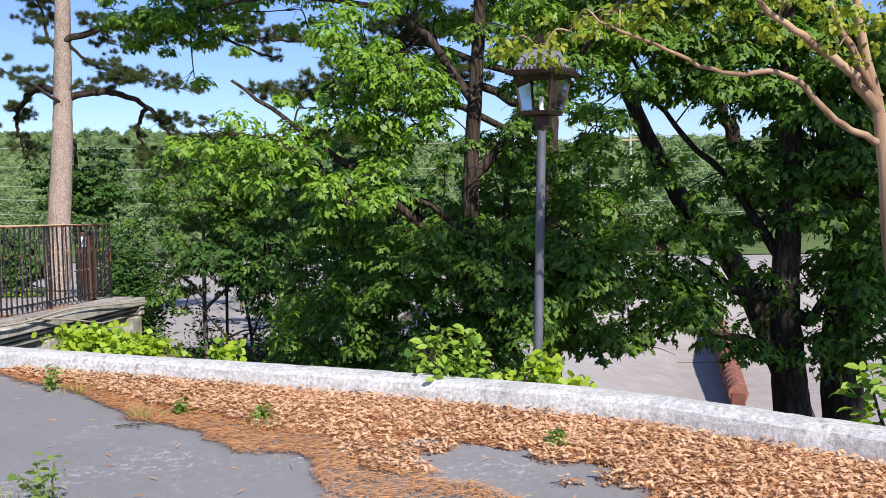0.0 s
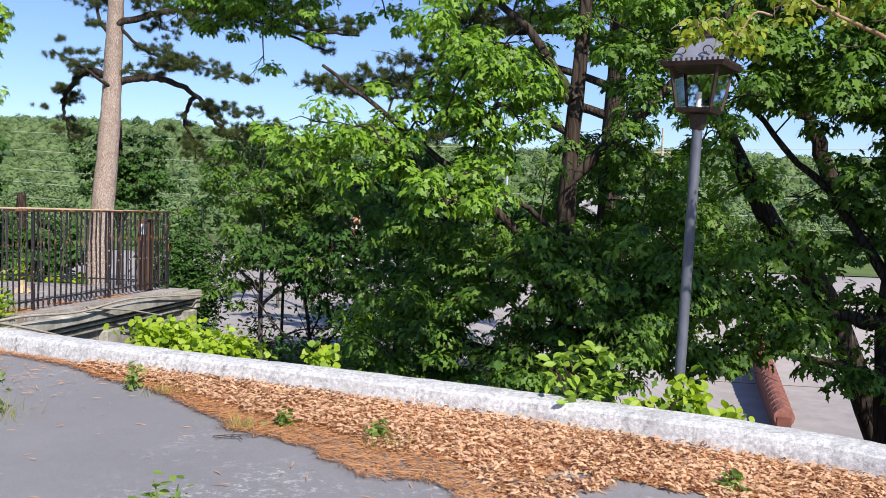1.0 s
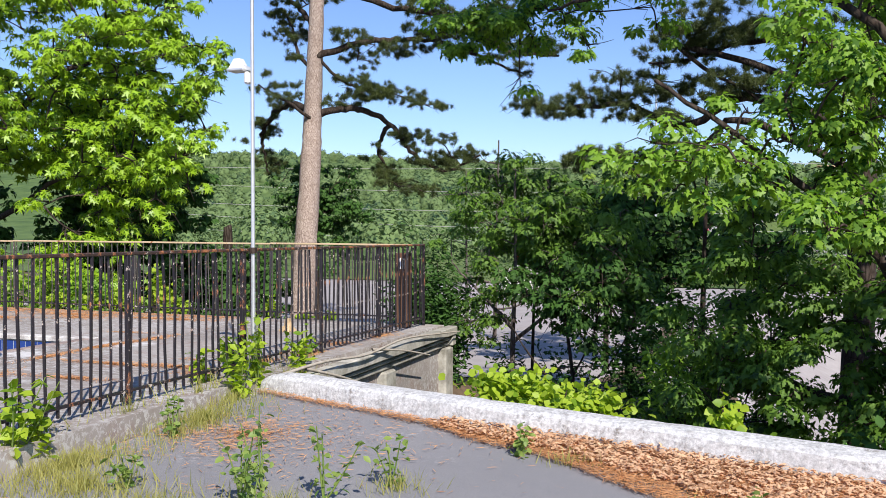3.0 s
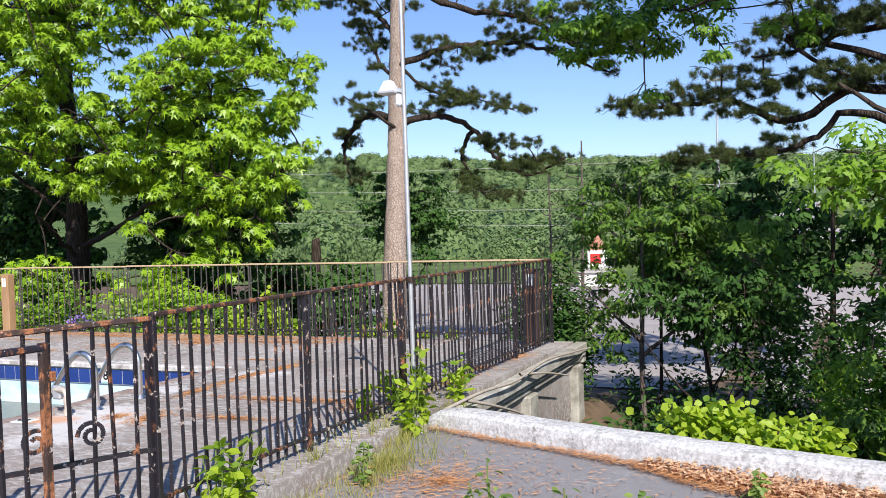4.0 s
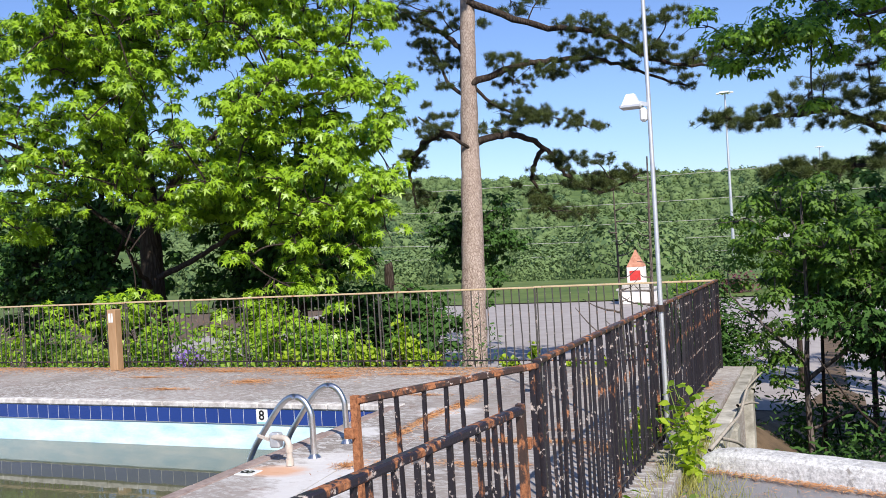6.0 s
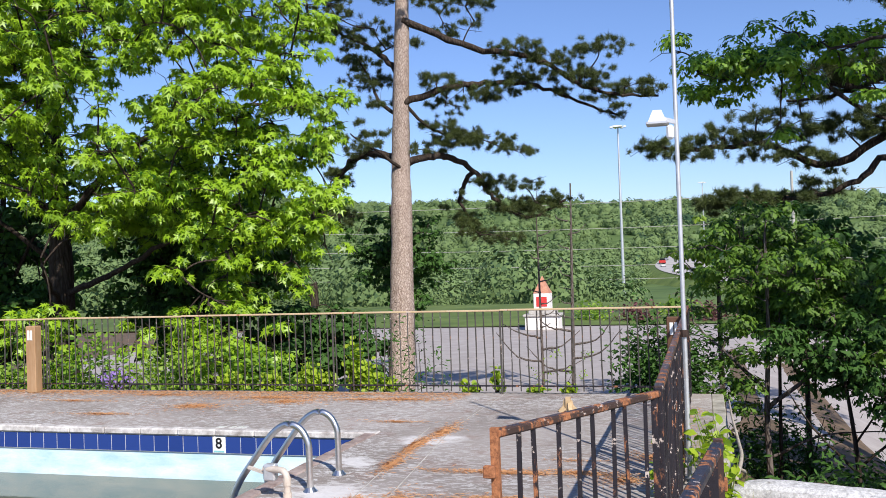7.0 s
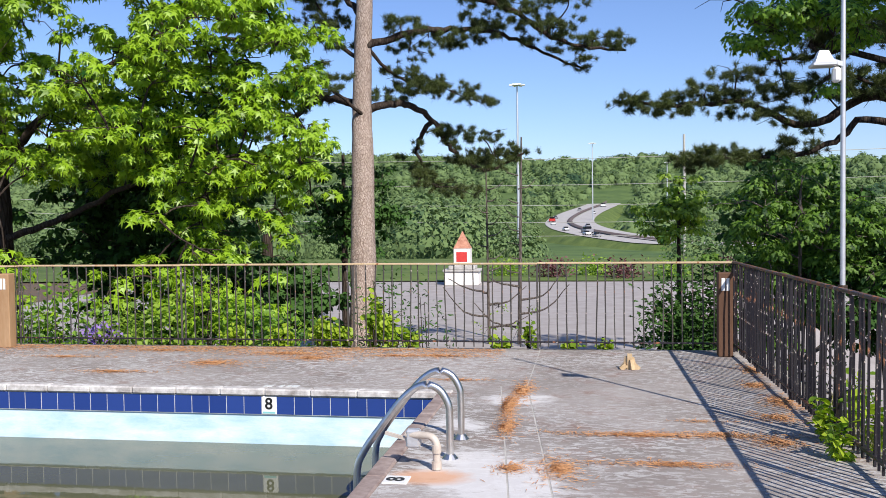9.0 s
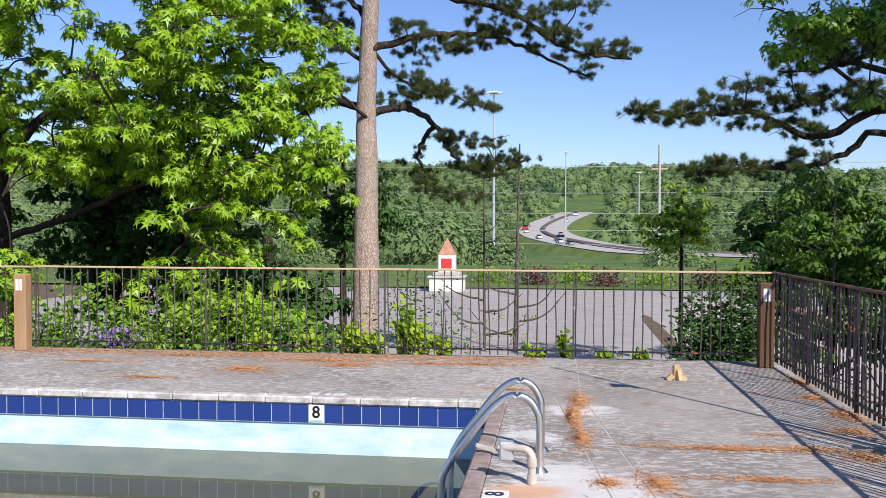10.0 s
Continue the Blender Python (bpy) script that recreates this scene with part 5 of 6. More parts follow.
def car_at(p, heading, mat, label, scale=1.0):
    c = thing("car", p, label, "car", "cars on the highway")
    c.rotation_euler = (0, 0, heading)
    bm = box(bmesh.new(), (-2.1 * scale, -0.9 * scale, 0.3), (2.1 * scale, 0.9 * scale, 0.95 * scale), 0.15)
    part("body", bm, mat, c)
    part("cabin", box(bmesh.new(), (-1.2 * scale, -0.75 * scale, 0.95 * scale), (1.0 * scale, 0.75 * scale, 1.5 * scale), 0.2), DARK_GLASS, c)
    for sx in (-1.3, 1.3):
        for sy in (-0.85, 0.85):
            bm = bmesh.new()
            beam(bm, (sx * scale, (sy - 0.1) * scale, 0.33), (sx * scale, (sy + 0.1) * scale, 0.33), 0.66, sides=12)
            part("wheel", bm, BLACK, c)
    return c


r2 = random.Random(7)
paints = [(CAR_WHITE, "white car on the far highway"), (CAR_PAINT, "grey car on the far highway"), (CAR_RED, "red car on the far highway")]
for i, k in enumerate((9, 12, 15, 19, 22, 25, 28, 31, 34, 36, 38)):
    q, d = ROAD_LINE[k], ROAD_LINE[k + 1] - ROAD_LINE[k]
    side = np.array((-d[1], d[0], 0)) / np.hypot(d[0], d[1])
    m, lab = paints[(0, 1, 0, 1, 2, 0, 1, 0, 1, 0, 1)[i]]
    car_at(tuple(q + side * r2.choice((-7.6, -4.2, 4.0, 7.4)) + (0, 0, 0.02)), math.atan2(d[1], d[0]), m, lab, 0.95 if i % 4 else 1.5)

def mast(p, top, r, label):
    m = thing("light_mast", p, label, "light mast")
    h = top - p[2]
    v, f = tube([(0, 0, 0), (0, 0, h * 0.5), (0, 0, h)], r, r * 0.45, 10)
    part_me = mesh_from("pole", v, f, GALV, True)
    hang("pole", part_me, m)
    bm = bmesh.new()
    bmesh.ops.create_cone(bm, cap_ends=True, segments=12, radius1=1.1, radius2=0.7, depth=0.35, matrix=Matrix.Translation((0, 0, h)))
    part("lamp_ring", bm, WHITE_METAL, m)
    for i in range(6):
        a = i * math.pi / 3
        part("lamp_head", box(bmesh.new(), (-0.3, -0.3, -0.2), (0.3, 0.3, 0.15), 0.05, Matrix.Translation((1.4 * math.cos(a), 1.4 * math.sin(a), h - 0.1))), WHITE_METAL, m)
    return m


mast((-22.07, 191.8, -9.2), 29.2, 0.38, "tall grey highway light mast with a lamp ring")
mast((-4.67, 406.0, -4.0), 33.0, 0.4, "tall thin highway light mast far off")
mast((38.0, 520.0, -2.0), 30.0, 0.5, "tall thin highway light mast far off")

pole = thing("utility_pole", ((7.92, 150.00, -8.72)[0], 150.0, -8.9), "weathered grey timber utility pole", "utility pole")
v, f = tube([(0, 0, -0.3), (0, 0, 11), (0, 0, (8.10, 150.00, 14.16)[2] + 8.9)], 0.3, 0.2, 10)
hang("shaft", mesh_from("shaft", v, f, CONCRETE, True), pole)
part("crossarm", box(bmesh.new(), (-1.3, -0.1, 19.0), (1.3, 0.1, 19.25), 0.02), WOOD, pole)


def wire(a, b, sag, r, label):
    a, b = np.array(a), np.array(b)
    pts = [a + (b - a) * u - (0, 0, sag * 4 * u * (1 - u)) for u in np.linspace(0, 1, 15)]
    v, f = tube(pts, r, r, 4)
    tagged(hang("power_line", mesh_from("power_line", v, f, CONCRETE)), label, "power line", "power lines")


for (l, r, sag) in (((-110, 150, 12.5), (75, 150, 12.0), 1.6), ((-110, 150, 9.2), (75, 150, 7.9), 2.2), ((-110, 150, 5.6), (75, 150, 4.4), 2.0), ((-110, 150, 3.2), (75, 150, 1.9), 2.4), ((-110, 150, 0.4), (75, 150, -0.6), 2.0)):
    wire(l, r, sag, 0.04, "thin pale overhead power line")

# the little tiled pylon at the car park
PYL = ((-14.78, 51.00, -2.18)[0], 51.0)
pz = bank_z(*PYL) + 0.04
pyl = thing("sign_pylon", (PYL[0], PYL[1], pz), "cream pylon with a red panel and a terracotta spire roof", "pylon")
part("plinth", box(bmesh.new(), (-0.95, -0.7, 0), (0.95, 0.7, 0.75), 0.03), CREAM, pyl)
part("cap", box(bmesh.new(), (-1.05, -0.8, 0.752), (1.05, 0.8, 0.88), 0.03), CONCRETE, pyl)
part("step", box(bmesh.new(), (-0.75, -0.6, 0.882), (0.75, 0.6, 1.08), 0.03), CONCRETE, pyl)
tower = part("tower", box(bmesh.new(), (-0.46, -0.46, 1.082), (0.46, 0.46, 2.05), 0.02), CREAM, pyl)
part("red_panel", box(bmesh.new(), (-0.3, -0.475, 1.3), (0.3, -0.462, 1.85), 0.004), RED_PAINT, tower, "red panel")
bm = bmesh.new()
for r1, r2_, z0, z1 in ((0.66, 0.34, 2.052, 2.5), (0.36, 0.2, 2.5, 2.72), (0.2, 0.03, 2.72, 3.0)):
    bmesh.ops.create_cone(bm, cap_ends=True, segments=4, radius1=r1, radius2=r2_, depth=z1 - z0, matrix=Matrix.Translation((0, 0, (z0 + z1) / 2)) @ Matrix.Rotation(math.pi / 4, 4, "Z"))
part("roof", bm, TERRACOTTA, pyl, "terracotta spire roof")

# a tile-capped wall that runs down across the lower car park
a, b = Vector((5.0, 28.6, -5.15)), Vector((6.3, 43.5, -4.25))
ridge = thing("tile_capped_wall", (a.x, a.y, bank_z(a.x, a.y)), "low wall capped with terracotta ridge tiles", "wall")
d = b - a
ang = math.atan2(d.y, d.x)
L = math.hypot(d.x, d.y)
bm = bmesh.new()
beam(bm, (0, 0, -0.6 + a.z - bank_z(a.x, a.y)), (d.x, d.y, -0.6 + b.z - bank_z(a.x, a.y)), 0.4, 1.5)
part("wall_core", bm, simple("dark red brickwork", (0.12, 0.04, 0.03), (0.2, 0.08, 0.06), 4), ridge, "dark red wall")
n = 26
for i in range(n):
    bm = bmesh.new()
    x0, x1 = L * i / n, L * (i + 1) / n + 0.05
    z = a.z - bank_z(a.x, a.y) + 0.12 + (b.z - a.z) * (i + 0.5) / n
    bmesh.ops.create_cone(bm, cap_ends=True, segments=16, radius1=0.3, radius2=0.285, depth=x1 - x0, matrix=Matrix.Rotation(ang, 4, "Z") @ Matrix.Translation(((x0 + x1) / 2, 0, z)) @ Matrix.Rotation(math.pi / 2, 4, "Y"))
    part("ridge_tile", bm, OLD_TILE, ridge)

# clipped shrubs along the verge
rng = np.random.default_rng(95)
PLUM = leaf_material("plum leaf", (0.07, 0.02, 0.03), (0.16, 0.07, 0.07), (1.2, 0.8, 0.8), 0.3)
for i in range(9):
    x, y = -13 + i * 2.6 + rng.uniform(-0.6, 0.6), 56 + rng.uniform(-1, 2)
    t = thing("verge_shrub", (x, y, bank_z(x, y)), "rounded plum-red shrub on the verge" if i % 2 else "rounded green shrub on the verge", "shrub", "shrubs on the verge")
    v, f = scatter(*OVAL, np.array([(rng.normal(0, 0.6), rng.normal(0, 0.5), abs(rng.normal(0.5, 0.35))) for _ in range(500)]), 0.2, rng, 0.3)
    hang("foliage", mesh_from("foliage", v, f, PLUM if i % 2 else SHRUB_LEAF), t)

# ---- things on the terrace and the deck ----
# the old street lamp behind the parapet
foot, neck = Vector((0.03, 6.2, -0.5)), Vector((0.1, 6.2, 1.69))
lamp = thing("street_lamp", foot, "leaning old lantern on a grey-blue painted post", "street lamp")
up = (neck - foot)
lean = up.to_track_quat("Z", "Y").to_matrix().to_4x4()
H = up.length
v, f = tube([(0, 0, 0), (0, 0, H * 0.5), (0, 0, H)], 0.032, 0.03, 12)
hang("post", mesh_from("post", [lean @ Vector(q) for q in v], f.tolist(), SHADED_POST_PAINT, True), lamp)
top = lean @ Matrix.Translation((0, 0, H)) @ Matrix.Rotation(radians(-24), 4, "Z")


def frustum(w0, w1, z0, z1, m):
    bm = bmesh.new()
    bmesh.ops.create_cone(bm, cap_ends=True, segments=4, radius1=w0 / 2 * math.sqrt(2), radius2=w1 / 2 * math.sqrt(2), depth=z1 - z0,
                          matrix=m @ Matrix.Translation((0, 0, (z0 + z1) / 2)) @ Matrix.Rotation(math.pi / 4, 4, "Z"))
    return bm


part("collar", frustum(0.06, 0.085, -0.05, 0.035, top), LAMP_METAL, lamp)
part("floor_plate", frustum(0.19, 0.215, 0.046, 0.07, top), LAMP_METAL, lamp)
part("eave", frustum(0.35, 0.375, 0.3, 0.325, top), LAMP_METAL, lamp)
part("roof", frustum(0.29, 0.16, 0.327, 0.47, top), simple("tarnished pale roof sheet", (0.28, 0.28, 0.3), (0.42, 0.42, 0.45), 12, 0.4, 0.5), lamp, "tarnished grey metal roof")
part("roof_cap", frustum(0.18, 0.09, 0.472, 0.495, top), LAMP_METAL, lamp)
part("finial", frustum(0.05, 0.07, 0.49, 0.56, top), LAMP_METAL, lamp)
for sx, sy in ((1, 1), (1, -1), (-1, 1), (-1, -1)):
    bm = beam(bmesh.new(), top @ Vector((0.1 * sx, 0.1 * sy, 0.07)), top @ Vector((0.135 * sx, 0.135 * sy, 0.3)), 0.016)
    part("corner_bar", bm, LAMP_METAL, lamp)
for i in range(4):
    m = top @ Matrix.Rotation(i * math.pi / 2, 4, "Z")
    pane = mesh_from("pane", [m @ Vector(q) for q in ((-0.095, -0.1, 0.078), (0.095, -0.1, 0.078), (0.128, -0.134, 0.298), (-0.128, -0.134, 0.298))], [(0, 1, 2, 3)], GLASS)
    hang("pane", pane, lamp, "grimy clear glass pane").visible_shadow = False
    bm = bmesh.new()
    for k in range(11):
        box(bm, (-0.15 + k * 0.03 - 0.006, -0.184, 0.325), (-0.15 + k * 0.03 + 0.006, -0.176, 0.342), 0, m)
    for sx in (-1, 1):
        for q in range(9):
            a0, a1 = q * 0.55, (q + 1) * 0.55
            r0, r1 = 0.036 - q * 0.003, 0.036 - (q + 1) * 0.003
            beam(bm, m @ Vector((sx * (0.07 + r0 * math.cos(a0)), -0.145, 0.385 + r0 * math.sin(a0))), m @ Vector((sx * (0.07 + r1 * math.cos(a1)), -0.145, 0.385 + r1 * math.sin(a1))), 0.006)
    tagged(part("scroll_trim", bm, LAMP_METAL, lamp), kind="stuff")
bm = bmesh.new()
beam(bm, top @ Vector((0, 0, 0.075)), top @ Vector((0, 0, 0.17)), 0.03, sides=10)
part("lamp_holder", bm, WHITE_METAL, lamp)

v, f = tube(smooth_path([lean @ Vector(q) for q in ((0.03, 0, H - 0.16), (0.045, -0.01, H - 0.06), (0.07, -0.015, H - 0.02), (0.1, -0.02, H + 0.01))], 4), 0.009, 0.006, 6)
hang("strap", mesh_from("strap", v, f, simple("bleached strap", (0.3, 0.27, 0.24), (0.5, 0.46, 0.42), 12), True), lamp, "pale bent metal strap")

# the floodlight on its thin pole behind the fence
pole = thing("floodlight_pole", (-6.205, 7.72, -0.1), "thin white-grey pole with a boxy white floodlight", "floodlight")
v, f = tube([(0, 0, 0), (0, 0, 1.8), (0.0, 0, 3.75)], 0.019, 0.015, 10)
hang("pole", mesh_from("pole", v, f, GALV, True), pole)
part("ballast_box", box(bmesh.new(), (-0.07, -0.032, 2.5), (-0.018, 0.032, 2.603), 0.015), WHITE_METAL, pole)
bm = bmesh.new()
bmesh.ops.create_cone(bm, cap_ends=True, segments=4, radius1=0.09, radius2=0.042, depth=0.085, matrix=Matrix.Translation((-0.13, 0, 2.672)) @ Matrix.Rotation(math.pi / 4, 4, "Z"))
head = part("lamp_head", bm, WHITE_METAL, pole, "white boxy lamp head")
part("rim", box(bmesh.new(), (-0.21, -0.07, 2.607), (-0.05, 0.07, 2.63), 0.006), GALV, head)
part("arm", beam(bmesh.new(), (-0.12, 0, 2.66), (0, 0, 2.62), 0.03), GALV, pole)
part("clamp", beam(bmesh.new(), (0, 0, 1.08), (0, 0, 1.13), 0.065, sides=10), LAMP_METAL, pole)

# bollards by the fence
for (x, y, h, mat, lab) in ((-15.3, 11.72, 0.95, BOLLARD, "brown timber bollard with a white patch near its top"), (-6.4, 11.6, 0.94, BOLLARD_SHADED, "brown timber bollard darkened for shade, with a white sticker")):
    b = thing("bollard", (x, y, deck_z(x, y)), lab, "bollard", "bollards")
    shaft = part("shaft", box(bmesh.new(), (-0.08, -0.07, 0), (0.08, 0.07, h), 0.01), mat, b)
    part("sticker", box(bmesh.new(), (-0.045, -0.075, h - 0.2), (-0.005, -0.0712, h - 0.06), 0.001), TILE_WHITE, shaft, "white reflector")
    part("sticker", box(bmesh.new(), (0.008, -0.075, h - 0.2), (0.04, -0.0712, h - 0.06), 0.001), TILE_WHITE, shaft, "white reflector")

# a short splintered post stump
st = thing("timber_stump", (-7.49, 10.6, deck_z(-7.49, 10.6)), "small pale splintered timber stump on the deck", "stump")
bm = bmesh.new()
for k, (x, y, h, w) in enumerate(((0, 0, 0.16, 0.05), (0.04, 0.01, 0.12, 0.04), (-0.04, 0.02, 0.13, 0.04), (0.02, -0.04, 0.1, 0.04), (0.07, 0, 0.05, 0.05), (-0.07, -0.01, 0.05, 0.05))):
    beam(bm, (x * 1.3, y * 1.3, 0), (x * 0.55, y * 0.55, h), w)
part("splinters", bm, WOOD, st)

# the pool ladder
lad = thing("pool_ladder", (-8.8, 7.2, deck_z(0, 7.2)), "polished stainless steel pool ladder", "pool ladder")
for y in (-0.26, 0.26):
    pts = [(0, y, 0), (0, y, 0.26), (-0.01, y, 0.36), (-0.07, y, 0.45), (-0.17, y, 0.475), (-0.29, y, 0.4), (-0.45, y, 0.2), (-0.57, y, 0.03), (-0.62, y, -0.13), (-0.62, y, -0.6), (-0.62, y, -1.2)]
    v, f = tube(smooth_path(pts, 6), 0.024, 0.024, 14)
    rail = hang("rail", mesh_from("rail", v, f, STEEL, True), lad)
    bm = bmesh.new()
    bmesh.ops.create_cone(bm, cap_ends=True, segments=16, radius1=0.055, radius2=0.03, depth=0.03, matrix=Matrix.Translation((0, y, 0.016)))
    part("flange", bm, STEEL, rail)
for z in (-0.62, -0.92):
    part("tread", box(bmesh.new(), (-0.67, -0.24, z), (-0.58, 0.24, z + 0.03), 0.008), STEEL, lad)

# the fill pipe with its valve
pp = thing("fill_pipe", (-8.84, 6.66, deck_z(0, 6.66)), "short weathered plastic pipe elbow with a valve", "pipe")
v, f = tube(smooth_path([(0, 0, 0), (0, 0, 0.1), (0, 0, 0.16), (-0.03, 0.01, 0.2), (-0.1, 0.03, 0.205), (-0.2, 0.06, 0.2)], 4), 0.023, 0.023, 12)
hang("pipe", mesh_from("pipe", v, f, PVC, True), pp)
for q, r, h in (((0, 0, 0.03), 0.031, 0.05), ((0, 0, 0.13), 0.029, 0.05)):
    bm = bmesh.new()
    bmesh.ops.create_cone(bm, cap_ends=True, segments=14, radius1=r, radius2=r, depth=h, matrix=Matrix.Translation(q))
    part("collar", bm, PVC, pp)
part("valve", box(bmesh.new(), (-0.2, 0.03, 0.12), (-0.11, 0.1, 0.235), 0.012), GALV, pp)
part("valve_handle", beam(bmesh.new(), (-0.19, 0.06, 0.17), (-0.34, 0.09, 0.2), 0.02), PVC, pp)

# depth numbers


def numeral(word, at, size, mat, parent, turn=(0, 0, 0)):
    cu = bpy.data.curves.new("numeral", "FONT")
    cu.body, cu.size, cu.extrude = word, size, 0.0008
    cu.align_x, cu.align_y, cu.offset = "CENTER", "CENTER", 0.003
    cu.materials.append(mat)
    ob = new("numeral", cu)
    ob.parent = parent
    ob.location, ob.rotation_euler = at, [radians(a) for a in turn]
    return ob


EX = -10.84
BAND_Z = deck_z(0, POOL_Y) - 0.15
mk = thing("depth_tile", (EX, POOL_Y, BAND_Z), "white depth tile with a black number 8", "tile", "depth tiles")
face = part("tile", box(bmesh.new(), (-0.072, -0.012, -0.082), (0.072, 0.004, 0.082), 0.004), TILE_WHITE, mk)
numeral("8", (0, -0.0135, 0.012), 0.15, BLACK, face, (90, 0, 0))
part("stripe", box(bmesh.new(), (-0.06, -0.0125, -0.075), (0.06, -0.012, -0.058)), simple("turquoise glaze", (0.2, 0.5, 0.5), (0.25, 0.55, 0.55), 9, 0.3), mk)
dx, dy = (-9.04, 6.41)
mk = thing("depth_tile", (dx, dy, deck_z(dx, dy) + 0.003), "white depth marker with a black number 8 set in the deck", "tile", "depth tiles")
face = part("tile", box(bmesh.new(), (-0.075, -0.075, -0.02), (0.075, 0.075, 0.004), 0.003), TILE_WHITE, mk)
numeral("8", (0, 0, 0.0055), 0.15, BLACK, face, (0, 0, 90))
for k, w in ((-0.06, 0.09), (0.07, 0.04), (0.14, 0.04), (0.2, 0.06)):
    nm = thing("deck_marking", (EX + k, POOL_Y + 0.16, deck_z(0, POOL_Y + 0.16)), "short worn white painted mark on the deck", "marking", "deck markings")
    part("paint", box(bmesh.new(), (-w / 2, -0.05, 0.001), (w / 2, 0.04, 0.0045)), TILE_WHITE, nm)


# ---- straw and dead leaves ----
STRAND = (np.array([(0, -0.018, 0), (0, 0.018, 0), (0.5, 0.06, 0.03), (1, 0.0, 0.0)]), np.array([(0, 1, 2), (0, 2, 3)]))


def straw(name, pts, z, label, seed, size=0.058):
    rng = np.random.default_rng(seed)
    p = np.array([(x, y, z(x, y) + rng.uniform(0.003, 0.014)) for x, y in pts])
    v, f = scatter(*STRAND, p, size, rng, 0.95)
    return tagged(hang(name, mesh_from(name, v, f, STRAW)), label, "pine straw", kind="stuff")


def blob(cx, cy, rx, ry, n, rng):
    a, r = rng.uniform(0, 2 * math.pi, n), np.abs(rng.normal(0, 0.8, n))
    k = 1 + 0.4 * np.sin(a * 3 + cx) * np.cos(a * 2 + cy)
    return np.stack([cx + rx * r * k * np.cos(a), cy + ry * r * k * np.sin(a)], 1)


rng = np.random.default_rng(101)
heap = [blob(x, y, rx, ry, n * 2, rng) for (x, y), rx, ry, n in (
    ((-12.04, 10.63), .35, .22, 700), ((-11.03, 11.07), .35, .22, 600), ((-8.57, 8.65), .05, .5, 700), ((-8.52, 7.87), .06, .3, 300), ((-7.58, 7.69), .5, .05, 500), ((-7.40, 6.93), .35, .06, 300),
    ((-6.41, 9.76), .12, .15, 260), ((-6.50, 8.37), .14, .14, 260), ((-6.65, 7.57), .16, .16, 320), ((-8.10, 6.76), .12, .25, 380), ((-9.15, 9.79), .3, .05, 160), ((-12.87, 9.98), .4, .08, 300), ((-14.02, 10.95), .5, .08, 260), ((-13.07, 11.56), .5, .08, 300), ((-10.11, 11.31), .4, .07, 240), ((-7.11, 8.17), .2, .05, 60), ((-8.40, 6.74), .08, .12, 160), ((-8.5, 9.3), .07, .35, 420), ((-11.4, 11.4), .6, .16, 900), ((-9.6, 11.35), .5, .12, 500), ((-6.35, 9.0), .12, .3, 420), ((-6.3, 10.6), .1, .3, 300), ((-7.0, 7.75), .4, .07, 300))]
heap.append(np.stack([rng.uniform(-21, -8.9, 15000), 11.9 - np.abs(rng.normal(0, 0.42, 15000)) * (0.2 + 0.9 * rng.random(15000))], 1))
straw("pine_straw", np.vstack(heap), deck_z, "rust-brown pine straw drifted on the pool deck", 102)


def litter_width(x):
    return float(np.interp(x, [-6, -5, -4.3, -3.2, -2.4, -1.6, -1.1, -0.75, 0.3, 2.5], [0.08, 0.09, 0.14, 0.42, 0.8, 1.0, 1.2, 1.6, 1.5, 1.7]))


def on_strip(n, x0, x1, inner, outer, rng, hole=True):
    out = []
    while len(out) < n:
        x, u = rng.uniform(x0, x1), rng.uniform(inner, outer)
        w = litter_width(x) * (1 + 0.25 * noise.noise(Vector((x * 2.2, 0, 0))) + 0.1 * noise.noise(Vector((x * 7, 4, 0))))
        y = wall_y(x) - 0.01 - u * w
        if rng.random() > min(1.0, 0.03 + (w / 0.7) ** 1.3):
            continue
        if hole and ((x - 0.02) / 0.6) ** 2 + ((y - 4.62 + 0.5 * (x - 0.02)) / 0.3) ** 2 < 1 + 1.1 * noise.noise(Vector((x * 3.1, y * 5, 1))) + 0.5 * noise.noise(Vector((x * 9, y * 12, 2))):
            continue
        out.append((x, y))
    return out


tz = lambda x, y: terrace_z(x, y) + 0.012
bed_x = np.arange(-3.3, 3.6, 0.06)
bv, bf = [], []
for x in bed_x:
    w = litter_width(x) * (0.92 + 0.25 * noise.noise(Vector((x * 2.2, 0, 0))) + 0.12 * noise.noise(Vector((x * 9, 4, 0))))
    for k in range(13):
        u = k / 12 * 0.6
        bv.append((x, wall_y(x) - u * w, terrace_z(x, wall_y(x) - u * w) + (0.014 if u < 0.3 else 0.008 if u < 0.5 else 0.004)))
for i in range(len(bed_x) - 1):
    for j in range(12):
        a = i * 13 + j
        xm = (bed_x[i] + bed_x[i + 1]) / 2
        ym = bv[a][1]
        if ((xm - 0.02) / 0.75) ** 2 + ((ym - 4.62 + 0.5 * (xm - 0.02)) / 0.4) ** 2 > 1:
            bf.append((a, a + 1, a + 14, a + 13))
bed = hang("litter_bed", mesh_from("litter_bed", bv, bf, simple("matted brown litter", (0.34, 0.18, 0.09), (0.56, 0.35, 0.2), 34, 0.95, 0, 0.9), True))
tagged(bed, "matted brown leaf mould along the parapet foot", "leaf litter", kind="stuff")
straw("pine_straw", on_strip(46000, -5.9, 3.2, 0.3, 1.12, rng), tz, "orange-brown pine straw along the litter's edge", 103)
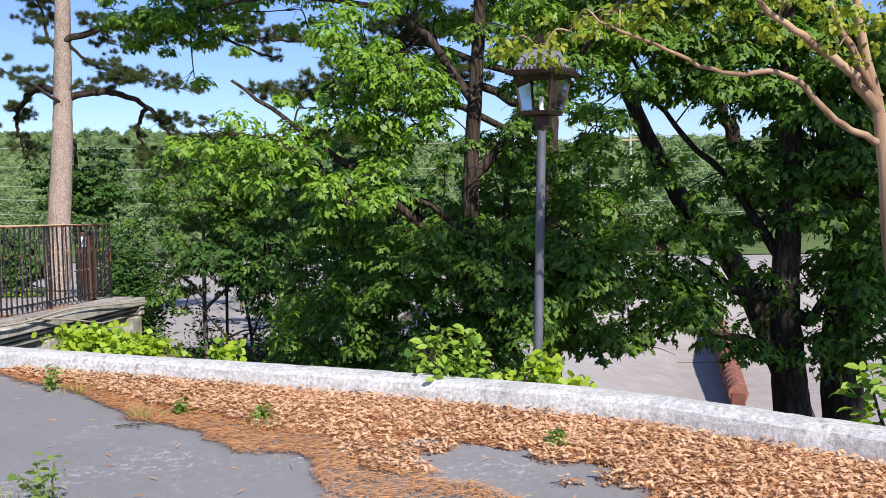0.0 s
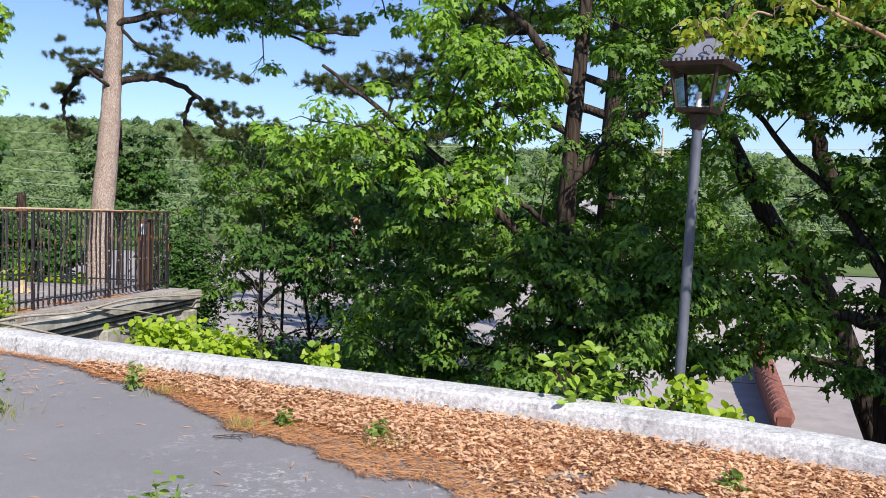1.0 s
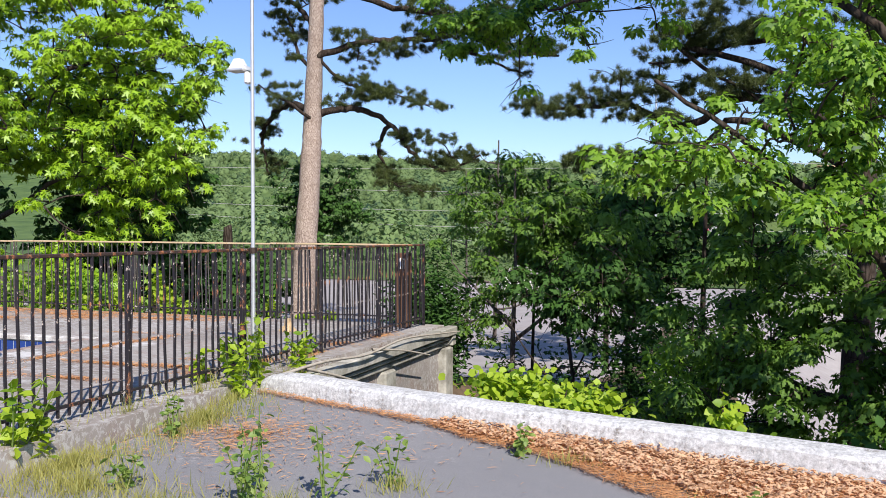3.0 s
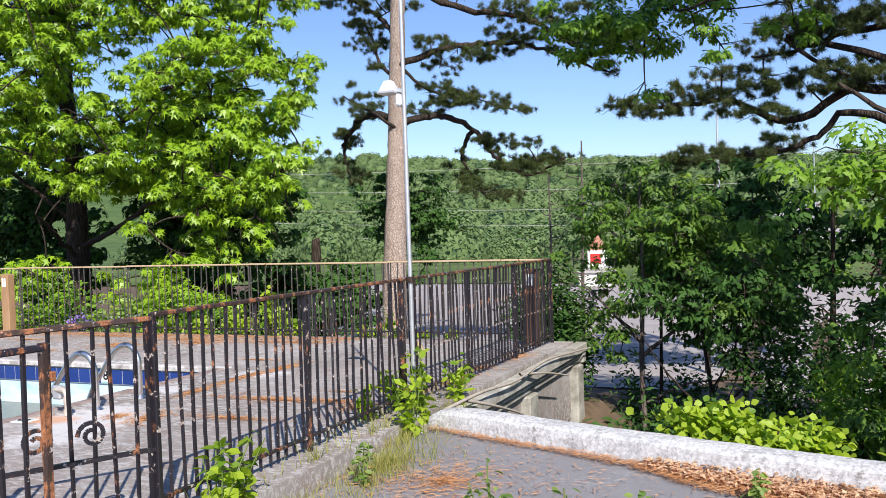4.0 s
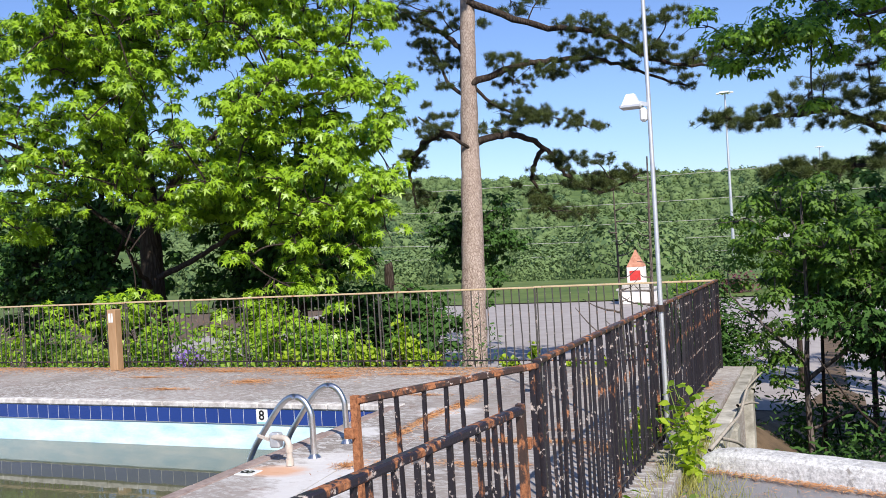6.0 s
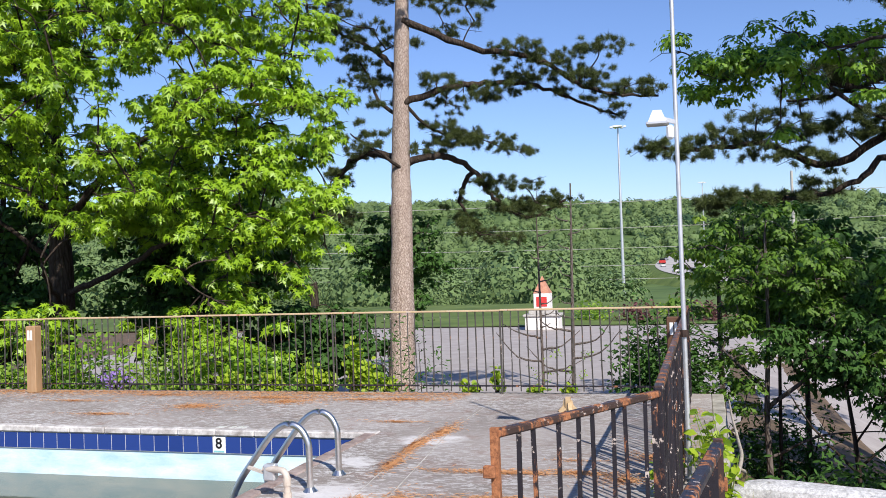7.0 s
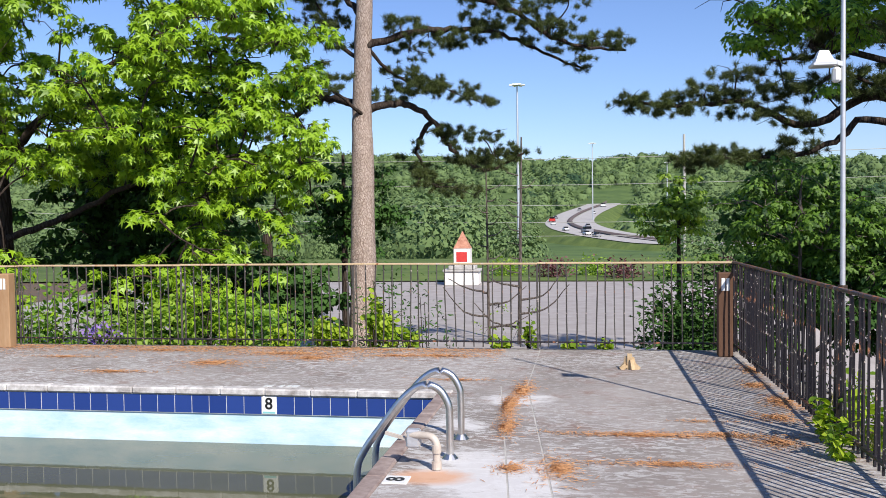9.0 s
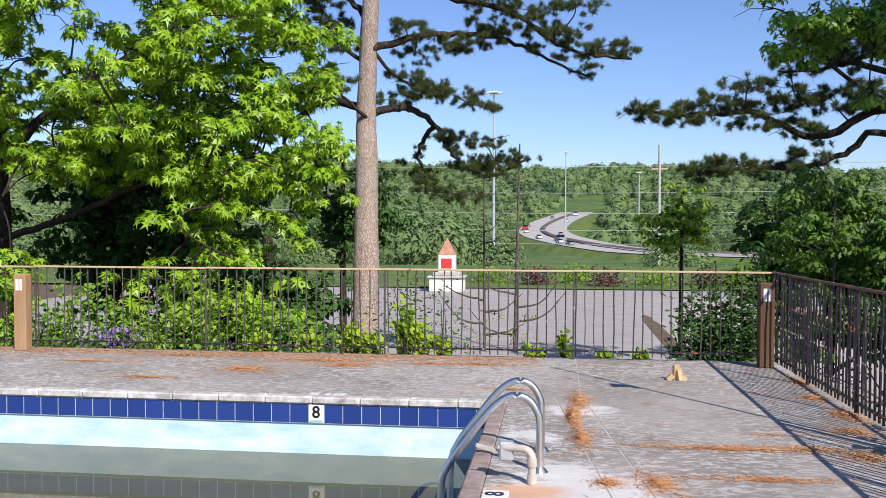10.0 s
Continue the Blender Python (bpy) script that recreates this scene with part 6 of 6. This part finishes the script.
straw("pine_straw", [(x, y) for x, y in zip(rng.uniform(-5.8, 2.5, 700), rng.uniform(1.0, 6.3, 700)) if y < wall_y(x) - 0.1], lambda x, y: terrace_z(x, y) + 0.004, "stray pine needles strewn over the asphalt", 106, 0.07)
straw("pine_straw", [(x, y) for x, y in blob(-5.3, 6.2, 0.9, 0.7, 2600, rng) if y < wall_y(x) - 0.02 and x > -6], tz, "pine straw drifted by the parapet's end", 104)
rng = np.random.default_rng(105)
pts = on_strip(25000, -4.2, 3.4, 0.0, 0.76, rng)
pts = np.array([(x, y, terrace_z(x, y) + rng.uniform(0.014, 0.05)) for x, y in pts])
v, f = scatter(*OAK, pts, 0.041, rng, 0.75)
tagged(hang("dead_leaves", mesh_from("dead_leaves", v, f, LITTER)), "curled tan and brown dead oak leaves", "dead leaves", kind="stuff")

# a dropped twig and a few bits on the asphalt
for (x, y), s, a in (((-2.36, 5.33), 1.0, 0.6), ((-2.41, 5.35), 0.8, 0.2)):
    tw = thing("fallen_twig", (x, y, terrace_z(x, y) + 0.012), "small grey fallen twig on the asphalt", "twig", "fallen twigs")
    for pts in ([(-0.12, -0.03, 0), (0, 0, 0.012), (0.1, 0.05, 0.004)], [(0, 0, 0.012), (0.05, -0.06, 0.008)]):
        v, f = tube(np.array(pts) * s, 0.004, 0.002, 5)
        hang("stick", mesh_from("stick", v, f, DEAD_BARK), tw)

# ---- weeds, grass, vines, shrubs ----
BLADE = (np.array([(0, -0.02, 0), (0, 0.02, 0), (0.12, 0.014, 0.55), (0.12, -0.014, 0.55), (0.4, 0, 1.0)]), np.array([(0, 1, 2), (0, 2, 3), (3, 2, 4)]))


def grass(pts, z, size, label, seed):
    rng = np.random.default_rng(seed)
    p = np.array([(x, y, z if z is not None else terrace_z(x, y)) for x, y in pts])
    v, f = scatter(*BLADE, p, size, rng, 0.8)
    tagged(hang("grass_tufts", mesh_from("grass_tufts", v, f, GRASS)), label, "grass", kind="stuff")


rng = np.random.default_rng(111)
tuft = [blob(x, y, rx, ry, n, rng) for x, y, rx, ry, n in ((-5.85, 5.2, .22, .5, 1300), (-5.8, 6.4, .22, .5, 1300), (-5.5, 4.9, .4, .3, 800), (-4.9, 4.75, .4, .2, 420), (-4.35, 4.9, .3, .2, 340), (-3.95, 5.45, .15, .15, 120), (-5.95, 7.0, .15, .3, 300), (-5.9, 4.3, .2, .3, 260),
    (-2.3, 3.95, .3, .06, 50), (-1.8, 3.8, .2, .05, 20), (-6.0, 7.9, .15, .4, 220), (-3.2, 6.1, .2, .05, 60), (-2.4, 5.5, .12, .06, 70), (-1.5, 5.3, .12, .06, 60))]
grass(np.vstack([b[b[:, 0] > -6.1] for b in tuft]), None, 0.1, "dry and green grass tufts in the asphalt's edge", 112)
grass(np.vstack([blob(-6.1, y, .05, .25, 60, rng) for y in (5.2, 6.0, 6.8, 7.6, 8.4)]), -0.02, 0.13, "thin dry grass along the fence foot", 113)


def weed(x, y, z, h, label, seed, stems=3, mat=None, size=0.048, name="weed", per=20, leaf=OVAL):
    """A weed: upright stems, each with leaves all the way up."""
    rng = np.random.default_rng(seed)
    w = thing(name, (x, y, z), label, "weed" if name == "weed" else "plant")
    tubes, pts = [], []
    for _ in range(stems):
        top = np.array((rng.normal(0, 0.18) * h, rng.normal(0, 0.18) * h, h * rng.uniform(0.7, 1.05)))
        mid = top * 0.5 + rng.normal(0, 0.03, 3) * h
        ln = smooth_path([(0, 0, 0), mid, top], 5)
        tubes.append(tube(ln, 0.006, 0.003, 5))
        for k in range(per):
            pts.append(ln[min(len(ln) - 1, int(len(ln) * (0.15 + 0.85 * k / per)))] + rng.normal(0, 0.022, 3))
    v, f = join(tubes)
    hang("stem", mesh_from("stem", v, f, WEED_LEAF, True), w)
    v, f = scatter(*leaf, np.array(pts), size, rng, 0.55)
    tagged(hang("foliage", mesh_from("foliage", v, f, mat or WEED_LEAF), w), kind="stuff")
    return w


for i, ((x, y), h) in enumerate((((-4.62, 5.2), .42), ((-4.22, 5.12), .4), ((-4.02, 5.5), .24), ((-4.55, 4.9), .4), ((-4.4, 4.75), .3), ((-2.05, 3.98), .22), ((-3.5, 6.2), .16), ((-5.3, 5.0), .2), ((-2.2, 5.6), .1), ((-1.6, 5.45), .1), ((0.2, 5.0), .1), ((-5.75, 6.0), .3))):
    weed(x, y, terrace_z(x, y), h, "leafy green weed growing out of the asphalt", 120 + i)
for i, (x, y, h, st) in enumerate(((-6.02, 7.5, .6, 7), (-5.97, 7.15, .42, 6), (-6.02, 8.2, .4, 5), (-6.08, 5.0, .5, 6), (-6.05, 5.15, .35, 5), (-6.33, 7.6, .3, 5), (-6.36, 7.2, .22, 4))):
    weed(x, y, -0.12 if x > -6.1 else -0.02, h, "yellow-green leafy plant at the fence foot", 140 + i, st, VINE_LEAF, 0.085, "fence_plant", 15)


def bush(name, at, radii, n, leaf, size, mat, label, seed, flat=0.5, category="shrub", group="", shell=0.6):
    """A shrub: stems from its base and leaves in a ragged egg."""
    rng = np.random.default_rng(seed)
    b = thing(name, at, label, category, group)
    d = rng.normal(size=(n, 3))
    d /= np.linalg.norm(d, axis=1)[:, None]
    lump = np.array([noise.noise(Vector(q * 2.3) + Vector((seed, 0, 0))) for q in d])
    r = (shell + (1 - shell) * rng.random(n)) * (1 + 0.5 * lump)
    p = d * r[:, None] * radii + (0, 0, radii[2] * 0.85)
    p = p[p[:, 2] > 0.0]
    tubes = []
    for _ in range(7):
        q = p[rng.integers(len(p))]
        tubes.append(tube(smooth_path([(0, 0, -0.25), q * 0.5 + rng.normal(0, 0.05, 3), q], 4), 0.014, 0.005, 5))
    v, f = join(tubes)
    tagged(hang("twig_spray", mesh_from("twig_spray", v, f, OAK_BARK, True), b), kind="stuff")
    v, f = scatter(*leaf, p, size, rng, flat, None, 0.6)
    tagged(hang("foliage", mesh_from("foliage", v, f, mat), b), kind="stuff")
    return b


# bright vines over the parapet's back
for i, (x, y, rx, rz, n) in enumerate(((-3.85, 7.35, .42, .17, 280), (-3.3, 7.15, .38, .14, 230), (-2.36, 6.75, .12, .16, 60), (-2.1, 6.65, .1, .05, 16),
        (-0.15, 6.05, .2, .09, 60), (0.1, 6.0, .14, .2, 80), (0.3, 5.9, .14, .09, 50))):
    bush("vine", (x, y, -0.1), (rx, 0.2, rz), int(n * 2.0), oval_leaf(0.42), 0.064, VINE_LEAF, "bright yellow-green vine leaves behind the parapet", 160 + i, 0.35, "vine", "vines", 0.3)
for i, (x, y, rx, rz, n) in enumerate(((2.05, 5.25, .3, .24, 200), (2.6, 5.1, .4, .3, 260), (-0.52, 6.2, .26, .24, 150))):
    bush("shrub", (x, y, -0.1), (rx, 0.3, rz), int(n * 1.6), oval_leaf(0.26), 0.08, SHRUB_LEAF, "leafy green shrub behind the parapet", 175 + i, 0.4)

bush("shrub", (-2.85, 10.15, -0.85), (.42, .3, .6), 520, SPRAY, 0.1, OAK_LEAF, "sunlit green sapling on the bank", 182, 0.4)
# undergrowth on the shaded bank
rng2 = random.Random(31)
for i in range(40):
    x = rng2.uniform(-4.7, 4.5)
    y = wall_y(x) + rng2.uniform(2.0, 6.5)
    if x < -2.3 and rng2.random() < 0.6:
        continue
    if -0.3 < x < 2.3 and y > 6.6 and rng2.random() < 0.75:
        continue
    bush("undergrowth", (x, y, bank_z(x, y)), (rng2.uniform(.5, .9), rng2.uniform(.4, .7), rng2.uniform(.35, .7)), 420, rng2.choice((OVAL, NARROW, OAK)), 0.1, rng2.choice((MID_LEAF, DARK_SHADED_LEAF, MID_LEAF, OAK_LEAF)), "leafy undergrowth on the shaded bank", 200 + i, 0.45, "shrub", "undergrowth")

# shrubs behind the far fence
for i in range(15):
    x = -22.0 + i * 0.69
    y = 12.55 + rng2.uniform(0, 0.5)
    bush("fence_shrub", (x, y, -0.55), (rng2.uniform(.45, .65), .4, rng2.uniform(.4, .75)), 560, (OVAL, STAR)[i % 2], 0.095, (SHRUB_LEAF, GUM_LEAF, OAK_LEAF, SHRUB_LEAF)[i % 4], "green leafy shrub behind the iron fence", 260 + i, 0.5, "shrub", "shrubs behind the fence")
for i, (x, h, w, n) in enumerate(((-12.4, .26, .2, 110), (-11.75, .24, .2, 100), (-11.2, .36, .17, 150), (-10.98, .28, .15, 110), (-10.53, .62, .13, 190), (-10.36, .4, .17, 160), (-10.08, .24, .14, 90), (-8.95, .14, .14, 40), (-8.6, .34, .07, 40), (-8.1, .12, .12, 34), (-7.7, .12, .1, 30))):
    bush("fence_plant", (x, 12.14, -0.12), (w, .1, h * 0.62), int(n * 1.4), ROUND, 0.078, VINE_LEAF, "bright yellow-green plant pushing through the fence foot", 290 + i, 0.5, "plant", "plants at the fence foot", 0.25)
# second row; two in three take the leaf colour darkened for shade
for i in range(11):
    x = -22.0 + i * 0.95
    bush("fence_shrub", (x, 14.3 + rng2.uniform(0, 0.6), -1.5), (rng2.uniform(.6, .8), .5, rng2.uniform(.75, 1.05)), 620, STAR, 0.11, (DARK_SHADED_LEAF, OAK_LEAF, DARK_SHADED_LEAF)[i % 3], "shaded green shrub on the bank behind the fence", 360 + i, 0.45, "shrub", "shrubs behind the fence", 0.3)
bush("flowering_plant", ((-14.29, 12.20, 0.10)[0], 12.2, -0.1), (.3, .12, .16), 160, ROUND, 0.04, PURPLE, "low plant with violet flowers behind the fence", 305, 0.4, "flowers")
for i, (px, py, y, rx, rz) in enumerate(((735, 560, 14.2, .6, .6), (790, 560, 14.6, .5, .5), (700, 530, 15, .6, .6), (520, 560, 15, .7, .5))):
    x = (-11.08, 14.50, -0.15)[0] + (px - 700) * 0.0083
    bush("dark_shrub", (x, y, bank_z(x, y)), (rx, .5, rz + 0.5), 240, NARROW, 0.09, DARK_SHADED_LEAF, "dark sparse shrub with bare twigs beyond the fence", 310 + i, 0.3, "shrub")

# bushes round the deck's outer corner, their leaf colour darkened for the shade
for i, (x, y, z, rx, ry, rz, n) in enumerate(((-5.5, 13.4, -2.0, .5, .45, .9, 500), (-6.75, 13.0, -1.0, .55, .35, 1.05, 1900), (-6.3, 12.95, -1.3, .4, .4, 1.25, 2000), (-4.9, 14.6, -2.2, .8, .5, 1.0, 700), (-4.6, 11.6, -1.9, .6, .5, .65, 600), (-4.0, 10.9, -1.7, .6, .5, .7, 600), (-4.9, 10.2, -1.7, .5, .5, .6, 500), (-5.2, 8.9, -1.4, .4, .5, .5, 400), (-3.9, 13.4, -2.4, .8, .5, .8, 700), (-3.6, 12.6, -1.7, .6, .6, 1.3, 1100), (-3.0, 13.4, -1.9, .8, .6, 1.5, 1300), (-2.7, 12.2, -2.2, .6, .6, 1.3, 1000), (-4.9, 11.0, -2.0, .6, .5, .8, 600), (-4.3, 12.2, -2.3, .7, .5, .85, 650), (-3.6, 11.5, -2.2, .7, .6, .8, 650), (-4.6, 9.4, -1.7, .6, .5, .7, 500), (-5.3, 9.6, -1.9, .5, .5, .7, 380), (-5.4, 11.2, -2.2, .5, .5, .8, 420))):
    bush("corner_bush", (x, y, z), (rx, ry, rz), int(n * 1.7), OAK if i % 2 else NARROW, 0.095, DARK_SHADED_LEAF, "leafy bush rising beside the deck corner, darkened for shade", 330 + i, 0.4, "shrub", "bushes by the deck corner", 0.2)

PALE_VINE = simple("bleached vine stem", (0.3, 0.26, 0.21), (0.5, 0.45, 0.38), 12)
# dead vine stems trailing over the deck edge
for i, pts in enumerate(([(-5.9, 7.6, -0.02), (-5.83, 8.3, 0.0), (-5.82, 9.2, -0.06), (-5.84, 10.2, -0.03), (-5.83, 11.3, -0.1), (-5.82, 12.1, -0.16)], [(-5.86, 8.0, -0.02), (-5.8, 8.5, -0.16), (-5.8, 9.1, -0.34), (-5.84, 9.6, -0.5)], [(-5.86, 9.4, -0.04), (-5.8, 10.1, -0.14), (-5.79, 10.9, -0.3)])):
    v, f = tube(smooth_path(pts, 5), 0.016, 0.009, 6)
    tagged(hang("dead_vine", mesh_from("dead_vine", v, f, PALE_VINE, True)), "dry grey vine stem trailing along the deck edge", "vine", "dead vines")

# ---- the pool's tile band, tile by tile ----
PITCH = 0.172
tile_me = []
for k in range(3):
    bm = box(bmesh.new(), (-0.0828, -0.008, -0.083), (0.0828, 0.004, 0.083), 0.002)
    me = bpy.data.meshes.new("tile")
    bm.to_mesh(me)
    bm.free()
    me.materials.append(TILE_BLUE)
    tile_me.append(me)
part("grout_bed", box(bmesh.new(), (PX0, POOL_Y - 0.0055, BAND_Z - 0.087), (POOL_X, POOL_Y + 0.0118, BAND_Z + 0.087)), GROUT, pool)
part("grout_bed", box(bmesh.new(), (POOL_X - 0.0055, PY0, -0.26), (POOL_X + 0.0118, POOL_Y, BAND_Z + 0.087)), GROUT, pool)
rt = random.Random(3)
x = EX - 0.072 - 0.003 - 0.0835
while x > PX0 + 0.09:
    ob = hang("tile", tile_me[0], pool)
    ob.location = (x, POOL_Y + rt.uniform(-0.001, 0.001), BAND_Z)
    x -= PITCH
x = EX + 0.072 + 0.003 + 0.0835
while x < POOL_X - 0.08:
    ob = hang("tile", tile_me[1], pool)
    ob.location = (x, POOL_Y + rt.uniform(-0.001, 0.001), BAND_Z)
    x += PITCH
y = POOL_Y - 0.1
while y > PY0 + 0.1:
    ob = hang("tile", tile_me[2], pool)
    ob.location, ob.rotation_euler = (POOL_X, y, deck_z(0, y) - 0.15), (0, 0, -math.pi / 2)
    y -= PITCH
